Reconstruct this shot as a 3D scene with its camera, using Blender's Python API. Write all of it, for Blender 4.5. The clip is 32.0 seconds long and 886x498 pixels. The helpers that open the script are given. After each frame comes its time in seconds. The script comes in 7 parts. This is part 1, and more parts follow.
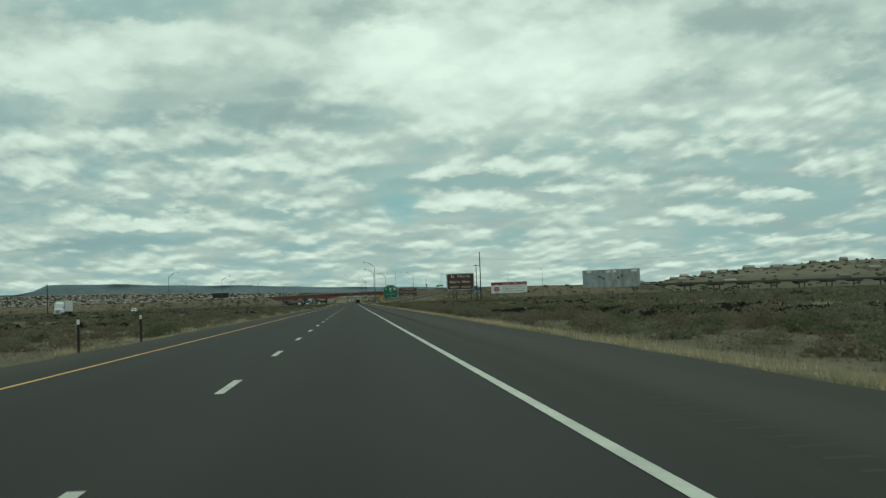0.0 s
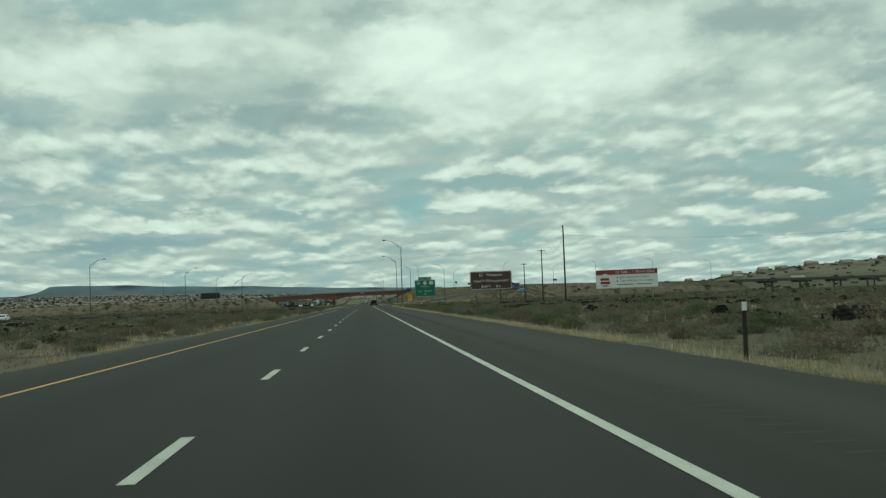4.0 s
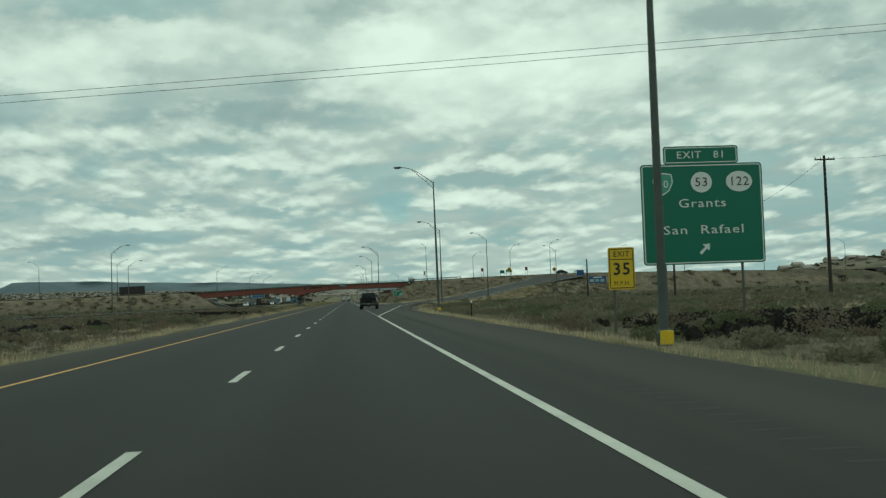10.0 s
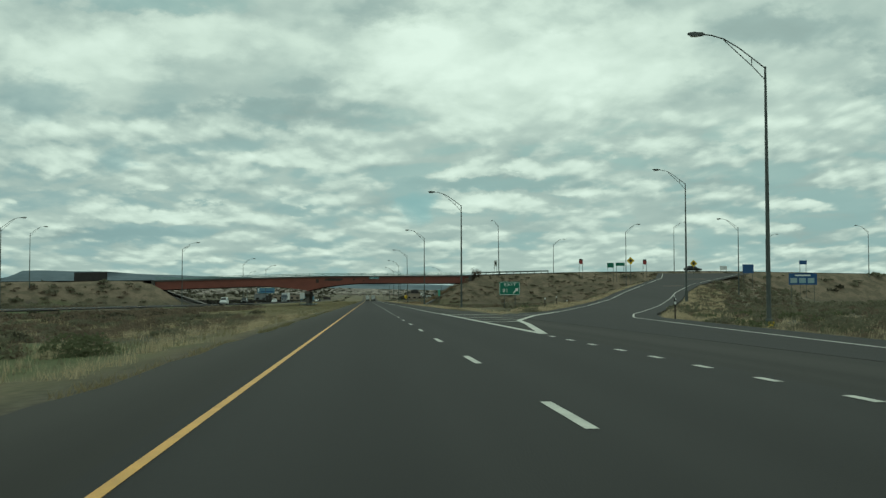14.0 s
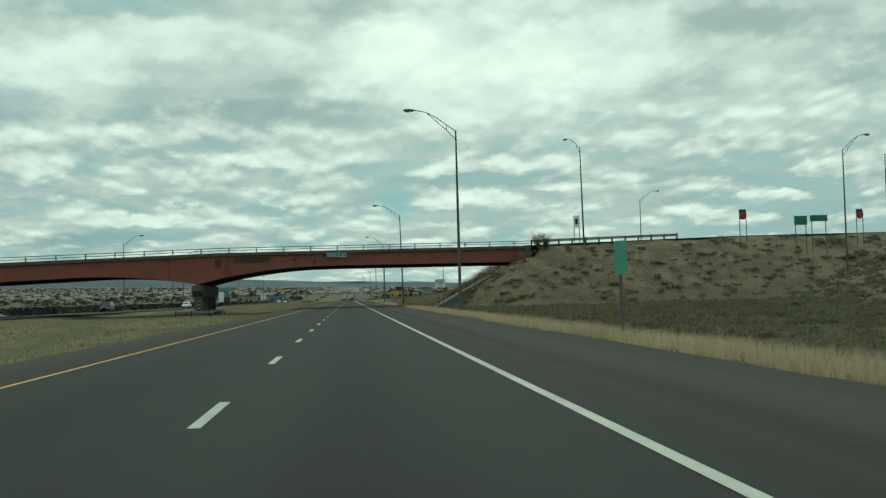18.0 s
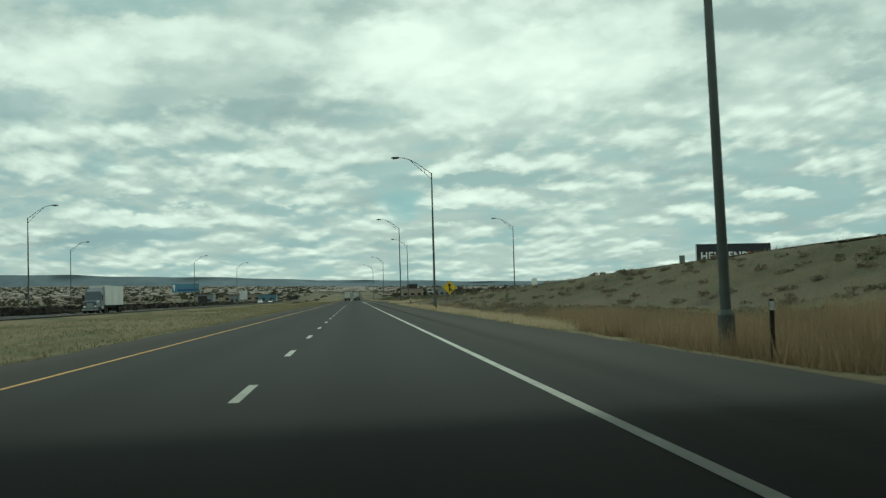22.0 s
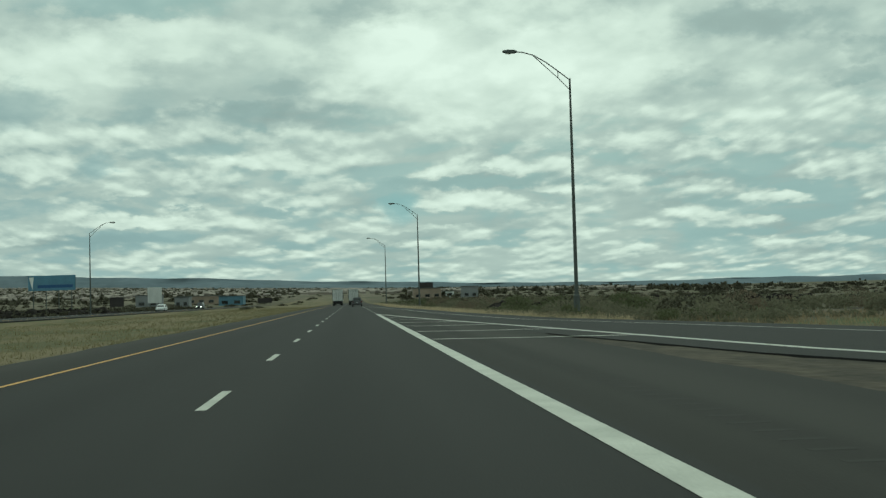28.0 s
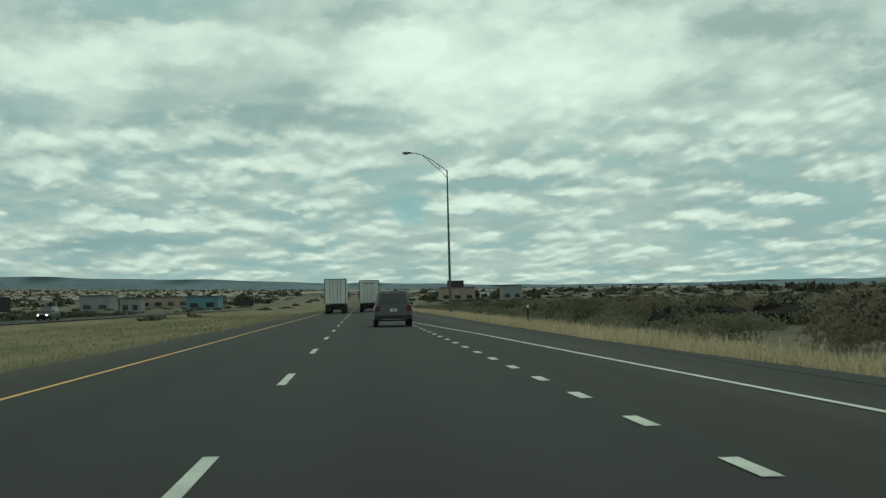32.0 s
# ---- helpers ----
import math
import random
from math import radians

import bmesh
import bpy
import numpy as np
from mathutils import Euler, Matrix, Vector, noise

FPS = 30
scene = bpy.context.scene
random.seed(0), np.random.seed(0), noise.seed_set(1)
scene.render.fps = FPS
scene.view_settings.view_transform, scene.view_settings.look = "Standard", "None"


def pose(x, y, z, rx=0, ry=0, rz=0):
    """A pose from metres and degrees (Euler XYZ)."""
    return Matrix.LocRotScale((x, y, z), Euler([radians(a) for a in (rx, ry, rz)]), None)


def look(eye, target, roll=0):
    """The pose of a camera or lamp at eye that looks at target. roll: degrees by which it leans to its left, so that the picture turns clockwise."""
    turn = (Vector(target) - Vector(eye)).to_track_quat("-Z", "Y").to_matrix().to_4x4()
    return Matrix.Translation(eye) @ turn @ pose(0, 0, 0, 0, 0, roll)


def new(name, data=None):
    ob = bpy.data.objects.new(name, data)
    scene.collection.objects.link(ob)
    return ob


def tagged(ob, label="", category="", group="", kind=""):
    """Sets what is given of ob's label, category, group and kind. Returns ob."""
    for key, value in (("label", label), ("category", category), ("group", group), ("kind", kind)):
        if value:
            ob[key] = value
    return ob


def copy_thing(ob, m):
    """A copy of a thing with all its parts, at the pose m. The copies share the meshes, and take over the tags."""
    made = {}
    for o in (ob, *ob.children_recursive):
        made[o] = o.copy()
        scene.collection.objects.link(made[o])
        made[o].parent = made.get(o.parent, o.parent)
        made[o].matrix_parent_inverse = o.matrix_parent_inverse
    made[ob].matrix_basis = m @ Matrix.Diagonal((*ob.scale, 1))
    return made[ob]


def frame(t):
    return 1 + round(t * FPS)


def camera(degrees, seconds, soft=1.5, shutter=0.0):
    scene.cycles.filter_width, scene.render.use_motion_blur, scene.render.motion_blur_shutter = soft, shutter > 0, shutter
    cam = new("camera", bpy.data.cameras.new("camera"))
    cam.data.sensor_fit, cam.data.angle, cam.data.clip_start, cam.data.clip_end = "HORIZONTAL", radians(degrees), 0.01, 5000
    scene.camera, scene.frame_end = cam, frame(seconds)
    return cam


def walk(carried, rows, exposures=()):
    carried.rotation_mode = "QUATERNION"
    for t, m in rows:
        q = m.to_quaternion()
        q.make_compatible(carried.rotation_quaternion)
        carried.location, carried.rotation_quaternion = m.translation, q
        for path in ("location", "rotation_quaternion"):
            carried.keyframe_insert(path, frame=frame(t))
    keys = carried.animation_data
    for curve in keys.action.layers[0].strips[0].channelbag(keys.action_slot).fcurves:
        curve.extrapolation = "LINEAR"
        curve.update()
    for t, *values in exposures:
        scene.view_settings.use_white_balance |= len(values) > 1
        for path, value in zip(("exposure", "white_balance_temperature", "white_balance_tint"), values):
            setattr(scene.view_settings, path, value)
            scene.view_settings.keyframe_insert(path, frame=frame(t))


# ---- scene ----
cam = camera(42.8, 32.0, soft=1.35, shutter=0.06)
PATH = [
    (0, (1.827, -16.720, 1.178), (3.444, 3.196, 2.052), -1.94),
    (0.5, (1.793, 2.636, 1.178), (3.377, 22.554, 2.046), -1.91),
    (1, (1.756, 21.991, 1.178), (3.335, 41.910, 2.039), -1.77),
    (1.5, (1.713, 41.255, 1.178), (3.252, 61.177, 2.039), -1.87),
    (2, (1.655, 60.518, 1.178), (3.181, 80.442, 2.037), -1.98),
    (2.5, (1.583, 79.800, 1.178), (3.105, 99.722, 2.069), -2.01),
    (3, (1.543, 99.081, 1.178), (3.032, 119.004, 2.101), -2.05),
    (3.5, (1.575, 118.449, 1.178), (2.907, 138.384, 2.085), -2.09),
    (5.5, (2.010, 195.921, 1.178), (3.797, 215.822, 2.045), -2.14),
    (6, (2.050, 215.289, 1.178), (3.867, 235.188, 2.026), -2.18),
    (6.5, (2.015, 234.619, 1.178), (3.788, 254.522, 2.027), -2.26),
    (7, (1.921, 253.949, 1.178), (3.596, 273.862, 2.000), -2.04),
    (7.5, (1.801, 273.250, 1.178), (3.362, 293.172, 1.997), -1.92),
    (8, (1.715, 292.550, 1.178), (3.187, 312.478, 2.020), -1.81),
    (8.5, (1.703, 311.930, 1.178), (3.203, 331.856, 2.023), -1.91),
    (9, (1.719, 331.309, 1.178), (3.274, 351.231, 2.025), -2.12),
    (9.5, (1.722, 350.655, 1.178), (3.364, 370.570, 2.007), -2.03),
    (10, (1.771, 370.001, 1.178), (3.472, 389.911, 2.017), -2.04),
    (10.5, (1.882, 389.387, 1.178), (3.550, 409.300, 1.991), -2.08),
    (11, (1.775, 408.772, 1.178), (3.354, 428.693, 1.991), -2.33),
    (11.5, (1.196, 427.969, 1.178), (2.537, 447.906, 2.023), -2.28),
    (12, (0.279, 447.165, 1.178), (1.135, 467.127, 2.082), -1.74),
    (12.5, (-0.731, 466.206, 1.178), (-0.232, 486.178, 2.116), -0.76),
    (13, (-1.543, 485.247, 1.178), (-1.100, 505.221, 2.095), 0.12),
    (13.5, (-1.939, 504.660, 1.178), (-1.022, 524.620, 2.064), 0.09),
    (14, (-2.033, 524.073, 1.178), (-0.697, 544.010, 2.066), -0.15),
    (14.5, (-1.963, 543.643, 1.178), (-0.271, 563.553, 2.051), 0.06),
    (15, (-1.632, 563.214, 1.178), (0.387, 583.090, 2.097), 0.28),
    (15.5, (-0.978, 582.764, 1.178), (1.404, 602.598, 2.146), -0.31),
    (17.5, (1.331, 661.622, 1.178), (3.199, 681.517, 2.031), -1.75),
    (18, (1.484, 680.991, 1.178), (3.152, 700.904, 2.009), -1.58),
    (18.5, (1.483, 700.459, 1.178), (3.032, 720.383, 1.977), -1.62),
    (19, (1.443, 719.928, 1.178), (2.928, 739.857, 1.971), -1.46),
    (20, (1.490, 758.757, 1.178), (3.055, 778.677, 2.032), -1.60),
    (21, (1.453, 797.386, 1.178), (3.114, 817.301, 1.997), -1.83),
    (22, (1.425, 836.046, 1.178), (3.009, 855.966, 2.001), -1.57),
    (22.5, (1.453, 855.340, 1.178), (3.058, 875.258, 2.025), -1.67),
    (23, (1.499, 874.635, 1.178), (3.124, 894.551, 2.023), -1.76),
    (23.5, (1.548, 893.986, 1.178), (3.206, 913.898, 2.052), -1.69),
    (24, (1.595, 913.337, 1.178), (3.257, 933.248, 2.055), -1.72),
    (24.5, (1.639, 932.580, 1.178), (3.305, 952.490, 2.066), -1.75),
    (25, (1.676, 951.823, 1.178), (3.345, 971.735, 2.024), -1.78),
    (25.5, (1.701, 971.114, 1.178), (3.382, 991.025, 2.039), -1.80),
    (27.5, (1.707, 1048.280, 1.178), (3.368, 1068.191, 2.054), -1.66),
    (28, (1.695, 1067.571, 1.178), (3.333, 1087.485, 2.045), -1.56),
    (28.5, (1.679, 1086.865, 1.178), (3.272, 1106.783, 2.051), -1.66),
    (29, (1.659, 1106.160, 1.178), (3.260, 1126.077, 2.030), -1.56),
    (29.5, (1.635, 1125.432, 1.178), (3.272, 1145.346, 2.044), -1.66),
    (30, (1.625, 1144.704, 1.178), (3.270, 1164.618, 2.033), -1.66),
    (30.5, (1.632, 1163.897, 1.178), (3.228, 1183.814, 2.047), -1.74),
    (31, (1.586, 1183.089, 1.178), (3.159, 1203.007, 2.063), -1.71),
    (31.5, (1.425, 1202.079, 1.178), (2.949, 1222.001, 2.079), -1.64),
    (32, (1.193, 1221.069, 1.178), (2.666, 1240.994, 2.096), -1.46),
]
EXPOSURES = [(t, stops, 6280, -20) for t, stops in ((0, -0.06), (12, -0.06), (17, 0.0), (18, 0.08), (19, 0.28), (20, 0.36), (20.5, 0.42), (21.2, 0.66), (21.5, 0.62), (21.9, 0.12), (22.4, 0.05), (23, 0.0), (28, -0.03), (32, -0.05))]
walk(cam, [(t, look(eye, target, roll)) for t, eye, target, roll in PATH], EXPOSURES)

# ---------------------------------------------------------------- sky and sun
CLOUD_LEVEL = 0.27                   # how thick the haze must be to show as cloud
SUN_AZ, SUN_EL = 14.0, 50.0          # degrees to the right of the road's heading, and up


def build_sky():
    world = bpy.data.worlds.new("sky")
    scene.world = world
    world.use_nodes = True
    nt = world.node_tree
    nt.nodes.clear()

    def node(kind, **props):
        n = nt.nodes.new(kind)
        for key, value in props.items():
            if key == "op":
                n.operation = value
            elif key == "blend":
                n.blend_type = value
        return n

    def put(socket, value):
        if isinstance(value, (int, float, tuple)):
            socket.default_value = value
        else:
            nt.links.new(value, socket)

    def calc(op, a, b=0.0, c=None):
        n = node("ShaderNodeMath", op=op)
        put(n.inputs[0], a)
        put(n.inputs[1], b)
        if c is not None:
            put(n.inputs[2], c)
        return n.outputs[0]

    def soft(x, lo, hi):
        n = nt.nodes.new("ShaderNodeMapRange")
        n.interpolation_type = "SMOOTHSTEP"
        put(n.inputs[0], x)
        n.inputs[1].default_value, n.inputs[2].default_value = lo, hi
        return n.outputs[0]

    def fbm(vec, scale, detail, rough, distort=0.0):
        n = nt.nodes.new("ShaderNodeTexNoise")
        put(n.inputs["Vector"], vec)
        n.inputs["Scale"].default_value = scale
        n.inputs["Detail"].default_value = detail
        n.inputs["Roughness"].default_value = rough
        n.inputs["Distortion"].default_value = distort
        return n.outputs["Fac"]

    def mix(f, a, b):
        n = nt.nodes.new("ShaderNodeMix")
        n.data_type = "RGBA"
        put(n.inputs[0], f)
        put(n.inputs[6], a)
        put(n.inputs[7], b)
        return n.outputs[2]

    way = nt.nodes.new("ShaderNodeTexCoord").outputs["Generated"]
    split = nt.nodes.new("ShaderNodeSeparateXYZ")
    put(split.inputs[0], way)
    dx, dy, dz = split.outputs
    up = calc("MAXIMUM", dz, 0.0)
    ahead = calc("MAXIMUM", dy, 0.15)
    u0, v0 = calc("DIVIDE", dx, ahead), calc("DIVIDE", up, ahead)

    def sheet(su, sv, du=0.0, dv=0.0):
        n = nt.nodes.new("ShaderNodeCombineXYZ")
        put(n.inputs[0], calc("MULTIPLY_ADD", u0, su, du))
        put(n.inputs[1], calc("MULTIPLY_ADD", v0, sv, dv))
        return n.outputs[0]

    def heaps(vec, scale):
        """Rounded heaps of two sizes, their outlines torn by noise."""
        tear = nt.nodes.new("ShaderNodeTexNoise")
        put(tear.inputs["Vector"], vec)
        tear.inputs["Scale"].default_value, tear.inputs["Detail"].default_value = scale * 1.3, 6.0
        shift = nt.nodes.new("ShaderNodeVectorMath")
        shift.operation = "MULTIPLY_ADD"
        put(shift.inputs[0], tear.outputs["Color"])
        shift.inputs[1].default_value = (0.55 / scale, 0.5 / scale, 0)
        put(shift.inputs[2], vec)
        n = nt.nodes.new("ShaderNodeTexVoronoi")
        n.feature = "SMOOTH_F1"
        n.voronoi_dimensions = "2D"
        put(n.inputs["Vector"], shift.outputs[0])
        n.inputs["Scale"].default_value = scale
        n.inputs["Detail"].default_value = 2.0
        n.inputs["Roughness"].default_value = 0.5
        n.inputs["Smoothness"].default_value = 0.4
        return calc("SUBTRACT", 1.0, n.outputs["Distance"])

    sink = calc("ADD", v0, 0.06)
    big = fbm(sheet(7.0, 20.0, 4.0), 1.0, 5.0, 0.5, 0.2)
    # ragged outlines for the large single clouds
    u = calc("ADD", u0, calc("MULTIPLY", calc("MULTIPLY", calc("SUBTRACT", fbm(sheet(30, 60, 9.0), 1.0, 6.0, 0.6), 0.5), 0.30), sink))
    v = calc("ADD", v0, calc("MULTIPLY", calc("MULTIPLY", calc("SUBTRACT", fbm(sheet(34, 60, 21.0), 1.0, 6.0, 0.6), 0.5), 0.15), sink))

    def lump(cu, cv, ru, rv, flat=1.0):
        """A soft oval patch; flat makes its lower edge harder than its crown."""
        a = calc("DIVIDE", calc("SUBTRACT", u, cu), ru)
        b = calc("DIVIDE", calc("SUBTRACT", v, cv), rv)
        b = calc("MAXIMUM", b, calc("MULTIPLY", b, -flat))
        r = calc("ADD", calc("MULTIPLY", a, a), calc("MULTIPLY", b, b))
        return soft(r, 1.7, 0.0)

    # single clouds: heading and height as slopes against the road's heading, half sizes, brightness
    LARGE_CUMULI = [
        (0.098, 0.084, 0.050, 0.010, 0.36), (0.188, 0.096, 0.024, 0.009, 0.28), (-0.186, 0.071, 0.062, 0.008, 0.34), (-0.063, 0.122, 0.026, 0.015, 0.26),
        (-0.272, 0.120, 0.034, 0.015, 0.22), (0.311, 0.071, 0.025, 0.012, 0.24), (0.390, 0.083, 0.035, 0.008, 0.22), (0.424, 0.105, 0.034, 0.010, 0.22),
        (0.374, 0.062, 0.028, 0.006, 0.18), (0.263, 0.038, 0.018, 0.005, 0.22), (-0.059, 0.085, 0.015, 0.006, 0.22),
    ]
    SMALL_CUMULI = [
        (-0.138, 0.087, 0.022, 0.006, 0.20), (0.143, 0.117, 0.020, 0.009, 0.20), (0.092, 0.113, 0.022, 0.008, 0.18), (-0.191, 0.100, 0.020, 0.006, 0.20),
        (-0.290, 0.057, 0.022, 0.005, 0.24), (-0.287, 0.095, 0.022, 0.007, 0.20), (0.236, 0.135, 0.040, 0.009, 0.14), (-0.050, 0.056, 0.015, 0.006, 0.18),
        (0.040, 0.060, 0.034, 0.005, 0.14), (-0.144, 0.035, 0.034, 0.004, 0.14),
    ]
    HIGH_PATCHES = [
        (0.150, 0.210, 0.150, 0.062, 0.32), (0.165, 0.205, 0.05, 0.02, 0.10), (0.395, 0.165, 0.090, 0.028, 0.14), (-0.250, 0.205, 0.075, 0.040, 0.22),
        (-0.16, 0.232, 0.08, 0.02, 0.14), (0.03, 0.225, 0.08, 0.035, 0.16), (-0.085, 0.163, 0.095, 0.013, -0.20), (-0.056, 0.189, 0.035, 0.007, -0.08),
        (0.016, 0.256, 0.038, 0.014, -0.14), (0.383, 0.246, 0.080, 0.018, -0.17), (0.327, 0.194, 0.036, 0.010, -0.09),
    ]
    LOW_PATCHES = [
        (0.483, 0.221, 0.028, 0.012, -0.16), (0.466, 0.195, 0.03, 0.009, -0.12), (0.117, 0.103, 0.085, 0.006, -0.22), (-0.132, 0.105, 0.030, 0.006, -0.12),
        (-0.216, 0.057, 0.085, 0.006, -0.18), (0.297, 0.102, 0.080, 0.006, -0.14), (0.325, 0.135, 0.045, 0.006, -0.13), (0.0, 0.046, 0.085, 0.004, -0.10),
        (0.168, 0.249, 0.034, 0.011, -0.12), (0.42, 0.080, 0.13, 0.06, -0.09), (-0.29, 0.178, 0.04, 0.022, -0.16), (0.26, 0.17, 0.1, 0.02, -0.06),
    ]
    # clouds shrink towards the horizon; crowns are lit from above, bases are grey, the high ones are smoother
    depth = calc("ADD", v0, 0.045)
    across, rise = calc("DIVIDE", u0, calc("ADD", v0, 0.28)), calc("LOGARITHM", depth, math.e)
    low = soft(v0, 0.215, 0.125)

    def perspective(su, sv, du=0.0, dv=0.0):
        n = nt.nodes.new("ShaderNodeCombineXYZ")
        put(n.inputs[0], calc("MULTIPLY_ADD", across, su, du))
        put(n.inputs[1], calc("MULTIPLY_ADD", rise, sv, dv))
        return n.outputs[0]

    def body(lift):
        soft_form = fbm(perspective(4.6, 4.4, 3.0, 7.0 + lift), 1.0, 9.0, 0.59, 0.15)
        heap_form = heaps(perspective(6.6, 5.6, -4.0, 2.0 + lift), 1.0)
        return calc("MULTIPLY_ADD", heap_form, 0.42, calc("MULTIPLY", soft_form, 0.85))

    here, above = body(0.0), body(0.22)
    lumps, tone = 0.0, 0.0
    for cu, cv, ru, rv, weight in LARGE_CUMULI + SMALL_CUMULI:
        lumps = calc("MULTIPLY_ADD", lump(cu, cv, ru, rv, 2.4), weight, lumps)
        lumps = calc("MULTIPLY_ADD", lump(cu + ru * 0.1, cv - rv * 1.25, ru * 1.1, rv * 0.55), weight * -0.75, lumps)
    for cu, cv, ru, rv, weight in HIGH_PATCHES + LOW_PATCHES:
        tone = calc("MULTIPLY_ADD", lump(cu, cv, ru, rv), weight, tone)
    dense = calc("ADD", calc("ADD", here, calc("MULTIPLY", lumps, 0.95)), calc("MULTIPLY", tone, 0.25))
    dense = calc("MULTIPLY_ADD", calc("SUBTRACT", big, 0.5), 0.25, dense)
    edge_width = calc("MULTIPLY_ADD", low, -0.18, 0.56)
    cover = calc("DIVIDE", calc("SUBTRACT", dense, calc("MULTIPLY_ADD", low, 0.07, CLOUD_LEVEL)), edge_width)
    cover = soft(cover, 0.0, 1.0)
    lit = calc("MULTIPLY_ADD", calc("SUBTRACT", here, above), calc("MULTIPLY_ADD", low, 0.85, 0.28), calc("MULTIPLY_ADD", low, -0.065, 0.67))
    lit = calc("MULTIPLY_ADD", lumps, 0.45, lit)
    veil = calc("MULTIPLY_ADD", calc("SUBTRACT", fbm(perspective(3.6, 5.0, 11.0, 1.0), 1.0, 6.0, 0.55, 0.2), 0.5), 0.35, calc("MULTIPLY_ADD", low, -0.02, 0.45))
    total = calc("MULTIPLY_ADD", cover, calc("SUBTRACT", lit, veil), veil)
    total = calc("ADD", total, calc("MULTIPLY", tone, 0.8))
    ramp = nt.nodes.new("ShaderNodeValToRGB")
    put(ramp.inputs[0], total)
    el = ramp.color_ramp.elements
    el[0].position, el[0].color = 0.20, (0.33, 0.365, 0.385, 1)
    el[1].position, el[1].color = 1.0, (0.90, 0.90, 0.89, 1)
    for at, c in ((0.38, (0.405, 0.45, 0.47)), (0.54, (0.545, 0.575, 0.58)), (0.74, (0.735, 0.75, 0.738))):
        e = el.new(at)
        e.color = (*c, 1)
    clear = nt.nodes.new("ShaderNodeTexSky")
    clear.sky_type = "NISHITA"
    clear.sun_disc = False
    clear.sun_elevation, clear.sun_rotation = radians(SUN_EL), radians(SUN_AZ)
    # through the gaps one sees the blue well above the horizon's haze
    lift = nt.nodes.new("ShaderNodeCombineXYZ")
    put(lift.inputs[0], dx)
    put(lift.inputs[1], dy)
    put(lift.inputs[2], calc("ADD", up, 0.35))
    nt.links.new(lift.outputs[0], clear.inputs[0])
    blue = nt.nodes.new("ShaderNodeVectorMath")
    blue.operation = "SCALE"
    put(blue.inputs[0], clear.outputs[0])
    blue.inputs["Scale"].default_value = 0.075
    # gaps where the blue shows through: thin between the low rows, wider in a few places
    gap = soft(calc("SUBTRACT", fbm(sheet(13, 42, 31.0), 1.0, 6.0, 0.55, 0.3), calc("MULTIPLY", calc("SUBTRACT", total, 0.5), 0.8)), 0.47, 0.64)
    gap = calc("MULTIPLY", gap, calc("MULTIPLY", calc("MULTIPLY_ADD", low, 0.37, 0.05), calc("SUBTRACT", 1.0, calc("MULTIPLY", cover, 0.6))))
    for cu, cv, ru, rv, weight in ((0.043, 0.083, 0.018, 0.016, 0.85), (-0.19, 0.268, 0.09, 0.014, 0.6), (-0.219, 0.122, 0.02, 0.012, 0.5), (-0.29, 0.175, 0.04, 0.02, 0.3)):
        gap = calc("MAXIMUM", gap, calc("MULTIPLY", lump(cu, cv, ru, rv), weight))
    teal = nt.nodes.new("ShaderNodeVectorMath")
    teal.operation = "MULTIPLY"
    nt.links.new(blue.outputs[0], teal.inputs[0])
    teal.inputs[1].default_value = (0.80, 1.02, 0.86)          # thin cloud still veils the gaps
    shade = mix(gap, ramp.outputs[0], teal.outputs[0])
    back = nt.nodes.new("ShaderNodeBackground")
    put(back.inputs[0], shade)
    back.inputs[1].default_value = 1.0
    nt.links.new(back.outputs[0], nt.nodes.new("ShaderNodeOutputWorld").inputs[0])


build_sky()
sun = new("sun", bpy.data.lights.new("sun", "SUN"))
sun.data.energy, sun.data.angle, sun.data.color = 0.9, radians(12), (1.0, 0.96, 0.9)
sun.matrix_world = look((0, 0, 60), (-60 * math.sin(radians(SUN_AZ)) / math.tan(radians(SUN_EL)), -60 * math.cos(radians(SUN_AZ)) / math.tan(radians(SUN_EL)), 0))

# ---------------------------------------------------------------- materials


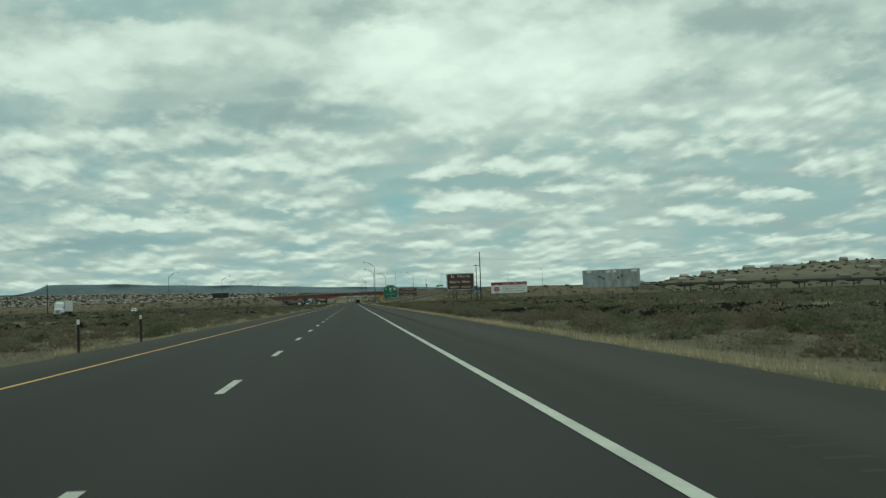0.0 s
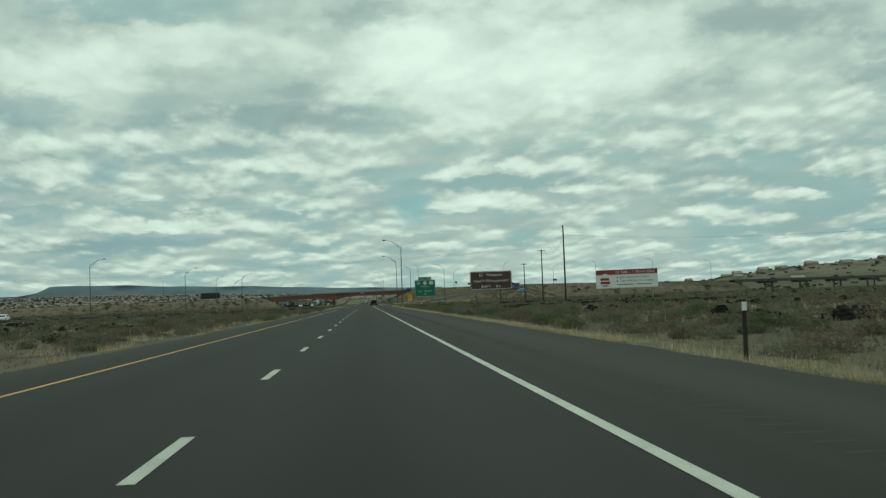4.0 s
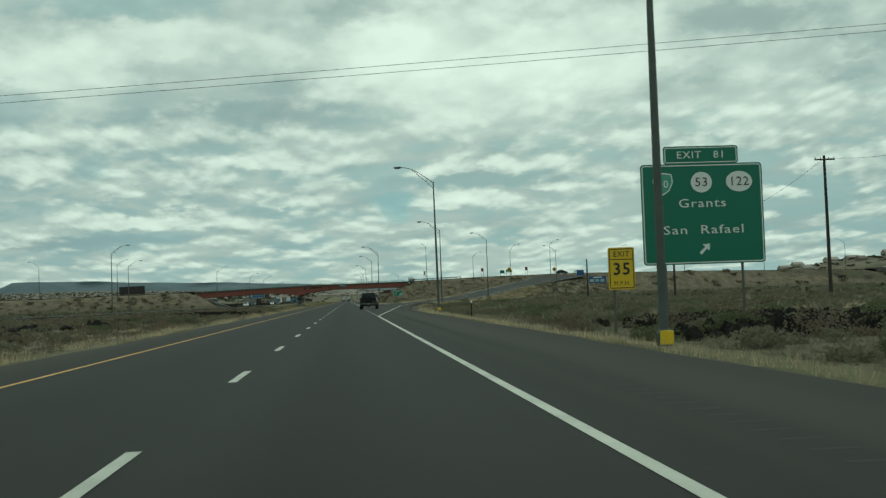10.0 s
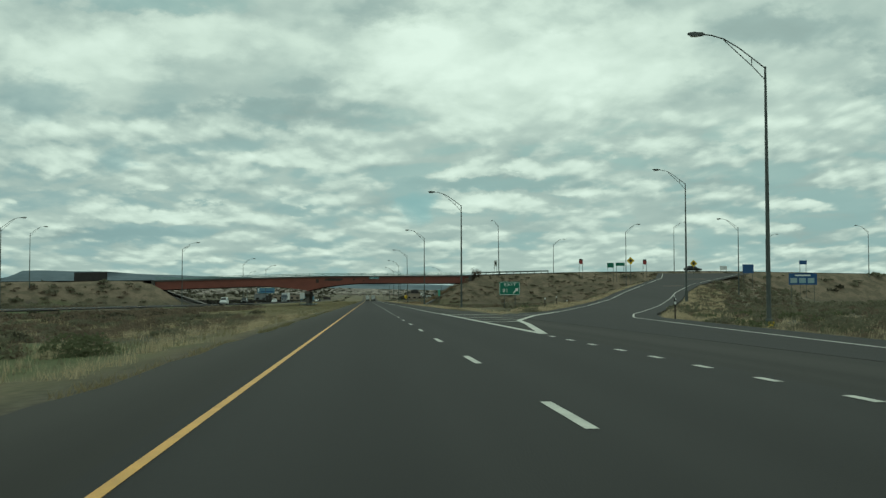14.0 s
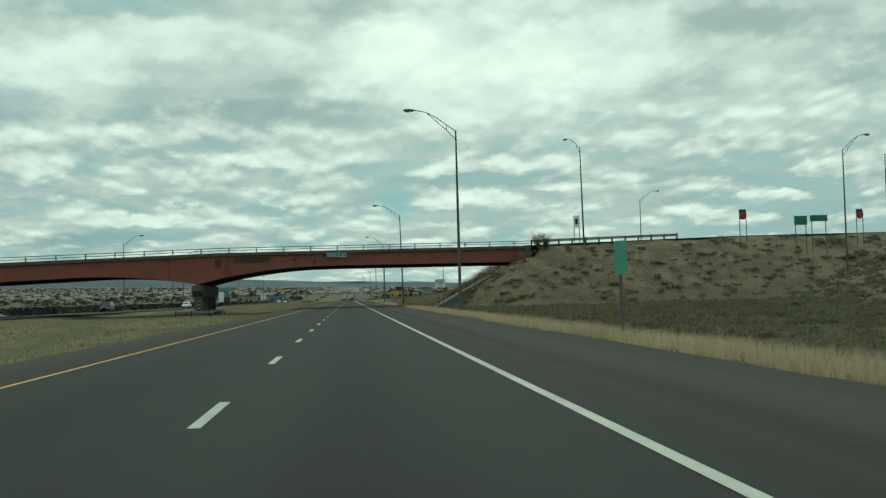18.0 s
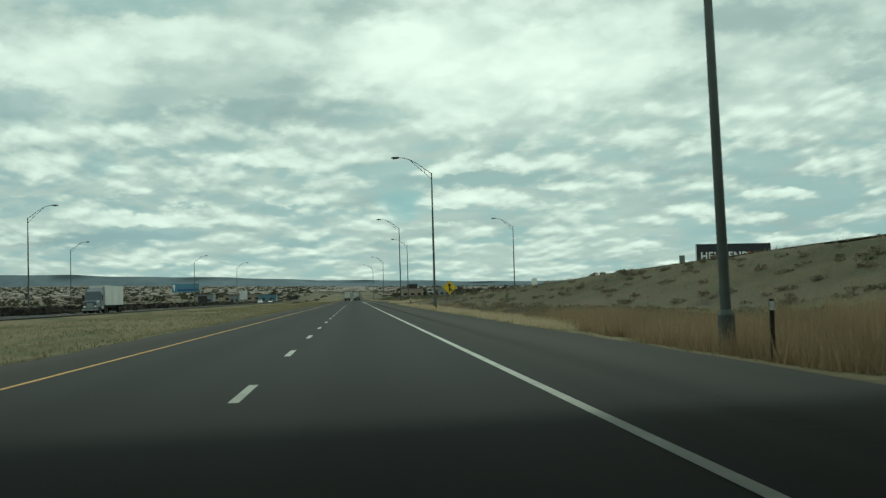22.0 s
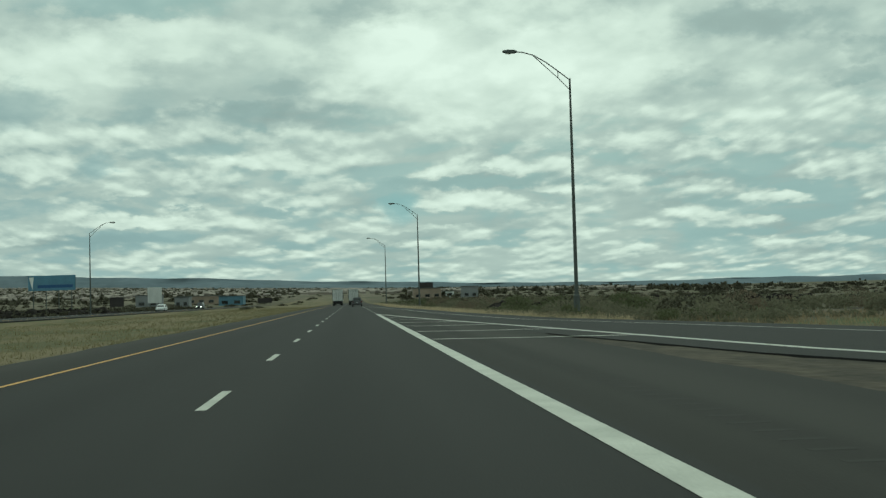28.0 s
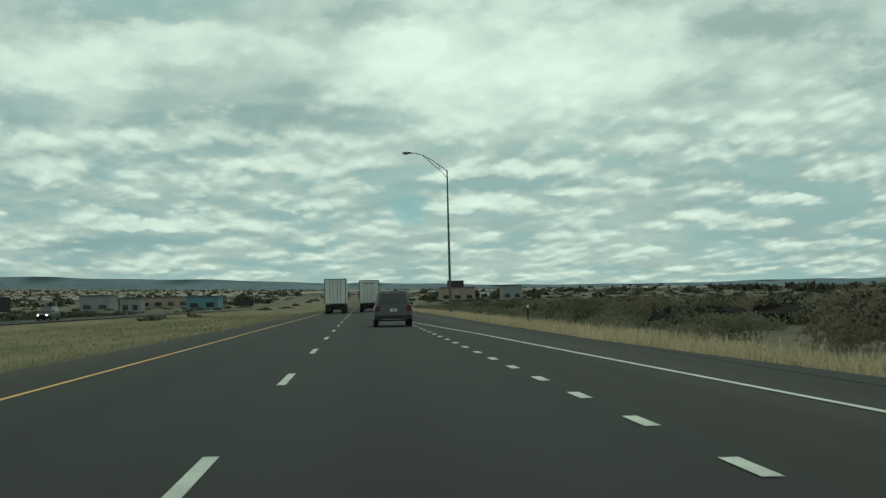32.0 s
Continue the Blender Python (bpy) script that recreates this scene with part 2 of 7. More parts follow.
def mat(name, color, rough=0.7, metal=0.0, vary=0.25, scale=3.0, fine=40.0, bump=0.0, color2=None, stretch=(1, 1, 1), island=0.0, per_object=0.0, spec=0.5, emit=None, thin=0.0):
    """A painted, woven or grown surface: two scales of noise move its colour, the finer one also its relief."""
    m = bpy.data.materials.new(name)
    m.use_nodes = True
    nt = m.node_tree
    bsdf = nt.nodes["Principled BSDF"]
    bsdf.inputs["Roughness"].default_value = rough
    bsdf.inputs["Metallic"].default_value = metal
    bsdf.inputs["Specular IOR Level"].default_value = spec
    coord = nt.nodes.new("ShaderNodeTexCoord").outputs["Object"]
    mapping = nt.nodes.new("ShaderNodeMapping")
    mapping.inputs["Scale"].default_value = stretch
    nt.links.new(coord, mapping.inputs[0])

    def noise_of(s, detail=4.0):
        n = nt.nodes.new("ShaderNodeTexNoise")
        n.inputs["Scale"].default_value = s
        n.inputs["Detail"].default_value = detail
        nt.links.new(mapping.outputs[0], n.inputs["Vector"])
        return n.outputs["Fac"]

    low, high = noise_of(scale), noise_of(fine, 3.0)
    other = color2 or tuple(c * (1 - vary) for c in color)
    blend = nt.nodes.new("ShaderNodeMix")
    blend.data_type = "RGBA"
    blend.inputs[6].default_value = (*color, 1)
    blend.inputs[7].default_value = (*other, 1)
    spread = nt.nodes.new("ShaderNodeMapRange")
    spread.inputs[1].default_value, spread.inputs[2].default_value = 0.35, 0.68
    nt.links.new(low, spread.inputs[0])
    nt.links.new(spread.outputs[0], blend.inputs[0])
    out = blend.outputs[2]

    def lighten(source, amount):
        nonlocal out
        span = nt.nodes.new("ShaderNodeMapRange")
        span.inputs[3].default_value, span.inputs[4].default_value = 1 - amount, 1 + amount
        nt.links.new(source, span.inputs[0])
        s = nt.nodes.new("ShaderNodeVectorMath")
        s.operation = "SCALE"
        nt.links.new(out, s.inputs[0])
        nt.links.new(span.outputs[0], s.inputs["Scale"])
        out = s.outputs[0]

    lighten(high, vary * 1.2)
    if island:
        lighten(nt.nodes.new("ShaderNodeNewGeometry").outputs["Random Per Island"], island)
    if per_object:
        lighten(nt.nodes.new("ShaderNodeObjectInfo").outputs["Random"], per_object)
    nt.links.new(out, bsdf.inputs["Base Color"])
    if bump:
        b = nt.nodes.new("ShaderNodeBump")
        b.inputs["Strength"].default_value = bump
        b.inputs["Distance"].default_value = 0.02
        nt.links.new(high, b.inputs["Height"])
        nt.links.new(b.outputs[0], bsdf.inputs["Normal"])
    if thin:
        # leaves and blades let part of the light through
        glow = nt.nodes.new("ShaderNodeBsdfTranslucent")
        nt.links.new(out, glow.inputs[0])
        both = nt.nodes.new("ShaderNodeMixShader")
        both.inputs[0].default_value = thin
        nt.links.new(bsdf.outputs[0], both.inputs[1])
        nt.links.new(glow.outputs[0], both.inputs[2])
        nt.links.new(both.outputs[0], nt.nodes["Material Output"].inputs[0])
    if emit:
        bsdf.inputs["Emission Color"].default_value = (*emit[:3], 1)
        bsdf.inputs["Emission Strength"].default_value = emit[3]
    return m


def asphalt(name, color, bands, grain=0.10):
    """Worn asphalt: broad patches, fine stone, and tracks (x, half width, gain) that run along the road; the stretch
    round the overpass is painted paler, for the brighter exposure there.
    """
    m = bpy.data.materials.new(name)
    m.use_nodes = True
    nt = m.node_tree
    bsdf = nt.nodes["Principled BSDF"]
    bsdf.inputs["Roughness"].default_value, bsdf.inputs["Specular IOR Level"].default_value = 0.9, 0.2
    coord = nt.nodes.new("ShaderNodeTexCoord").outputs["Object"]
    xyz = nt.nodes.new("ShaderNodeSeparateXYZ")
    nt.links.new(coord, xyz.inputs[0])

    def sums(op, a, b=0.0, c=0.0):
        n = nt.nodes.new("ShaderNodeMath")
        n.operation = op
        for socket, value in zip(n.inputs, (a, b, c)):
            if isinstance(value, (int, float)):
                socket.default_value = value
            else:
                nt.links.new(value, socket)
        return n.outputs[0]

    def noise_of(scale, stretch, detail=4.0):
        mp = nt.nodes.new("ShaderNodeMapping")
        mp.inputs["Scale"].default_value = stretch
        nt.links.new(coord, mp.inputs[0])
        n = nt.nodes.new("ShaderNodeTexNoise")
        n.inputs["Scale"].default_value, n.inputs["Detail"].default_value = scale, detail
        nt.links.new(mp.outputs[0], n.inputs["Vector"])
        return sums("SUBTRACT", n.outputs["Fac"], 0.5)

    def ease(value, lo, hi):
        n = nt.nodes.new("ShaderNodeMapRange")
        n.interpolation_type = "SMOOTHSTEP"
        nt.links.new(value, n.inputs[0])
        n.inputs[1].default_value, n.inputs[2].default_value = lo, hi
        return n.outputs[0]

    fine = noise_of(50.0, (1, 0.5, 1), 3.0)
    tone = sums("MULTIPLY_ADD", noise_of(0.5, (1.0, 0.05, 1)), 0.35, 1.0)
    tone = sums("MULTIPLY_ADD", noise_of(1.3, (1.0, 0.012, 0)), 0.30, tone)
    tone = sums("MULTIPLY_ADD", fine, grain, tone)
    wobble = sums("MULTIPLY_ADD", noise_of(0.06, (0, 1, 0), 2.0), 0.5, xyz.outputs[0])
    for x, half, gain in bands:
        off = sums("ABSOLUTE", sums("SUBTRACT", wobble, x))
        tone = sums("MULTIPLY_ADD", ease(off, half * 1.6, half * 0.3), gain, tone)
    # brighter exposure near the overpass is put into the asphalt's tone along y
    exposure_lift = sums("MULTIPLY", ease(xyz.outputs[1], 590, 660), ease(xyz.outputs[1], 1090, 1050))
    tone = sums("MULTIPLY", tone, sums("MULTIPLY_ADD", exposure_lift, 0.26, 0.90))
    paint = nt.nodes.new("ShaderNodeVectorMath")
    paint.operation = "SCALE"
    paint.inputs[0].default_value = color
    nt.links.new(tone, paint.inputs["Scale"])
    nt.links.new(paint.outputs[0], bsdf.inputs["Base Color"])
    b = nt.nodes.new("ShaderNodeBump")
    b.inputs["Strength"].default_value, b.inputs["Distance"].default_value = 0.4, 0.01
    nt.links.new(fine, b.inputs["Height"])
    nt.links.new(b.outputs[0], bsdf.inputs["Normal"])
    return m


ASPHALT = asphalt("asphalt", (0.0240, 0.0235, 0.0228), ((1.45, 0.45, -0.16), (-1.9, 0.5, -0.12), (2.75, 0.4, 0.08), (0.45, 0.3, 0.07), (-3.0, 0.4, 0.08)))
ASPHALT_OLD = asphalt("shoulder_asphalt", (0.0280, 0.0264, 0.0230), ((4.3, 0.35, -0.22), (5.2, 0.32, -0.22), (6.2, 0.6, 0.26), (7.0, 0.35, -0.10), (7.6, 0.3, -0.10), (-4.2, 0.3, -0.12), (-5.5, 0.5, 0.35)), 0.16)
WHITE_LINE = mat("white_road_paint", (0.46, 0.46, 0.405), 0.6, 0, 0.25, 1.2, 30, 0.2)
YELLOW_LINE = mat("yellow_road_paint", (0.60, 0.315, 0.045), 0.6, 0, 0.2, 2.0, 30, 0.2)
GALV = mat("galvanised_steel", (0.16, 0.19, 0.18), 0.5, 0.6, 0.15, 2, 40, 0.05)
GALV_DARK = mat("weathered_steel", (0.10, 0.113, 0.107), 0.6, 0.4, 0.2, 2, 40, 0.05)
POST_STEEL = mat("sign_post_steel", (0.115, 0.115, 0.105), 0.65, 0.3, 0.2, 3, 30, 0.05)
SIGN_BACK = mat("bare_aluminium", (0.32, 0.33, 0.33), 0.5, 0.7, 0.1, 2, 30)
BROWN = mat("brown_sign_sheeting", (0.075, 0.033, 0.022), 0.5, 0, 0.08, 1, 30)
GREEN = mat("green_sign_sheeting", (0.010, 0.155, 0.095), 0.45, 0, 0.08, 1, 30)
TEAL = mat("faded_teal_sheeting", (0.035, 0.175, 0.205), 0.5, 0, 0.1, 1, 30)
MINT = mat("faded_green_sheeting", (0.10, 0.34, 0.25), 0.5, 0, 0.1, 1, 30)
YELLOW = mat("yellow_sign_sheeting", (0.70, 0.47, 0.012), 0.45, 0, 0.06, 1, 30)
SIGN_WHITE = mat("white_sheeting", (0.78, 0.79, 0.77), 0.45, 0, 0.06, 1, 30)
SIGN_BLACK = mat("black_sheeting", (0.012, 0.012, 0.012), 0.5, 0, 0.1, 1, 30)
SIGN_RED = mat("red_sheeting", (0.26, 0.028, 0.028), 0.45, 0, 0.1, 1, 30)
SIGN_BLUE = mat("blue_sheeting", (0.015, 0.075, 0.22), 0.45, 0, 0.1, 1, 30)
ORANGE = mat("orange_print", (0.50, 0.15, 0.04), 0.5, 0, 0.1, 1, 30)
NAVY = mat("dark_navy_vinyl", (0.012, 0.015, 0.024), 0.5, 0, 0.15, 0.5, 20)
PALE_BLUE = mat("pale_blue_vinyl", (0.22, 0.36, 0.42), 0.55, 0, 0.3, 0.35, 6, 0, (0.40, 0.47, 0.47))
BOARD_BLUE = mat("faded_blue_vinyl", (0.10, 0.23, 0.34), 0.55, 0, 0.2, 0.35, 6)
FUR = mat("grey_fur_print", (0.40, 0.42, 0.42), 0.6, 0, 0.3, 0.9, 5, 0, (0.23, 0.25, 0.26), (1, 1, 0.4))
BILLBOARD_BACK = mat("dark_billboard_back", (0.035, 0.03, 0.03), 0.8, 0, 0.3, 0.6, 10)
WOOD_POLE = mat("creosoted_pole_wood", (0.050, 0.042, 0.036), 0.9, 0, 0.35, 2, 30, 0.3, None, (4, 4, 0.4))
WOOD_PALE = mat("weathered_timber", (0.26, 0.23, 0.19), 0.85, 0, 0.3, 2, 30, 0.2, None, (4, 4, 0.4))
RUST_PAINT = mat("red_oxide_paint", (0.205, 0.062, 0.042), 0.65, 0, 0.16, 0.4, 12, 0.1, (0.165, 0.050, 0.036), (1, 1, 2))
PATCH_PAINT = mat("dark_patch_paint", (0.060, 0.038, 0.034), 0.8, 0, 0.3, 1.2, 14, 0.1)
CONCRETE = mat("weathered_concrete", (0.27, 0.25, 0.22), 0.9, 0, 0.25, 0.7, 25, 0.3, (0.19, 0.175, 0.155))
CONCRETE_DARK = mat("stained_concrete", (0.105, 0.098, 0.09), 0.9, 0, 0.3, 0.9, 25, 0.3, (0.06, 0.055, 0.05))
RAIL_PAINT = mat("sage_green_rail_paint", (0.16, 0.27, 0.23), 0.5, 0.2, 0.15, 3, 30)
RUBBER = mat("tyre_rubber", (0.014, 0.014, 0.014), 0.85, 0, 0.2, 6, 60, 0.1)
ALLOY = mat("alloy_rim", (0.30, 0.30, 0.29), 0.35, 0.8, 0.1, 6, 40)
BLACK_PAINT = mat("black_car_paint", (0.005, 0.0055, 0.0065), 0.33, 0, 0.15, 4, 60, spec=0.28)
DUSTY_BLACK = mat("dusty_black_panel", (0.009, 0.0095, 0.0105), 0.5, 0, 0.25, 3, 40, spec=0.18)
DARK_GLASS = mat("tinted_glass", (0.012, 0.016, 0.016), 0.06, 0, 0.05, 3, 20, spec=0.7)
BLACK_PLASTIC = mat("black_plastic", (0.013, 0.013, 0.013), 0.6, 0, 0.15, 4, 50)
CHROME = mat("dull_chrome", (0.30, 0.31, 0.31), 0.3, 0.9, 0.15, 5, 40)
TAIL_RED = mat("tail_lamp_red", (0.085, 0.007, 0.009), 0.25, 0, 0.1, 6, 40)
AMBER = mat("orange_reflector", (0.55, 0.16, 0.02), 0.3, 0, 0.1, 6, 40)
TRAILER_WHITE = mat("trailer_white", (0.60, 0.61, 0.60), 0.5, 0, 0.16, 0.8, 15, 0, (0.48, 0.49, 0.48), (1, 1, 0.3))
TRAILER_FRAME = mat("trailer_dark_steel", (0.035, 0.034, 0.033), 0.7, 0.2, 0.3, 2, 30)
GREY_PAINT = mat("grey_car_paint", (0.105, 0.105, 0.110), 0.35, 0.3, 0.12, 4, 60)
WHITE_PAINT = mat("white_car_paint", (0.62, 0.63, 0.63), 0.35, 0, 0.1, 4, 60)
BLUE_GREY_PAINT = mat("blue_grey_cab_paint", (0.055, 0.075, 0.095), 0.35, 0, 0.12, 4, 60)
HEADLAMP = mat("lit_headlamp", (0.9, 0.9, 0.85), 0.2, 0, 0.02, 4, 20, emit=(1, 0.97, 0.9, 4.0))
BASALT = mat("black_basalt", (0.018, 0.016, 0.015), 0.98, 0, 0.5, 0.8, 9, 0.9, (0.036, 0.032, 0.028), spec=0.05)
SAGE = mat("sage_foliage", (0.190, 0.178, 0.130), 0.95, 0, 0.25, 0.22, 6, 0, (0.140, 0.138, 0.090), island=0.15, spec=0.1, thin=0.45)
GREENBRUSH = mat("green_brush_foliage", (0.130, 0.140, 0.080), 0.95, 0, 0.25, 0.2, 6, 0, (0.100, 0.108, 0.060), island=0.15, spec=0.1, thin=0.45)
BROWNBRUSH = mat("brown_twiggy_brush", (0.190, 0.152, 0.112), 0.95, 0, 0.25, 0.2, 6, 0, (0.135, 0.110, 0.082), island=0.15, spec=0.1, thin=0.4)
DARKBRUSH = mat("dark_brush_foliage", (0.072, 0.068, 0.050), 0.95, 0, 0.3, 0.2, 6, 0, (0.092, 0.088, 0.060), island=0.2, spec=0.1)
TWIG = mat("bare_twigs", (0.085, 0.068, 0.052), 0.95, 0, 0.3, 2, 20)
STRAW = mat("dry_straw_grass", (0.50, 0.41, 0.28), 0.95, 0, 0.2, 0.15, 4, 0, (0.40, 0.335, 0.22), island=0.25, spec=0.1, thin=0.5)
MEDIAN_STRAW = mat("short_median_grass", (0.25, 0.21, 0.125), 0.95, 0, 0.2, 0.12, 4, 0, (0.17, 0.16, 0.085), (1, 0.3, 1), island=0.12, spec=0.1, thin=0.4)
RUSSET = mat("russet_dry_grass", (0.33, 0.25, 0.155), 0.95, 0, 0.22, 0.2, 4, 0, (0.22, 0.165, 0.105), island=0.15, spec=0.1, thin=0.45)
# the haze of distance is painted into this rock as blue-grey
HAZY_ROCK = mat("haze_blue_rock", (0.165, 0.200, 0.225), 1.0, 0, 0.2, 0.006, 0.03, 0, (0.130, 0.162, 0.185), (1, 1, 2.5), spec=0.0)
HOUSES = mat("pale_town_walls", (0.25, 0.222, 0.188), 0.9, 0, 0.15, 0.02, 0.5, 0, (0.22, 0.19, 0.165), island=0.4)
DESERT_STORE = mat("tan_block_wall", (0.30, 0.24, 0.19), 0.9, 0, 0.2, 0.3, 5)
STORE_GREY = mat("grey_metal_wall", (0.22, 0.23, 0.24), 0.7, 0.1, 0.15, 0.3, 5)
STORE_BLUE = mat("blue_store_front", (0.10, 0.20, 0.27), 0.7, 0, 0.15, 0.3, 5)


def clear_pane(name, tint, gloss):
    """A tinted pane that can be seen through, with a constant share of mirror."""
    m = bpy.data.materials.new(name)
    m.use_nodes = True
    nt = m.node_tree
    see = nt.nodes.new("ShaderNodeBsdfTransparent")
    see.inputs[0].default_value = (*tint, 1)
    shine = nt.nodes.new("ShaderNodeBsdfGlossy")
    shine.inputs["Roughness"].default_value = 0.03
    both = nt.nodes.new("ShaderNodeMixShader")
    both.inputs[0].default_value = gloss
    nt.links.new(see.outputs[0], both.inputs[1])
    nt.links.new(shine.outputs[0], both.inputs[2])
    nt.links.new(both.outputs[0], nt.nodes["Material Output"].inputs[0])
    return m


PANE_DARK = clear_pane("dark_tinted_pane", (0.16, 0.18, 0.18), 0.04)
PANE = clear_pane("clear_pane", (0.72, 0.76, 0.75), 0.12)


def ground_material():
    """Dry high-desert soil: bare tan earth, straw, green flushes and dark lava soil in patches."""
    m = bpy.data.materials.new("desert_ground")
    m.use_nodes = True
    nt = m.node_tree
    bsdf = nt.nodes["Principled BSDF"]
    bsdf.inputs["Roughness"].default_value = 0.95
    bsdf.inputs["Specular IOR Level"].default_value = 0.1
    coord = nt.nodes.new("ShaderNodeTexCoord").outputs["Object"]

    def noise_of(s, detail=5.0, stretch=(1, 1, 1)):
        mp = nt.nodes.new("ShaderNodeMapping")
        mp.inputs["Scale"].default_value = stretch
        nt.links.new(coord, mp.inputs[0])
        n = nt.nodes.new("ShaderNodeTexNoise")
        n.inputs["Scale"].default_value = s
        n.inputs["Detail"].default_value = detail
        n.inputs["Roughness"].default_value = 0.6
        nt.links.new(mp.outputs[0], n.inputs["Vector"])
        return n.outputs["Fac"]

    def step(x, lo, hi):
        n = nt.nodes.new("ShaderNodeMapRange")
        n.interpolation_type = "SMOOTHSTEP"
        nt.links.new(x, n.inputs[0])
        n.inputs[1].default_value, n.inputs[2].default_value = lo, hi
        return n.outputs[0]

    def mix(f, a, b):
        n = nt.nodes.new("ShaderNodeMix")
        n.data_type = "RGBA"
        nt.links.new(f, n.inputs[0])
        for s, value in ((n.inputs[6], a), (n.inputs[7], b)):
            if isinstance(value, tuple):
                s.default_value = (*value, 1)
            else:
                nt.links.new(value, s)
        return n.outputs[2]

    def layer_of(name):
        a = nt.nodes.new("ShaderNodeAttribute")
        a.attribute_name = name
        return a.outputs["Fac"]

    out = mix(step(noise_of(0.06), 0.35, 0.65), (0.120, 0.098, 0.070), (0.085, 0.080, 0.052))
    out = mix(step(noise_of(0.028, 6), 0.52, 0.64), out, (0.082, 0.096, 0.044))
    out = mix(step(noise_of(0.11, 6), 0.58, 0.66), out, (0.052, 0.046, 0.038))
    straw = mix(step(noise_of(0.20, 5, (1, 0.25, 1)), 0.42, 0.62), (0.165, 0.135, 0.080), (0.100, 0.097, 0.052))
    out = mix(layer_of("straw"), out, straw)
    slope = mix(step(noise_of(0.35, 6), 0.4, 0.6), (0.180, 0.142, 0.102), (0.118, 0.100, 0.070))
    out = mix(layer_of("slope"), out, slope)
    out = mix(layer_of("hill"), out, mix(step(noise_of(0.09, 6), 0.4, 0.62), (0.098, 0.086, 0.054), (0.062, 0.060, 0.036)))
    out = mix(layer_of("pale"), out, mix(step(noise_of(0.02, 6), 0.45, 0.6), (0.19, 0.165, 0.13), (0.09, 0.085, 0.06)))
    out = mix(layer_of("dirt"), out, mix(step(noise_of(1.2, 5, (1, 0.3, 1)), 0.4, 0.62), (0.088, 0.075, 0.058), (0.058, 0.051, 0.042)))
    fine = noise_of(3.0, 4)
    s = nt.nodes.new("ShaderNodeVectorMath")
    s.operation = "SCALE"
    nt.links.new(out, s.inputs[0])
    span = nt.nodes.new("ShaderNodeMapRange")
    span.inputs[1].default_value, span.inputs[2].default_value = 0.3, 0.7
    span.inputs[3].default_value, span.inputs[4].default_value = 0.72, 1.28
    nt.links.new(fine, span.inputs[0])
    nt.links.new(span.outputs[0], s.inputs["Scale"])
    nt.links.new(s.outputs[0], bsdf.inputs["Base Color"])
    b = nt.nodes.new("ShaderNodeBump")
    b.inputs["Strength"].default_value, b.inputs["Distance"].default_value = 0.6, 0.08
    nt.links.new(fine, b.inputs["Height"])
    nt.links.new(b.outputs[0], bsdf.inputs["Normal"])
    return m


GROUND = ground_material()

# ---------------------------------------------------------------- mesh helpers


def mesh_of(name, verts, faces, material, smooth=False):
    me = bpy.data.meshes.new(name)
    me.from_pydata(verts, [], faces)
    me.materials.append(material)
    if smooth:
        me.shade_smooth()
    return me


def thing(name, label, category, at=(0, 0, 0), turn=0.0, group="", kind=""):
    ob = new(name)
    ob.empty_display_size = 0.2
    ob.matrix_world = pose(*at, 0, 0, turn)
    return tagged(ob, label, category, group, kind)


def part(name, geo, material, parent, label="", smooth=False):
    """One mesh object under a thing or part, from (verts, faces) in the thing's own axes."""
    ob = new(name, mesh_of(name, geo[0], geo[1], material, smooth))
    ob.parent = parent
    if label:
        ob["label"] = label
    return ob


def solo(name, geo, material, label, category, kind="", group="", smooth=False):
    return tagged(new(name, mesh_of(name, geo[0], geo[1], material, smooth)), label, category, group, kind)


def join(*geos):
    verts, faces = [], []
    for v, f in geos:
        n = len(verts)
        verts += v
        faces += [tuple(i + n for i in face) for face in f]
    return verts, faces


def moved(geo, dx=0, dy=0, dz=0, m=None):
    m = m or Matrix.Translation((dx, dy, dz))
    return [tuple(m @ Vector(v)) for v in geo[0]], geo[1]


def slab(x0, x1, y0, y1, z0, z1, bevel=0.0):
    """A block; bevelled edges when bevel is given."""
    if not bevel:
        v = [(x, y, z) for z in (z0, z1) for y in (y0, y1) for x in (x0, x1)]
        return v, [(0, 2, 3, 1), (4, 5, 7, 6), (0, 1, 5, 4), (2, 6, 7, 3), (0, 4, 6, 2), (1, 3, 7, 5)]
    bm = bmesh.new()
    bmesh.ops.create_cube(bm, size=1, matrix=Matrix.Translation(((x0 + x1) / 2, (y0 + y1) / 2, (z0 + z1) / 2)) @ Matrix.Diagonal((x1 - x0, y1 - y0, z1 - z0, 1)))
    bmesh.ops.bevel(bm, geom=bm.edges[:], offset=bevel, segments=2, affect="EDGES", profile=0.5)
    bm.verts.index_update()
    geo = [tuple(v.co) for v in bm.verts], [tuple(v.index for v in f.verts) for f in bm.faces]
    bm.free()
    return geo


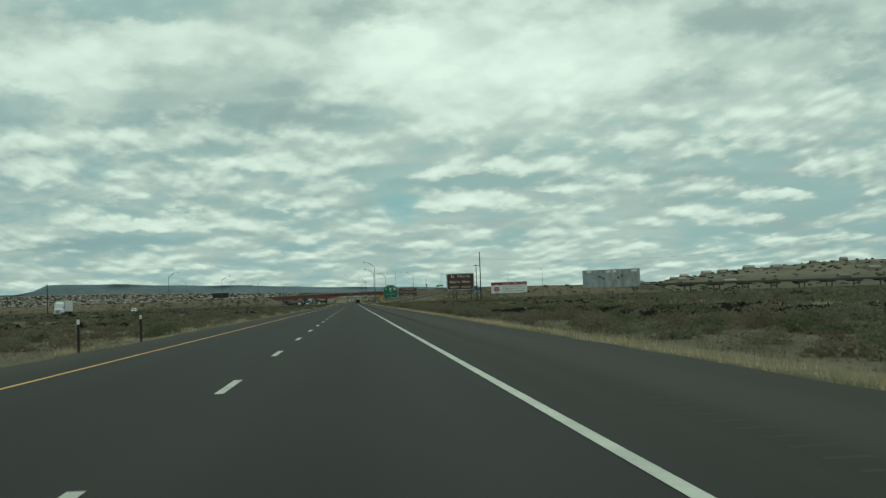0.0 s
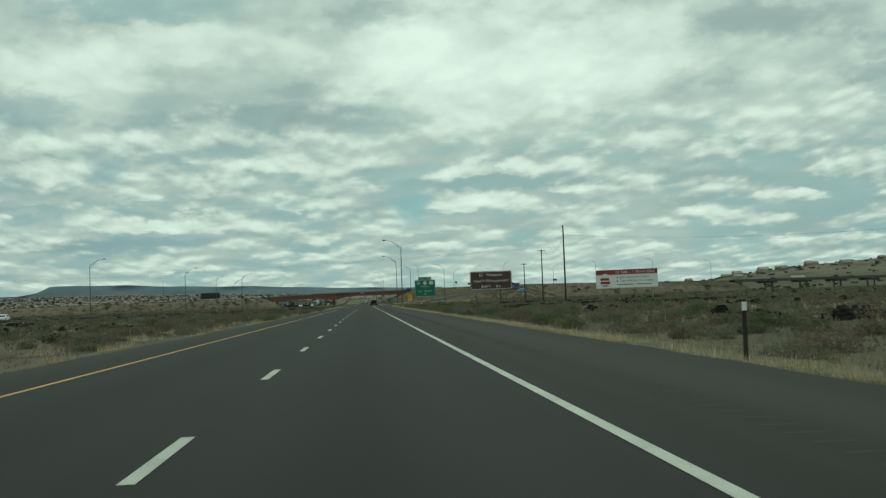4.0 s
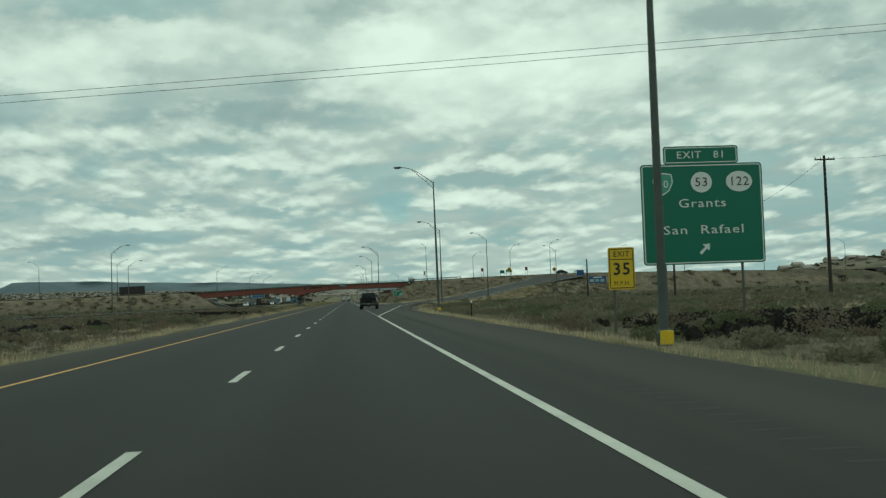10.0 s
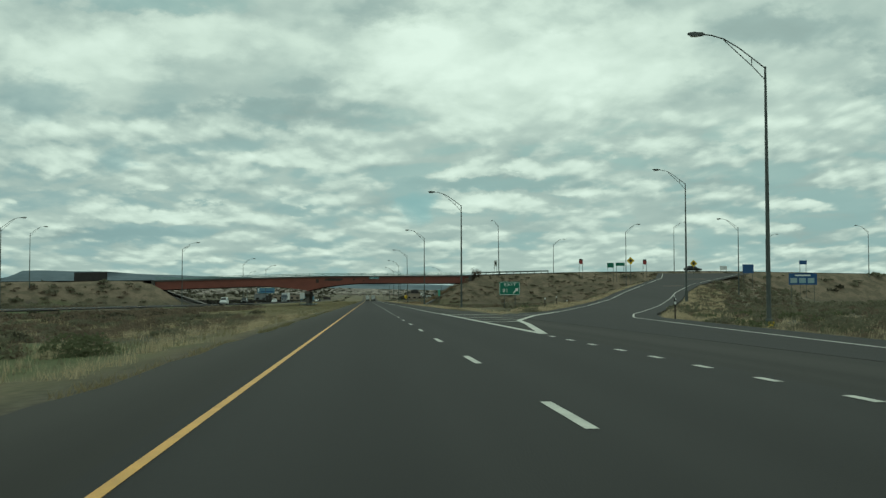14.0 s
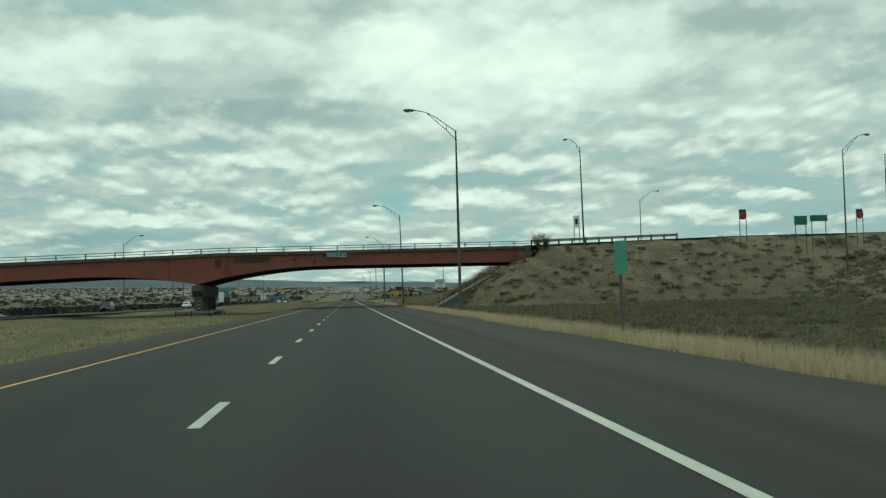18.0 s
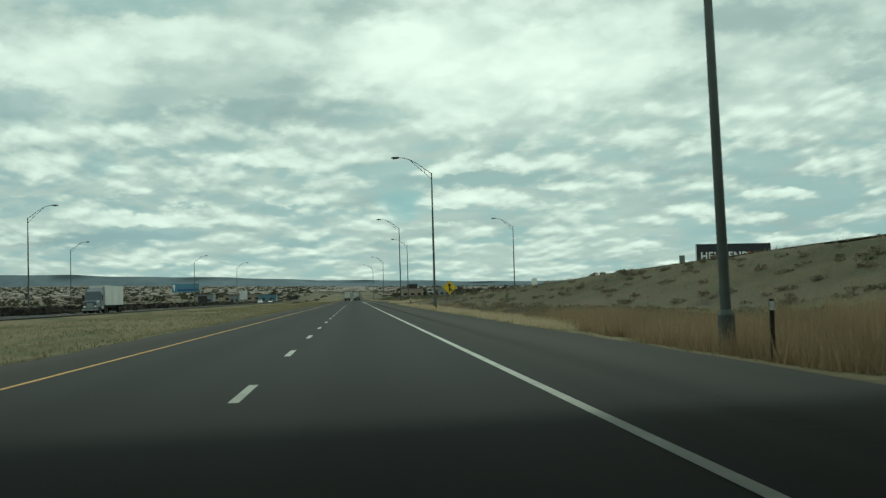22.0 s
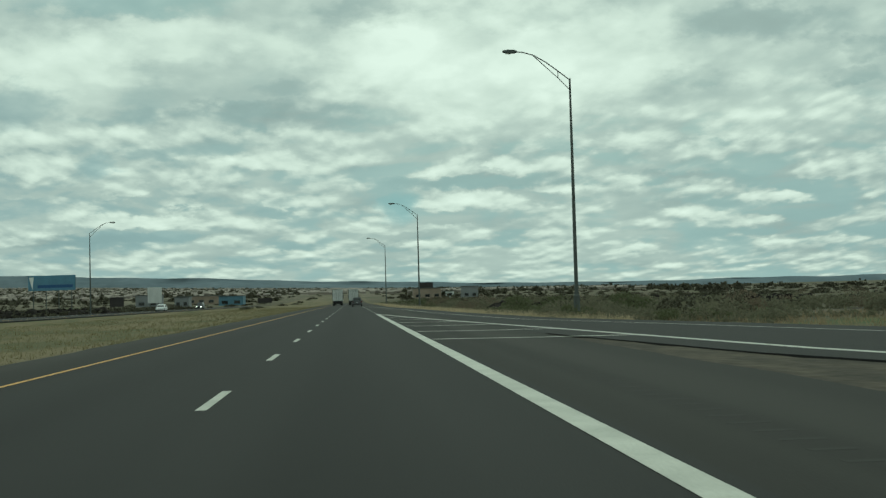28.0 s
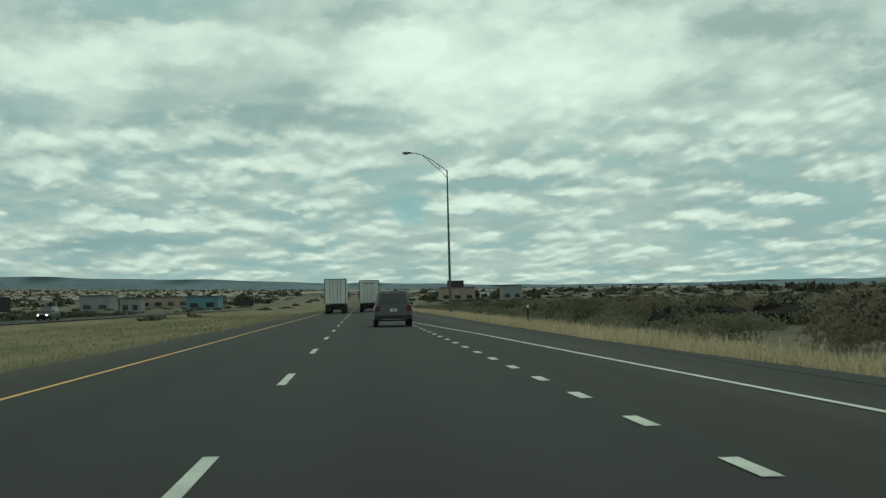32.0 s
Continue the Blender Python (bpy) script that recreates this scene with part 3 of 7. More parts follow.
def tube(points, radii, sides=8, cap=True):
    """A round bar through the points; radii is one number or one a point."""
    pts = [Vector(p) for p in points]
    rad = list(radii) if isinstance(radii, (list, tuple)) else [radii] * len(pts)
    verts, faces = [], []
    for i, p in enumerate(pts):
        along = (pts[min(i + 1, len(pts) - 1)] - pts[max(i - 1, 0)]).normalized()
        side = along.cross(Vector((0, 0, 1)) if abs(along.z) < 0.9 else Vector((0, 1, 0))).normalized()
        other = along.cross(side)
        for k in range(sides):
            a = 2 * math.pi * k / sides
            verts.append(tuple(p + rad[i] * (math.cos(a) * side + math.sin(a) * other)))
    for i in range(len(pts) - 1):
        for k in range(sides):
            a, b = i * sides + k, i * sides + (k + 1) % sides
            faces.append((a, b, b + sides, a + sides))
    if cap:
        faces += [tuple(range(sides))[::-1], tuple(range(len(verts) - sides, len(verts)))]
    return verts, faces


def wheel_geo(r, w, x, y, z, sides=20):
    """A tyre-shaped ring round the x axis, with rounded shoulders."""
    prof = [(-w / 2, r * 0.62), (-w / 2, r * 0.93), (-w / 2 + 0.03, r), (w / 2 - 0.03, r), (w / 2, r * 0.93), (w / 2, r * 0.62)]
    verts, faces = [], []
    for k in range(sides):
        a = 2 * math.pi * k / sides
        verts += [(x + px, y + pr * math.cos(a), z + pr * math.sin(a)) for px, pr in prof]
    n = len(prof)
    for k in range(sides):
        for i in range(n):
            a, b = k * n + i, k * n + (i + 1) % n
            c, d = ((k + 1) % sides) * n + (i + 1) % n, ((k + 1) % sides) * n + i
            faces.append((a, b, c, d))
    return verts, faces


def disc(r, w, x, y, z, sides=16):
    return tube([(x - w / 2, y, z), (x + w / 2, y, z)], r, sides)


def prism(outline, x0, x1, axis="x"):
    """A side outline of (a, z) drawn out between x0 and x1; axis y swaps the two ways."""
    n = len(outline)
    put = (lambda t, a, z: (t, a, z)) if axis == "x" else (lambda t, a, z: (a, t, z))
    verts = [put(x0, a, z) for a, z in outline] + [put(x1, a, z) for a, z in outline]
    faces = [tuple(range(n))[::-1], tuple(range(n, 2 * n))] + [(i, (i + 1) % n, (i + 1) % n + n, i + n) for i in range(n)]
    return verts, faces


def loft(stations):
    """A body from stations (y, [(half width, z), ...]), mirrored in x."""
    verts, faces, n = [], [], len(stations[0][1]) * 2
    for y, half in stations:
        ring = [(w, y, z) for w, z in half] + [(-w, y, z) for w, z in reversed(half)]
        verts += ring
    for s in range(len(stations) - 1):
        for i in range(n):
            a, b = s * n + i, s * n + (i + 1) % n
            faces.append((a, b, b + n, a + n))
    faces += [tuple(range(n))[::-1], tuple(range(len(verts) - n, len(verts)))]
    return verts, faces


def words(text, size, at, material, parent, name="lettering", bold=0.0, width=None, align="CENTER"):
    """Raised lettering that faces the oncoming driver (towards -y)."""
    cu = bpy.data.curves.new(name, "FONT")
    cu.body, cu.size, cu.extrude, cu.offset = text, size, 0.004, bold
    cu.align_x, cu.align_y, cu.space_character = align, "CENTER", 1.12
    cu.resolution_u = 2
    tmp = bpy.data.objects.new("tmp", cu)
    scene.collection.objects.link(tmp)
    me = bpy.data.meshes.new_from_object(tmp.evaluated_get(bpy.context.evaluated_depsgraph_get()))
    bpy.data.objects.remove(tmp)
    bpy.data.curves.remove(cu)
    me.name = name
    if width:
        xs = [v.co.x for v in me.vertices]
        me.transform(Matrix.Scale(width / (max(xs) - min(xs)), 4, (1, 0, 0)))
    me.transform(pose(*at, 90, 0, 0))
    me.materials.clear()
    me.materials.append(material)
    ob = new(name, me)
    ob.parent = parent
    return ob


def panel(x0, x1, z0, z1, y, t=0.04, r=0.12):
    """An upright sheet with rounded corners, facing -y."""
    pts = []
    for cx, cz, a0 in ((x1 - r, z0 + r, -90), (x1 - r, z1 - r, 0), (x0 + r, z1 - r, 90), (x0 + r, z0 + r, 180)):
        pts += [(cx + r * math.cos(radians(a0 + a)), cz + r * math.sin(radians(a0 + a))) for a in (0, 30, 60, 90)]
    return prism(pts, y, y + t, "y")


def border(x0, x1, z0, z1, y, w=0.04, t=0.006, r=0.12):
    """A rounded line round a sheet's face."""
    outer, inner = panel(x0, x1, z0, z1, y, t, r)[0][:16], panel(x0 + w, x1 - w, z0 + w, z1 - w, y, t, max(r - w, 0.02))[0][:16]
    back_o, back_i = [(a, y + t, c) for a, _, c in outer], [(a, y + t, c) for a, _, c in inner]
    verts, n, faces = outer + inner + back_o + back_i, 16, []
    for i in range(n):
        j = (i + 1) % n
        faces += [(i, j, n + j, n + i), (2 * n + i, 3 * n + i, 3 * n + j, 2 * n + j), (i, 2 * n + i, 2 * n + j, j), (n + i, n + j, 3 * n + j, 3 * n + i)]
    return verts, faces


def lerp(table, at):
    """Straight-line look-up in rows of (key, value)."""
    if at <= table[0][0]:
        return table[0][1]
    for (a, va), (b, vb) in zip(table, table[1:]):
        if at <= b:
            return va + (vb - va) * (at - a) / (b - a)
    return table[-1][1]

# ---------------------------------------------------------------- plan: roads and the lie of the land
DASH = 10.502                                     # spacing of the lane dashes
MAIN_L, MAIN_R = -5.75, 7.65                      # paved edges of the carriageway
EXIT_RIGHT = [(446, 3.75), (500, 7.06), (548, 10.0), (565, 11.6), (594, 14.6), (610, 18.4), (626, 23.2), (664, 35.2), (705, 48.0), (745, 62.0), (790, 82.0), (826, 100.0)]
EXIT_LEFT = [(562, 3.9), (577, 5.5), (586, 6.3), (604, 9.8), (626, 15.5), (649, 22.2), (705, 39.5), (745, 52.5), (790, 68.0), (826, 78.0)]
EXIT_Z = [(446, 0.0), (604, 0.0), (626, 0.05), (650, 0.35), (680, 1.1), (705, 2.2), (745, 3.9), (790, 6.0), (826, 8.0), (842, 8.6)]
ON_LEFT = [(872, 78.0), (905, 61.0), (945, 47.5), (985, 37.5), (1030, 26.5), (1062, 17.5), (1087, 10.9), (1107, 8.9), (1132, 6.15), (1159, 3.85), (1161, 3.8)]
ON_RIGHT = [(872, 90.0), (905, 69.5), (945, 54.5), (985, 44.0), (1030, 33.0), (1062, 24.0), (1087, 17.2), (1107, 13.8), (1126, 10.1), (1159, 8.3), (1198, 7.4), (1232, 6.2), (1262, 5.2), (1292, 3.8)]
ON_Z = [(872, 8.4), (905, 6.9), (945, 5.2), (985, 3.6), (1030, 1.6), (1062, 0.4), (1080, 0.03), (1090, 0.0), (1110, 0.0)]
OPP = [(-150, -110), (250, -86), (450, -67), (600, -52), (750, -43), (900, -39), (3000, -39)]  # centre of the opposite carriageway
CROSS_Y0, CROSS_K = 832.6, 0.187                  # near edge of the crossing road: y = CROSS_Y0 + CROSS_K * x
CROSS_W = 18.0
CROSS_Z = [(-700, 3.0), (-300, 4.5), (-120, 5.6), (-57, 6.35), (-15, 7.6), (26, 7.95), (60, 8.9), (100, 9.3), (160, 8.6), (235, 7.0), (500, 6.5), (900, 6.5)]


def interp(table, at):
    return np.interp(at, [a for a, _ in table], [b for _, b in table])


def ridge(x, y, pts, half, slope):
    """Height of a bank along points (x, y, z): level across its crown, then falling at the slope."""
    best = np.full(np.shape(x), -50.0)
    for (ax, ay, az), (bx, by, bz) in zip(pts, pts[1:]):
        ux, uy = bx - ax, by - ay
        t = np.clip(((x - ax) * ux + (y - ay) * uy) / (ux * ux + uy * uy), 0, 1)
        d = np.hypot(x - ax - t * ux, y - ay - t * uy)
        best = np.maximum(best, az + t * (bz - az) - np.maximum(d - half, 0) * slope)
    return best


EXIT_RIDGE = [((lerp(EXIT_LEFT, y) + lerp(EXIT_RIGHT, y)) / 2, y, lerp(EXIT_Z, y) - 0.22) for y in (586, 604, 626, 649, 680, 705, 745, 790, 826)]
ON_RIDGE = [((lerp(ON_LEFT, y) + lerp(ON_RIGHT, y)) / 2, y, lerp(ON_Z, y) - 0.14) for y in (872, 905, 945, 985, 1030, 1062, 1087, 1107)]


def wave(x, y, a, b, p):
    return np.sin(x * a + p) * np.cos(y * b + 1.7 * p) + 0.6 * np.sin(x * a * 2.3 + y * b * 1.7 + 2.1 * p)


def land(x, y):
    """Height of the ground."""
    x, y = np.asarray(x, float), np.asarray(y, float)
    right = np.where((y > 446) & (y < 604), np.maximum(MAIN_R, interp(EXIT_RIGHT, y) + 1.9), MAIN_R)
    right = np.where((y > 1070) & (y < 1300), np.maximum(MAIN_R, interp(ON_RIGHT, y) + 2.0), right)
    out = np.maximum(np.maximum(x - right, MAIN_L - x), 0)
    z = -0.14 - 0.5 * np.clip(out / 6.0, 0, 1)
    rough = np.clip((out - 4) / 10, 0, 1)
    z = z + rough * (0.22 * wave(x, y, 0.11, 0.07, 0.4) + 0.12 * wave(x, y, 0.33, 0.29, 2.0))
    opp = interp(OPP, y)
    z = np.where(np.abs(x - opp) < 7.5, -0.14, z)
    # banks of the crossing road and the two ramps
    off = np.maximum(np.abs(y - (CROSS_Y0 + CROSS_K * x + CROSS_W / 2)) - 10.2, 0)
    # the end slopes are cut back under the deck, for the slope paving
    mid = y - (CROSS_Y0 + CROSS_K * x + CROSS_W / 2)
    cut = 2.9 * np.clip(1 - np.maximum(np.abs(mid - 1.0) - 11.2, 0) / 1.3, 0, 1)
    z = np.maximum(z, interp(CROSS_Z, np.maximum(x, 26.8)) - 0.15 - cut * np.clip((28.2 - x) / 1.8, 0, 1) - np.hypot(off * 0.52, np.maximum(26.8 - x, 0) * 0.66) - np.maximum(x - 246, 0) * 0.4)
    z = np.maximum(z, interp(CROSS_Z, np.minimum(x, -57.8)) - 0.15 - cut * np.clip((x + 59.2) / 1.8, 0, 1) - np.hypot(off * 0.52, np.maximum(x + 57.8, 0) * 0.66))
    z = np.maximum(z, ridge(x, y, EXIT_RIDGE, 6.8, 0.34))
    z = np.maximum(z, ridge(x, y, ON_RIDGE, 6.6, 0.30))
    # the ground in the gores lies almost flush with the paving
    for table, heights, y0, y1 in ((EXIT_LEFT, EXIT_Z, 604, 664), (ON_LEFT, ON_Z, 1030, 1108)):
        side = interp(table, y) - 1.2
        share = np.clip((x - MAIN_R) / np.maximum(side - MAIN_R, 0.5), 0, 1)
        level = -0.035 + share * interp(heights, y)
        z = np.where((y > y0) & (y < y1) & (x > MAIN_R) & (x < side + 0.6), np.maximum(z, level), z)
    bump = lambda cx, cy, h, rx, ry: h * np.exp(-(((x - cx) / rx) ** 2 + ((y - cy) / ry) ** 2))
    z = np.maximum(z, -0.5 + bump(100, 1030, 7.5, 44, 60))
    z = z + bump(620, 1330, 26, 190, 200) + bump(440, 1370, 8, 110, 130) + bump(1150, 1500, 38, 420, 300)
    # the plain climbs towards the mesas
    far = np.clip(y - 1500, 0, 3400)
    z = z + far * (0.0125 + 0.009 * np.clip(-x / 900, -0.6, 1)) * np.clip(far / 600, 0, 1)
    return z


def ground_at(x, y):
    return float(land(np.array([x]), np.array([y]))[0])


def spaced(edges):
    out = []
    for a, b, step in edges:
        out += list(np.arange(a, b, step))
    return np.array(out + [edges[-1][1]])


def build_ground():
    xs = spaced([(-3200, -400, 100), (-400, -140, 20), (-140, -60, 6), (-60, -13, 2.5), (-13, -4.6, 0.8), (-4.6, 6.2, 1.8), (6.2, 16, 0.8), (16, 40, 1.6), (40, 110, 3), (110, 300, 10), (300, 900, 30), (900, 3200, 120)])
    ys = spaced([(-160, 560, 8), (560, 900, 3.5), (900, 1300, 6), (1300, 1700, 20), (1700, 4900, 80)])
    gx, gy = np.meshgrid(xs, ys)
    gz = land(gx, gy)
    nx, ny = len(xs), len(ys)
    me = bpy.data.meshes.new("ground")
    verts = np.stack([gx, gy, gz], -1).reshape(-1, 3)
    idx = np.arange(nx * ny).reshape(ny, nx)
    faces = np.stack([idx[:-1, :-1], idx[:-1, 1:], idx[1:, 1:], idx[1:, :-1]], -1).reshape(-1, 4)
    me.from_pydata(verts.tolist(), [], faces.tolist())
    me.materials.append(GROUND)
    me.shade_smooth()
    x, y = gx.ravel(), gy.ravel()
    # where straw, banks and pale earth lie
    verge = np.clip(1.25 - (x - 7.6) / 5.0, 0, 1) * (x > 6) + np.clip(1.3 - (-5.6 - x) / 3.5, 0, 1) * (x < -5)
    ramp_side = (y > 600) & (y < 780)
    verge = verge + ramp_side * (np.clip((x - interp(EXIT_RIGHT, y) - 1.8) / 0.8, 0, 1) * np.clip((9 - x + interp(EXIT_RIGHT, y)) / 3, 0, 1) + np.clip((interp(EXIT_LEFT, y) - 1.6 - x) / 0.8, 0, 1) * np.clip((6 + x - interp(EXIT_LEFT, y)) / 2, 0, 1) * (y > 612))
    median = np.clip((y - 560) / 60, 0, 1) * ((x > -34) & (x < -5))
    grassy = np.clip((y - 690) / 40, 0, 1) * np.clip((850 - y) / 20, 0, 1) * np.clip((26 - x) / 6, 0, 1) * (x > 6)
    slope = np.clip((verts[:, 2] - 0.3) / 1.5, 0, 1) * ((y > 600) & (y < 1120)) * (y < 868)
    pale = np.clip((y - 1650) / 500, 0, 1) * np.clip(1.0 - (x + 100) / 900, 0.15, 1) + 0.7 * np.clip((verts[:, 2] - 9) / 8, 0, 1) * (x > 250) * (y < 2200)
    margin = np.where((y > 446) & (y < 604), np.maximum(MAIN_R, interp(EXIT_RIGHT, y) + 1.9), np.where((y > 1080) & (y < 1300), np.maximum(MAIN_R, interp(ON_RIGHT, y) + 2.1), MAIN_R))
    gore = ((y > 1040) & (y < 1110) & (x > MAIN_R) & (x < interp(ON_LEFT, y) + 0.5)) * np.clip((y - 1040) / 25, 0, 1)
    dirt = gore + np.clip(1.3 - (x - margin) / 1.3, 0, 1) * (x > 6) + np.clip(1.2 - (MAIN_L - x) / 2.0, 0, 1) * (x < -5)
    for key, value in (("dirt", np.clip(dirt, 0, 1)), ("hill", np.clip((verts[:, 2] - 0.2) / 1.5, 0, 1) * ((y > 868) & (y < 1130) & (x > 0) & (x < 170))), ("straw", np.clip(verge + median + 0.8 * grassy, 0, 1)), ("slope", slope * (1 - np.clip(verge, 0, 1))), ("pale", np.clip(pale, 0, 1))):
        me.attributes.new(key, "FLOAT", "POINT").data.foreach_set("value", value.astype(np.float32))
    tagged(new("ground", me), "dry high-desert ground with straw, bare soil and green patches", "ground", kind="structure")


build_ground()


def ribbon(rows, lift=0.0, skirt=0.12, jag=0.0):
    """A paved strip from rows (y, x left, x right, z), with a skirt down its sides."""
    verts, faces = [], []
    for y, xl, xr, z in rows:
        a, b = random.uniform(-jag, jag), random.uniform(-jag, jag)
        verts += [(xl + a, y, z + lift - skirt), (xl + a, y, z + lift), (xr + b, y, z + lift), (xr + b, y, z + lift - skirt)]
    for i in range(len(rows) - 1):
        n = 4 * i
        faces += [(n + k, n + k + 1, n + k + 5, n + k + 4) for k in range(3)]
    return verts, [f[::-1] for f in faces]


def strip(points, width, lift=0.006, z_of=None):
    """A painted line along (x, y) points, square-cut at its ends."""
    pts = [Vector((x, y)) for x, y in points]
    verts, faces = [], []
    for i, p in enumerate(pts):
        along = (pts[min(i + 1, len(pts) - 1)] - pts[max(i - 1, 0)]).normalized()
        side = Vector((along.y, -along.x)) * width / 2
        z = (z_of(p.y) if z_of else 0.0) + lift
        verts += [(p.x - side.x, p.y - side.y, z), (p.x + side.x, p.y + side.y, z)]
    faces = [(2 * i, 2 * i + 1, 2 * i + 3, 2 * i + 2) for i in range(len(pts) - 1)]
    return verts, faces


GROOVE = mat("groove_asphalt", (0.0340, 0.0328, 0.0300), 0.9, 0, 0.15, 0.5, 30, spec=0.2)


def build_roads():
    ys = list(np.arange(-150, 1500, 3.0)) + list(np.arange(1500, 2701, 40.0))
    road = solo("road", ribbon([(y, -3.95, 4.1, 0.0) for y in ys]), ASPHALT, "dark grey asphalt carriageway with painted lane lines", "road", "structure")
    solo("shoulder_left", ribbon([(y, MAIN_L + 0.09 * math.sin(y * 0.7) + 0.07 * math.sin(y * 1.9), -3.95, -0.003) for y in ys]), ASPHALT_OLD, "narrow worn asphalt shoulder beside the yellow edge line", "road shoulder", "structure")
    solo("shoulder_right", ribbon([(y, 4.1, MAIN_R + 0.07 * math.sin(y * 0.9) + 0.05 * math.sin(y * 2.3), -0.003) for y in ys]), ASPHALT_OLD, "wide worn asphalt shoulder with faint milled rumble grooves", "road shoulder", "structure")
    # exit lane, gore and ramp
    z_exit = lambda y: lerp(EXIT_Z, y)
    rows = [(y, 7.5, max(7.55, lerp(EXIT_RIGHT, y) + 1.8), 0.003) for y in range(446, 604, 3)]
    rows += [(y, lerp([(604, 7.5), (612, 8.6), (618, 11.2), (626, 13.8)], y) if y < 626 else lerp(EXIT_LEFT, y) - 1.4, lerp(EXIT_RIGHT, y) + 1.8, z_exit(y) + 0.003) for y in range(604, 831, 3)]
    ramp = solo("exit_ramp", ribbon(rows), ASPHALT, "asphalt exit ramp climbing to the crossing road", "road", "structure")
    part("edge_line", strip([(lerp(EXIT_RIGHT, y), y) for y in range(446, 824, 3)], 0.13, 0.007, z_exit), WHITE_LINE, ramp)
    part("edge_line", strip([(lerp(EXIT_LEFT, y), y) for y in range(562, 627, 3)], 0.30, 0.007, z_exit), WHITE_LINE, ramp)
    part("edge_line", strip([(lerp(EXIT_LEFT, y), y) for y in range(626, 824, 3)], 0.15, 0.007, z_exit), WHITE_LINE, ramp)
    for y in (583, 589.7, 596.3, 603, 609.6):
        xr = lerp(EXIT_LEFT, y)
        part("gore_stripe", strip([(4.0, y + 0.2), ((4.0 + xr) / 2, y - 0.4), (xr, y + 0.2)], 0.42, 0.0055, z_exit), WHITE_LINE, ramp)
    # entry ramp
    z_on = lambda y: lerp(ON_Z, y)
    rows = [(y, lerp(ON_LEFT, y) - 1.5, lerp(ON_RIGHT, y) + 2.2, z_on(y) + 0.003) for y in range(872, 1092, 3)]
    rows += [(y, lerp([(1092, 8.9), (1104, 7.55)], y), max(7.6, lerp(ON_RIGHT, y) + 2.1), 0.003) for y in range(1092, 1293, 3)]
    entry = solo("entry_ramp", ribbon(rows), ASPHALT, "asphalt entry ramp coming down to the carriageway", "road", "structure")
    part("edge_line", strip([(lerp(ON_LEFT, y), y) for y in range(876, 1162, 3)], 0.27, 0.007, z_on), WHITE_LINE, entry)
    part("edge_line", strip([(lerp(ON_RIGHT, y), y) for y in range(876, 1293, 3)], 0.11, 0.007, z_on), WHITE_LINE, entry)
    for y in (1100.5, 1108.5, 1117.1, 1125, 1133, 1141):
        xr = lerp(ON_LEFT, y - 3)
        part("gore_stripe", strip([(4.0, y - 0.3), ((4.0 + xr) / 2, y - 1.2), (xr, y - 1.6)], 0.30, 0.0055), WHITE_LINE, entry)
    # lines of the carriageway
    seg = lambda x, y0, y1, w: strip([(x, y) for y in [*np.arange(y0, y1 - 1, 6.0), y1]], w)
    part("yellow_edge_line", strip([(-3.66, y) for y in ys], 0.10), YELLOW_LINE, road, "yellow edge line")
    part("white_edge_line", seg(3.765, -150, 446, 0.135), WHITE_LINE, road)
    part("white_edge_line", seg(3.9, 562, 616, 0.27), WHITE_LINE, road)
    part("white_edge_line", seg(3.745, 616, 1073.4, 0.135), WHITE_LINE, road)
    part("white_edge_line", seg(3.80, 1073.4, 1161.0, 0.285), WHITE_LINE, road)
    part("white_edge_line", seg(3.76, 1292, 2700, 0.135), WHITE_LINE, road)
    dash = mesh_of("lane_dash", *strip([(0, -1.36), (0, 1.36)], 0.13), WHITE_LINE)
    for k in range(-12, 200):
        ob = new("lane_dash", dash)
        ob.location = (0, DASH * k, 0)
        ob.parent = road
    dot = mesh_of("dotted_line_dash", *strip([(0, -0.45), (0, 0.45)], 0.15), WHITE_LINE)
    for y in list(np.arange(457.45 - 3.18 * 3, 560, 3.18)) + list(np.arange(1163.05, 1290, 2.98)):
        ob = new("dotted_line_dash", dot)
        ob.location = (3.79 if y > 1000 else 3.74, y, 0.004)
        ob.parent = road
    # milled rumble grooves in the right shoulder
    grooves = join(*[slab(5.0, 5.38, y, y + 0.10, -0.008, -0.0018) for y in np.arange(-20, 1100, 0.60) if not 440 < y < 630])
    tagged(part("rumble_grooves", grooves, GROOVE, road), kind="stuff")
    # opposite carriageway
    rows = [(y, lerp(OPP, y) - 6.0, lerp(OPP, y) + 6.0, 0.0) for y in list(np.arange(-150, 1500, 12)) + list(np.arange(1500, 2701, 60))]
    other = solo("opposite_road", ribbon(rows), ASPHALT, "grey asphalt carriageway of the opposite direction beyond the median", "road", "structure")
    part("yellow_edge_line", strip([(lerp(OPP, y) + 3.7, y) for y, *_ in rows], 0.15), YELLOW_LINE, other)
    part("white_edge_line", strip([(lerp(OPP, y) - 3.7, y) for y, *_ in rows], 0.15), WHITE_LINE, other)
    # the crossing road on its banks
    for name, x0, x1 in (("crossing_road", 26.0, 250.0), ("crossing_road_far", -700.0, -57.0)):
        verts, faces = [], []
        xs = np.arange(x0, x1 + 1, 6.0)
        for x in xs:
            y, z = CROSS_Y0 + CROSS_K * x, float(interp(CROSS_Z, x))
            verts += [(x, y, z - 0.15), (x, y, z), (x, y + CROSS_W, z), (x, y + CROSS_W, z - 0.15)]
        for i in range(len(xs) - 1):
            faces += [(4 * i + k, 4 * i + k + 1, 4 * i + k + 5, 4 * i + k + 4) for k in range(3)]
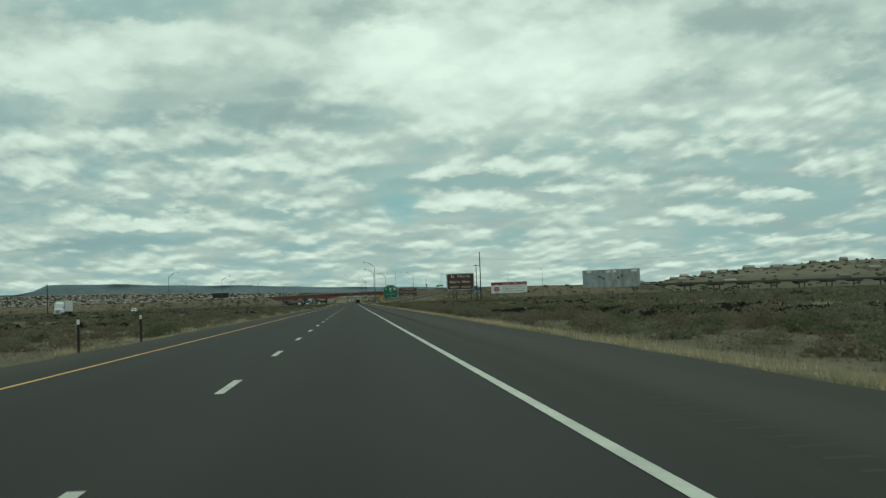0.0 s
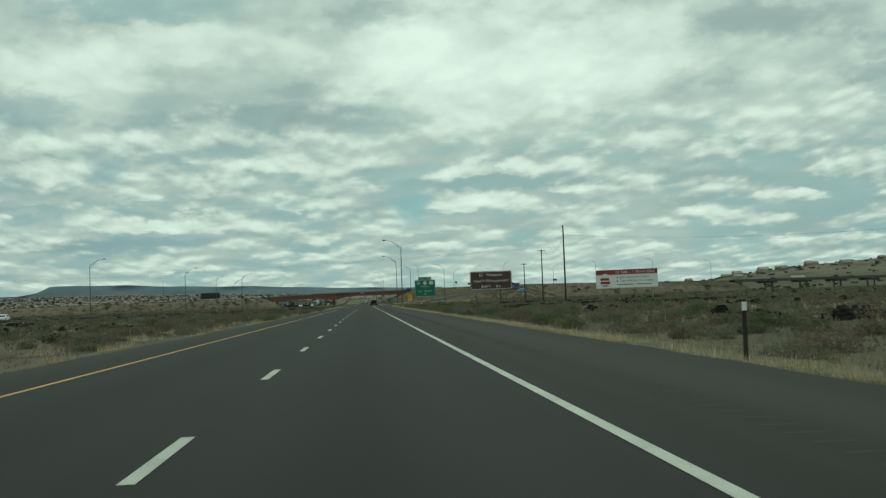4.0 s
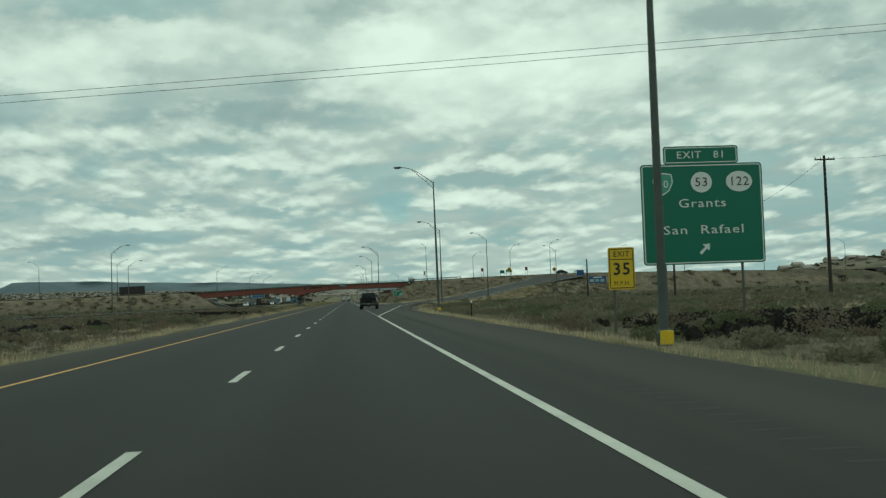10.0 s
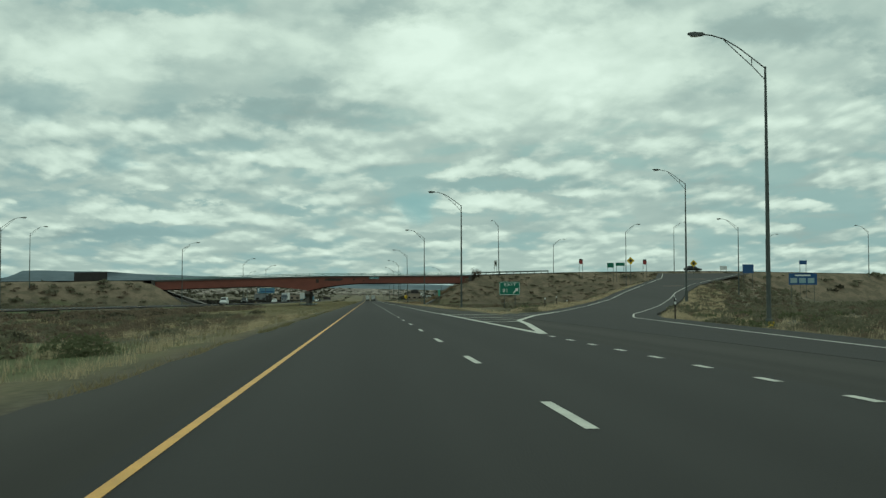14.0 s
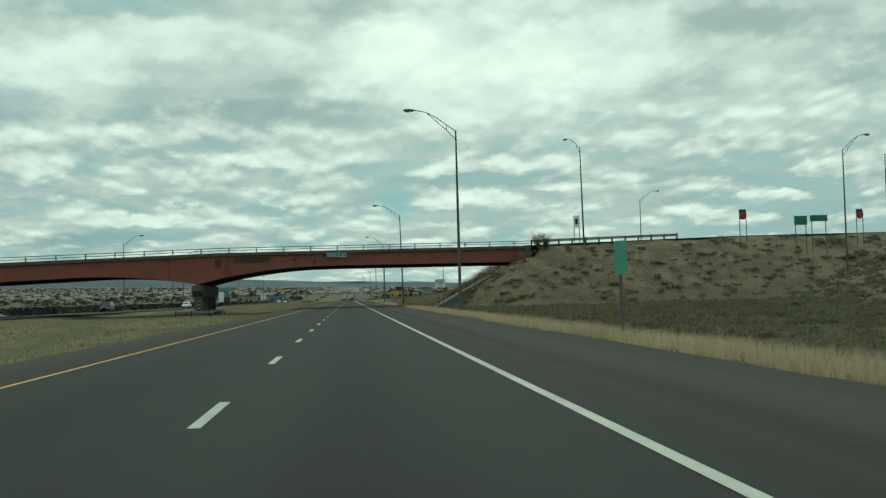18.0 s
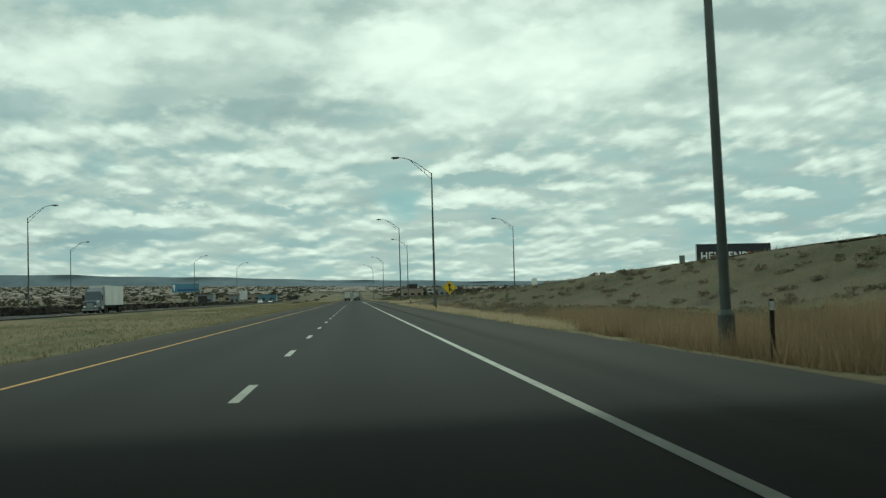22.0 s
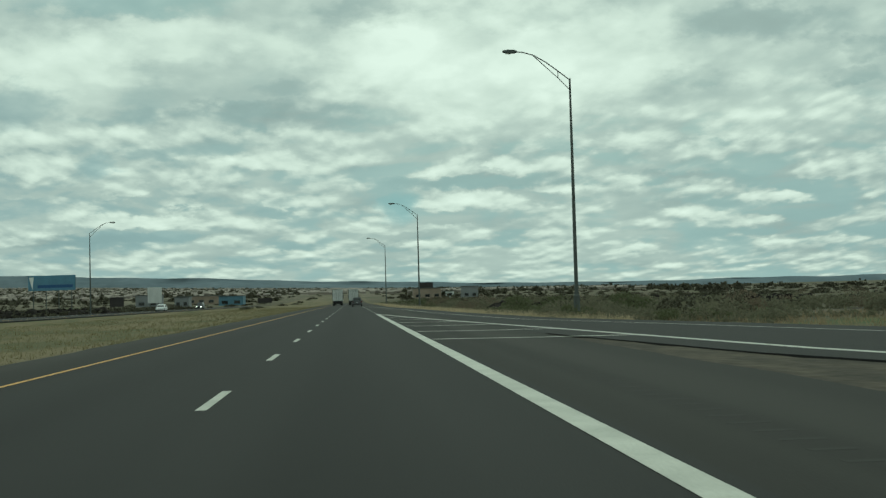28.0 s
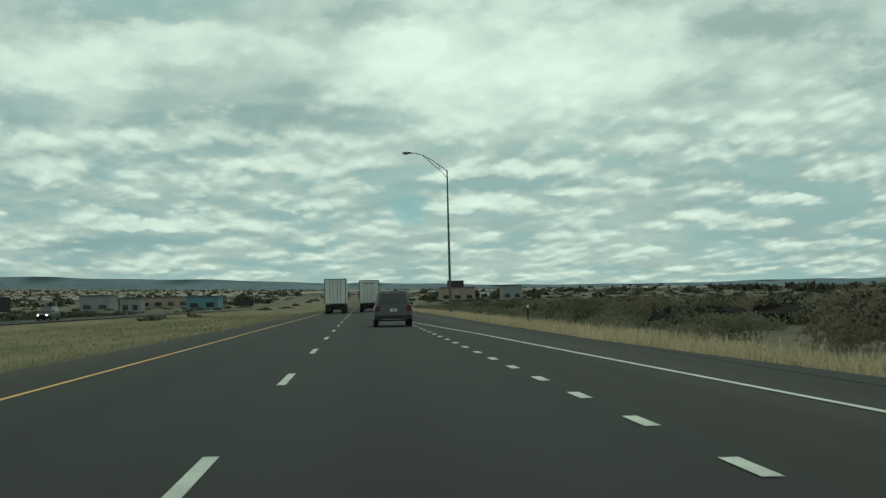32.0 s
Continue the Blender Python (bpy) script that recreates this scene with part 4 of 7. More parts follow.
        solo(name, (verts, faces), ASPHALT_OLD, "asphalt crossing road on an earth bank", "road", "structure")


build_roads()

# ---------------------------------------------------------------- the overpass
# darker copy for the inner girders: the shade under the deck as colour
SHADED_PAINT = mat("shaded_girder_paint", (0.050, 0.032, 0.028), 0.85, 0, 0.25, 0.6, 12, 0.1)
CONCRETE_SLOPE = mat("slope_concrete", (0.19, 0.175, 0.155), 0.9, 0, 0.25, 0.5, 25, 0.3, (0.13, 0.12, 0.108))
PIER_X, LEFT_X, RIGHT_X = -18.0, -57.0, 26.0


def deck_z(x):
    return float(interp(CROSS_Z, x)) - 0.12


def belly_z(x):
    """Underside of the haunched girders."""
    d = abs(x - PIER_X)
    reach = 15.0
    depth = 1.62 + 0.008 * abs(x) + 1.75 * max(0, 1 - d / reach) ** 1.9
    return deck_z(x) - 0.35 - depth


def build_overpass():
    bridge = thing("overpass", "red-painted steel girder overpass on a concrete pier", "bridge")
    xs = list(np.arange(LEFT_X, RIGHT_X + 0.1, 1.0))
    edge = lambda x: CROSS_Y0 + CROSS_K * x
    # deck slab
    verts, faces = [], []
    for x in xs:
        z = deck_z(x)
        verts += [(x, edge(x) - 0.35, z - 0.33), (x, edge(x) - 0.35, z + 0.06), (x, edge(x) + CROSS_W + 0.35, z + 0.06), (x, edge(x) + CROSS_W + 0.35, z - 0.33)]
    for i in range(len(xs) - 1):
        faces += [(4 * i + k, 4 * i + 4 + k, 4 * i + 4 + (k + 1) % 4, 4 * i + (k + 1) % 4) for k in range(4)]
    faces += [(0, 1, 2, 3), tuple(len(verts) - 1 - k for k in range(4))]
    part("deck", (verts, faces), CONCRETE_DARK, bridge, "stained concrete deck edge")
    for g in range(7):
        off = 0.05 + g * (CROSS_W - 0.1) / 6
        verts, faces = [], []
        for x in xs:
            y, zt, zb = edge(x) + off, deck_z(x) - 0.33, belly_z(x)
            for w, z in ((0.24, zb), (0.24, zb + 0.05), (0.03, zb + 0.06), (0.03, zt - 0.05), (0.2, zt - 0.04), (0.2, zt)):
                verts.append((x, y - w, z))
            for w, z in ((0.2, zt), (0.2, zt - 0.04), (0.03, zt - 0.05), (0.03, zb + 0.06), (0.24, zb + 0.05), (0.24, zb)):
                verts.append((x, y + w, z))
        for i in range(len(xs) - 1):
            faces += [(12 * i + k, 12 * i + (k + 1) % 12, 12 * i + 12 + (k + 1) % 12, 12 * i + 12 + k) for k in range(12)]
        girder = part("girder", (verts, [f[::-1] for f in faces]), RUST_PAINT if g == 0 else SHADED_PAINT, bridge, "red oxide painted girder" if g == 0 else "")
        if g == 0:
            for x in (-14.5, -21.5, 2.0 - 16, 24.6):
                y = edge(x)
                part("stiffener", slab(x - 0.02, x + 0.02, y - 0.12, y + 0.02, belly_z(x) + 0.06, deck_z(x) - 0.38), RUST_PAINT, girder)
            for x0, x1, z0, z1 in ((-13.7, -8.7, 6.15, 6.95), (-15.9, -15.0, 5.6, 6.75), (-5.9, -5.35, 6.3, 6.75), (-3.2, -2.85, 6.05, 6.45), (-3.2 + 4.2, -2.85 + 4.1, 6.15, 6.35)):
                pts, n = [], 14
                for k in range(n):
                    a = 2 * math.pi * k / n
                    r = 0.82 + 0.25 * random.random()
                    pts.append(((x0 + x1) / 2 + (x1 - x0) / 2 * r * math.copysign(abs(math.cos(a)) ** 0.5, math.cos(a)), (z0 + z1) / 2 + (z1 - z0) / 2 * r * math.copysign(abs(math.sin(a)) ** 0.6, math.sin(a))))
                v, f = prism(pts, -0.045, -0.031, "y")
                v = [(a, edge(a) + 0.05 + b, c) for a, b, c in v]
                part("paint_patch", (v, f), PATCH_PAINT, girder, "darker touched-up paint")
    # railing on both edges: posts and two rails
    for off, step in ((-0.2, 3.5), (CROSS_W + 0.2, 7.0)):
        for x in np.arange(LEFT_X + 1, RIGHT_X + 0.6, step):
            y, z = edge(x) + off, deck_z(x) + 0.06
            part("rail_post", slab(x - 0.075, x + 0.075, y - 0.07, y + 0.07, z, z + 0.66, 0.02), RAIL_PAINT, bridge)
        for h, r in ((0.30, 0.05), (0.62, 0.06)):
            part("rail", tube([(x, edge(x) + off - 0.09, deck_z(x) + 0.06 + h) for x in np.arange(LEFT_X, RIGHT_X + 3.1, 3.5)], r, 6), RAIL_PAINT, bridge, "pale green round rail")
    # pier: cap on four columns
    y0 = edge(PIER_X)
    cap = prism([(y0 - 1.2, 3.4), (y0 - 1.2, 2.7), (y0 + 0.2, 1.9), (y0 + CROSS_W - 1.6, 1.9), (y0 + CROSS_W - 0.2, 2.7), (y0 + CROSS_W - 0.2, 3.4)], PIER_X - 0.65, PIER_X + 0.65)
    part("pier_cap", cap, CONCRETE_DARK, bridge, "stained concrete pier cap")
    for k, y in enumerate((y0 + 0.4, y0 + 5.4, y0 + 10.4, y0 + 15.2)):
        col = part("pier_column", slab(PIER_X - 0.5, PIER_X + 0.5, y - 0.5, y + 0.5, -0.4, 1.95, 0.06), CONCRETE_DARK, bridge)
        if k == 0:
            mark = part("hazard_marker", slab(PIER_X - 0.3, PIER_X + 0.3, y - 0.54, y - 0.51, 0.1, 1.5), SIGN_BLACK, col, "striped hazard marker")
            for i in range(3):
                z = 0.2 + i * 0.45
                part("stripe", prism([(PIER_X - 0.29, z), (PIER_X + 0.29, z + 0.28), (PIER_X + 0.29, z + 0.46), (PIER_X - 0.29, z + 0.18)], y - 0.546, y - 0.542, "y"), CONCRETE, mark)
    part("pier_footing", slab(PIER_X - 1.1, PIER_X + 1.1, y0 - 0.7, y0 + CROSS_W, -0.7, -0.1), CONCRETE_DARK, bridge)
    for g in range(7):
        y = edge(PIER_X) + 0.05 + g * (CROSS_W - 0.1) / 6
        part("bearing", slab(PIER_X - 0.25, PIER_X + 0.25, y - 0.25, y + 0.25, 3.38, belly_z(PIER_X) + 0.02), RUST_PAINT, bridge)
    # abutments and their paved slopes
    for x, s in ((RIGHT_X, 1), (LEFT_X, -1)):
        y, zt = edge(x), deck_z(x)
        wall = [(x, y - 0.6, 0), (x + s * 0.9, y - 0.6, 0), (x + s * 0.9, y + CROSS_W + 0.9, 0), (x, y + CROSS_W + 0.9, 0)]
        v = [(a, b, belly_z(x) - 1.2) for a, b, _ in wall] + [(a, b, zt + 0.02) for a, b, _ in wall]
        part("abutment", (v, [(0, 1, 2, 3), (4, 5, 6, 7), (0, 4, 5, 1), (1, 5, 6, 2), (2, 6, 7, 3), (3, 7, 4, 0)]), CONCRETE_DARK, bridge)
        foot = x - s * 11.9
        zb, z1 = -0.5, belly_z(x) - 0.15
        n, span = 5, CROSS_W + 5.2
        for k in range(n):
            ya, yb = y - 1.6 + k * span / n, y - 1.6 + (k + 1) * span / n - 0.012
            dy = CROSS_K * (foot - x)
            top = [(x + s * 0.05, ya, z1), (x + s * 0.05, yb, z1), (foot, yb + dy, zb), (foot, ya + dy, zb)]
            v = top + [(a + s * 0.2, b, c - 0.5) for a, b, c in top]
            part("slope_slab", (v, [(0, 1, 2, 3), (7, 6, 5, 4), (0, 4, 5, 1), (1, 5, 6, 2), (2, 6, 7, 3), (3, 7, 4, 0)]), CONCRETE_SLOPE, bridge, "cast concrete slope paving")
    # clearance board hung on the near girder
    board = thing("clearance_sign", "teal low-clearance board with white figures on the overpass girder", "sign", (-0.13, edge(-0.13) - 0.46, 0.12), 10.6)
    part("sheet", panel(-1.32, 1.32, 6.62, 7.24, 0, 0.04, 0.06), TEAL, board)
    part("sheet_border", border(-1.28, 1.28, 6.66, 7.20, -0.008, 0.035, 0.006, 0.05), SIGN_WHITE, board)
    words("17", 0.50, (-0.80, -0.012, 6.925), SIGN_WHITE, board)
    words("FT", 0.30, (-0.24, -0.012, 6.87), SIGN_WHITE, board)
    words("1", 0.50, (0.32, -0.012, 6.925), SIGN_WHITE, board)
    words("IN", 0.30, (0.86, -0.012, 6.87), SIGN_WHITE, board)


build_overpass()


def build_viaduct():
    """The crossing road goes on over low ground, on bents."""
    via = thing("viaduct", "long low concrete viaduct on dark two-column bents", "bridge")
    x0, x1 = 248.0, 560.0
    y = lambda x: CROSS_Y0 + CROSS_K * x
    z = lambda x: float(interp(CROSS_Z, x))
    for a in np.arange(x0, x1, 26.0):
        b = a + 25.9
        v = [(a, y(a), z(a) - 1.15), (a, y(a), z(a) + 0.55), (a, y(a) + 12, z(a) + 0.55), (a, y(a) + 12, z(a) - 1.15), (b, y(b), z(b) - 1.15), (b, y(b), z(b) + 0.55), (b, y(b) + 12, z(b) + 0.55), (b, y(b) + 12, z(b) - 1.15)]
        part("span", (v, [(0, 3, 2, 1), (4, 5, 6, 7), (0, 1, 5, 4), (1, 2, 6, 5), (2, 3, 7, 6), (3, 0, 4, 7)]), CONCRETE_DARK, via)
        yy = y(a)
        bent = part("bent", prism([(yy, z(a) - 1.15), (yy + 0.6, z(a) - 2.4), (yy + 11.4, z(a) - 2.4), (yy + 12, z(a) - 1.15)], a - 5.0, a + 5.0), CONCRETE_DARK, via)
        for dx in (-2.4, 2.4):
            part("column", tube([(a + dx, yy + 3, ground_at(a + dx, yy + 3) - 0.5), (a + dx, yy + 3, z(a) - 2.3)], 0.55, 10), CONCRETE_DARK, bent)


build_viaduct()

# ---------------------------------------------------------------- street lamps


def lamp_model(height, group, label):
    lamp = thing("street_lamp", label, "street lamp", group=group)
    part("pole", tube([(0, 0, -2.0), (0, 0, height * 0.5), (0, 0, height)], [0.135, 0.105, 0.06], 12), GALV_DARK, lamp)
    part("base_cover", tube([(0, 0, -1.6), (0, 0, 0.0), (0, 0, 0.12)], [0.21, 0.20, 0.14], 12), GALV_DARK, lamp)
    arm = [(0, 0, height - 0.1), (-0.6, 0, height + 0.36), (-1.5, 0, height + 1.02), (-2.3, 0, height + 1.47), (-3.0, 0, height + 1.66), (-3.6, 0, height + 1.70)]
    part("upper_arm", tube(arm, 0.036, 8), GALV_DARK, lamp)
    part("lower_arm", tube([(0, 0, height - 0.75), (-0.7, 0, height - 0.02), (-1.5, 0, height + 0.70), (-2.3, 0, height + 1.42)], 0.027, 8), GALV_DARK, lamp)
    part("arm_strut", tube([(-0.75, 0, height + 0.02), (-0.75, 0, height + 0.46)], 0.025, 6), GALV_DARK, lamp)
    head = loft([(-0.52, [(0.05, 0.05), (0.05, 0.12)]), (-0.35, [(0.15, 0.0), (0.14, 0.17)]), (0.1, [(0.17, -0.02), (0.13, 0.2)]), (0.42, [(0.08, 0.05), (0.07, 0.15)])])
    head = moved(head, m=Matrix.Translation((-3.85, 0, height + 1.61)) @ Matrix.Rotation(radians(90), 4, "Z"))
    head = part("lamp_head", head, GALV_DARK, lamp, "cobra-head lantern")
    part("lens", slab(-4.12, -3.72, -0.11, 0.11, height + 1.55, height + 1.60, 0.02), SIGN_WHITE, head)
    return lamp


LAMP = lamp_model(13.75, "lamps along the motorway", "tall galvanised street lamp with a truss arm on the verge")
LAMP_SPOTS = [(10.1, 399.5), (11.6, 493.0), (19.5, 583.6), (38.6, 666.0), (10.0, 668.5), (10.5, 773.0), (10.07, 861.9), (9.95, 956.0), (10.25, 1051.5), (32.7, 1055.3), (15.8, 1137.7), (11.8, 1235.6), (9.75, 1329.0)]
LEFT_SPOTS = [(-72, 447), (-61.5, 541), (-51.7, 633), (-65, 723), (-48, 809), (-45, 920), (-44.3, 999.5), (-62, 1096), (-47.6, 1190), (-42, 1262)]
TOP_SPOTS = [(34.7, 838.5, -70), (68.3, 828.0, 186), (71.5, 744.0, 0), (91.0, 862.0, 190), (62.3, 912.0, 180), (150, 858, 0), (190, 868, 0), (126, 880, 180), (-86, 812, 180), (-120, 830, 0), (230, 872, 0)]
for n, (x, y, turn) in enumerate([(x, y, 0) for x, y in LAMP_SPOTS] + [(x, y, 180) for x, y in LEFT_SPOTS] + TOP_SPOTS):
    z = ground_at(x, y)
    z = z if z > 0.3 else 0.0
    z += {861.9: 0.55, 956.0: 0.55, 1051.5: 0.55, 1055.3: 0.55, 1137.7: 1.1, 668.5: -0.5, 773.0: 1.0, 666.0: 1.6}.get(y, 0.0)      # footings differ
    m = pose(x, y, z, 0, {861.9: -1.2, 838.5: -1.3, 493.0: -0.6}.get(y, 0.0), turn + (n * 37 % 7 - 3)) @ Matrix.Diagonal((1, 1, 1.2 if y == 828.0 else 1.0, 1))
    if n == 0:
        LAMP.matrix_world = m
    else:
        copy_thing(LAMP, m)
for x, y in ((11.6, 493.0), (10.1, 399.5), (9.75, 956.0), (11.8, 1235.6), (19.5, 583.6)):
    z = ground_at(x, y)
    box = slab(x - 0.18, x + 0.18, y - 0.30, y - 0.255, z + 0.05, z + 0.42, 0.01)
    solo("lamp_foot_plate", box, YELLOW, "yellow reflective plate on the foot of a street lamp", "plate", group="lamp plates")

# ---------------------------------------------------------------- road signs


def posts(sign, xs, y, top, foot, r=0.048, material=None):
    for x in xs:
        part("post", slab(x - r, x + r, y, y + 1.6 * r, foot, top, 0.015), material or POST_STEEL, sign)


def panel_sign(name, label, x0, x1, z0, z1, y, material, foot, xs, rim=True, t=0.04, r=0.14, group="", turn=0.0):
    cx = (x0 + x1) / 2
    sign = thing(name, label, "road sign", (cx, y, 0), turn, group)
    part("sheet", panel(x0 - cx, x1 - cx, z0, z1, 0, t, r), material, sign)
    part("sheet_back", panel(x0 - cx + 0.02, x1 - cx - 0.02, z0 + 0.02, z1 - 0.02, t + 0.004, 0.02, r), SIGN_BACK, sign)
    if rim:
        part("sheet_border", border(x0 - cx + 0.05, x1 - cx - 0.05, z0 + 0.05, z1 - 0.05, -0.008, 0.04, 0.007, r * 0.8), SIGN_WHITE, sign)
    posts(sign, [x - cx for x in xs], t + 0.03, z1 - 0.1, foot)
    return sign


s = panel_sign("guide_sign", "brown guide sign to a national monument on two steel posts", 13.28, 16.65, 2.12, 4.16, 120.5, BROWN, -0.8, (14.05, 15.95), group="brown guide signs")
words("El  Morro", 0.44, (0, -0.012, 3.78), SIGN_WHITE, s, width=2.3)
words("Nat'l. Mon.", 0.44, (0, -0.012, 3.12), SIGN_WHITE, s, width=2.6)
words("NEXT   RIGHT", 0.33, (0, -0.012, 2.48), SIGN_WHITE, s, width=2.5)
s = panel_sign("guide_sign", "wide brown guide sign to a national monument and its exit", 13.0, 17.55, 2.1, 4.1, 260.0, BROWN, -0.9, (13.65, 16.9), group="brown guide signs")
words("El  Malpais", 0.42, (0, -0.012, 3.68), SIGN_WHITE, s, width=2.5)
words("Nat'l Monument", 0.42, (0, -0.012, 3.06), SIGN_WHITE, s, width=3.75)
words("EXIT   81", 0.36, (0, -0.012, 2.44), SIGN_WHITE, s, width=2.0)

s = panel_sign("exit_guide_sign", "large green exit guide sign with route markers on steel posts", 13.7, 18.75, 2.12, 6.2, 414.7, GREEN, -1.1, (14.6, 17.8))
tab = part("exit_tab", panel(-1.55, 1.55, 6.2, 6.92, 0, 0.04, 0.1), GREEN, s)
part("tab_border", border(-1.5, 1.5, 6.24, 6.87, -0.008, 0.035, 0.007, 0.08), SIGN_WHITE, tab)
words("EXIT   81", 0.42, (0, -0.012, 6.55), SIGN_WHITE, tab, width=1.9)
shield = [(-0.36, 0.36), (0.0, 0.42), (0.36, 0.36), (0.40, 0.05), (0.26, -0.28), (0.0, -0.46), (-0.26, -0.28), (-0.40, 0.05)]
sh = part("route_shield", prism([(-1.62 + 1.05 * a, 5.42 + 1.05 * b) for a, b in shield], -0.012, -0.004, "y"), SIGN_WHITE, s, "business loop shield")
part("shield_face", prism([(-1.62 + 0.93 * a, 5.42 + 0.93 * b) for a, b in shield], -0.017, -0.0125, "y"), MINT, sh)
words("40", 0.44, (-1.62, -0.02, 5.38), SIGN_WHITE, sh)
for cx, label in ((-0.02, "53"), (1.55, "122")):
    w = 0.44 if label == "53" else 0.55
    ring = [(cx + w * math.cos(2 * math.pi * k / 24), 5.44 + 0.42 * math.sin(2 * math.pi * k / 24)) for k in range(24)]
    mk = part("route_marker", prism(ring, -0.012, -0.004, "y"), SIGN_WHITE, s, "white state route marker")
    words(label, 0.52, (cx, -0.02, 5.43), SIGN_BLACK, mk)
words("Grants", 0.50, (-0.02, -0.012, 4.58), SIGN_WHITE, s, width=1.95)
words("San  Rafael", 0.50, (0, -0.012, 3.50), SIGN_WHITE, s, width=3.3)


def arrow(sign, cx, cz, k, material=None, y=-0.012):
    shape = [(-0.5, -0.32), (0.05, 0.22), (-0.18, 0.45), (0.5, 0.5), (0.45, -0.18), (0.22, 0.05), (-0.32, -0.5)]
    part("arrow", prism([(cx + k * a, cz + k * b) for a, b in shape], y, y + 0.006, "y"), material or SIGN_WHITE, sign)


arrow(s, 0.0, 2.72, 0.44)
s = panel_sign("advisory_speed_sign", "yellow exit advisory speed plate on a slim post", 11.88, 12.92, 1.2, 2.84, 413.2, YELLOW, -0.9, (12.1,), rim=False, r=0.08)
part("sheet_border", border(-0.48, 0.48, 1.25, 2.79, -0.008, 0.03, 0.007, 0.06), SIGN_BLACK, s)
part("divider", slab(-0.46, 0.46, -0.008, -0.002, 2.36, 2.39), SIGN_BLACK, s)
words("EXIT", 0.30, (0, -0.012, 2.57), SIGN_BLACK, s, width=0.62)
words("35", 0.66, (0, -0.012, 1.98), SIGN_BLACK, s, bold=0.012)
words("M.P.H.", 0.22, (0, -0.012, 1.44), SIGN_BLACK, s)

s = panel_sign("exit_gore_sign", "green exit number sign with a white arrow in the gore", 13.05, 15.45, 1.62, 3.18, 653.0, GREEN, -0.7, (13.65, 14.9), r=0.12)
words("EXIT", 0.44, (0.05, -0.012, 2.82), SIGN_WHITE, s, width=1.35)
words("81", 0.60, (-0.48, -0.012, 2.16), SIGN_WHITE, s)
arrow(s, 0.68, 2.12, 0.62)

s = panel_sign("parking_sign", "white emergency parking sign on two thin posts", 11.5, 12.68, 2.2, 3.16, 812.8, SIGN_WHITE, -0.6, (11.85, 12.42), rim=False, r=0.05)
part("sheet_border", border(-0.56, 0.56, 2.24, 3.12, -0.008, 0.02, 0.007, 0.04), SIGN_BLACK, s)
words("EMERGENCY", 0.26, (0, -0.012, 2.94), SIGN_BLACK, s, width=1.02, bold=0.008)
words("PARKING", 0.26, (0, -0.012, 2.68), SIGN_BLACK, s, width=0.82, bold=0.008)
words("ONLY", 0.26, (0, -0.012, 2.42), SIGN_BLACK, s, width=0.5, bold=0.008)

s = panel_sign("mile_marker", "upright faded green marker plate without posts' paint on the verge", 9.99, 10.38, 1.70, 2.80, 716.6, MINT, -0.5, (10.18,), rim=False, r=0.03)
s["label"] = "upright faded green mile marker plate on a thin post"

s = thing("merge_sign", "yellow diamond merge sign with a black arrow on two posts", "road sign", (13.65, 981.0, 0))
d = 0.93
part("sheet", prism([(0, 2.2 - d), (d, 2.2), (0, 2.2 + d), (-d, 2.2)], 0, 0.04, "y"), YELLOW, s)
for a, b in (((0, -1), (1, 0)), ((1, 0), (0, 1)), ((0, 1), (-1, 0)), ((-1, 0), (0, -1))):
    k0, k1 = 0.94, 0.90
    part("sheet_border", prism([(a[0] * d * k0, 2.2 + a[1] * d * k0), (b[0] * d * k0, 2.2 + b[1] * d * k0), (b[0] * d * k1, 2.2 + b[1] * d * k1), (a[0] * d * k1, 2.2 + a[1] * d * k1)], -0.007, -0.002, "y"), SIGN_BLACK, s)
part("arrow", prism([(-0.09, 1.62), (0.09, 1.62), (0.09, 2.36), (0.26, 2.36), (0.0, 2.82), (-0.26, 2.36), (-0.09, 2.36)], -0.013, -0.006, "y"), SIGN_BLACK, s)
part("merging_arrow", prism([(0.28, 1.74), (0.40, 1.86), (0.10, 2.16), (0.085, 1.93)], -0.011, -0.004, "y"), SIGN_BLACK, s)
posts(s, (-0.42, 0.5), 0.05, 2.5, -0.8, 0.032)


def delineator(x, y, n):
    z = ground_at(x, y)
    d = thing("delineator_post", "thin dark delineator post with a small white reflector on the verge", "marker post", (x, y, z), n * 5 % 11 - 5, "delineator posts")
    part("post", slab(-0.045, 0.045, -0.03, 0.03, -0.3, 1.25, 0.008), BROWNPOST, d)
    part("reflector", slab(-0.05, 0.05, -0.04, -0.031, 1.02, 1.2), SIGN_WHITE, d)


BROWNPOST = mat("dark_brown_post", (0.03, 0.022, 0.018), 0.8, 0, 0.2, 4, 30)
for n, (x, y) in enumerate([(9.4, 160.6), (9.9, 305.2), (9.85, 444.2), (9.7, 858), (9.6, 1001), (10.3, 1282.5), (-8.1, 25.2), (-7.6, 34.6), (15.8, 637), (19.5, 652), (25, 676), (17.8, 596), (30, 640), (34, 655)]):
    delineator(x, y, n)

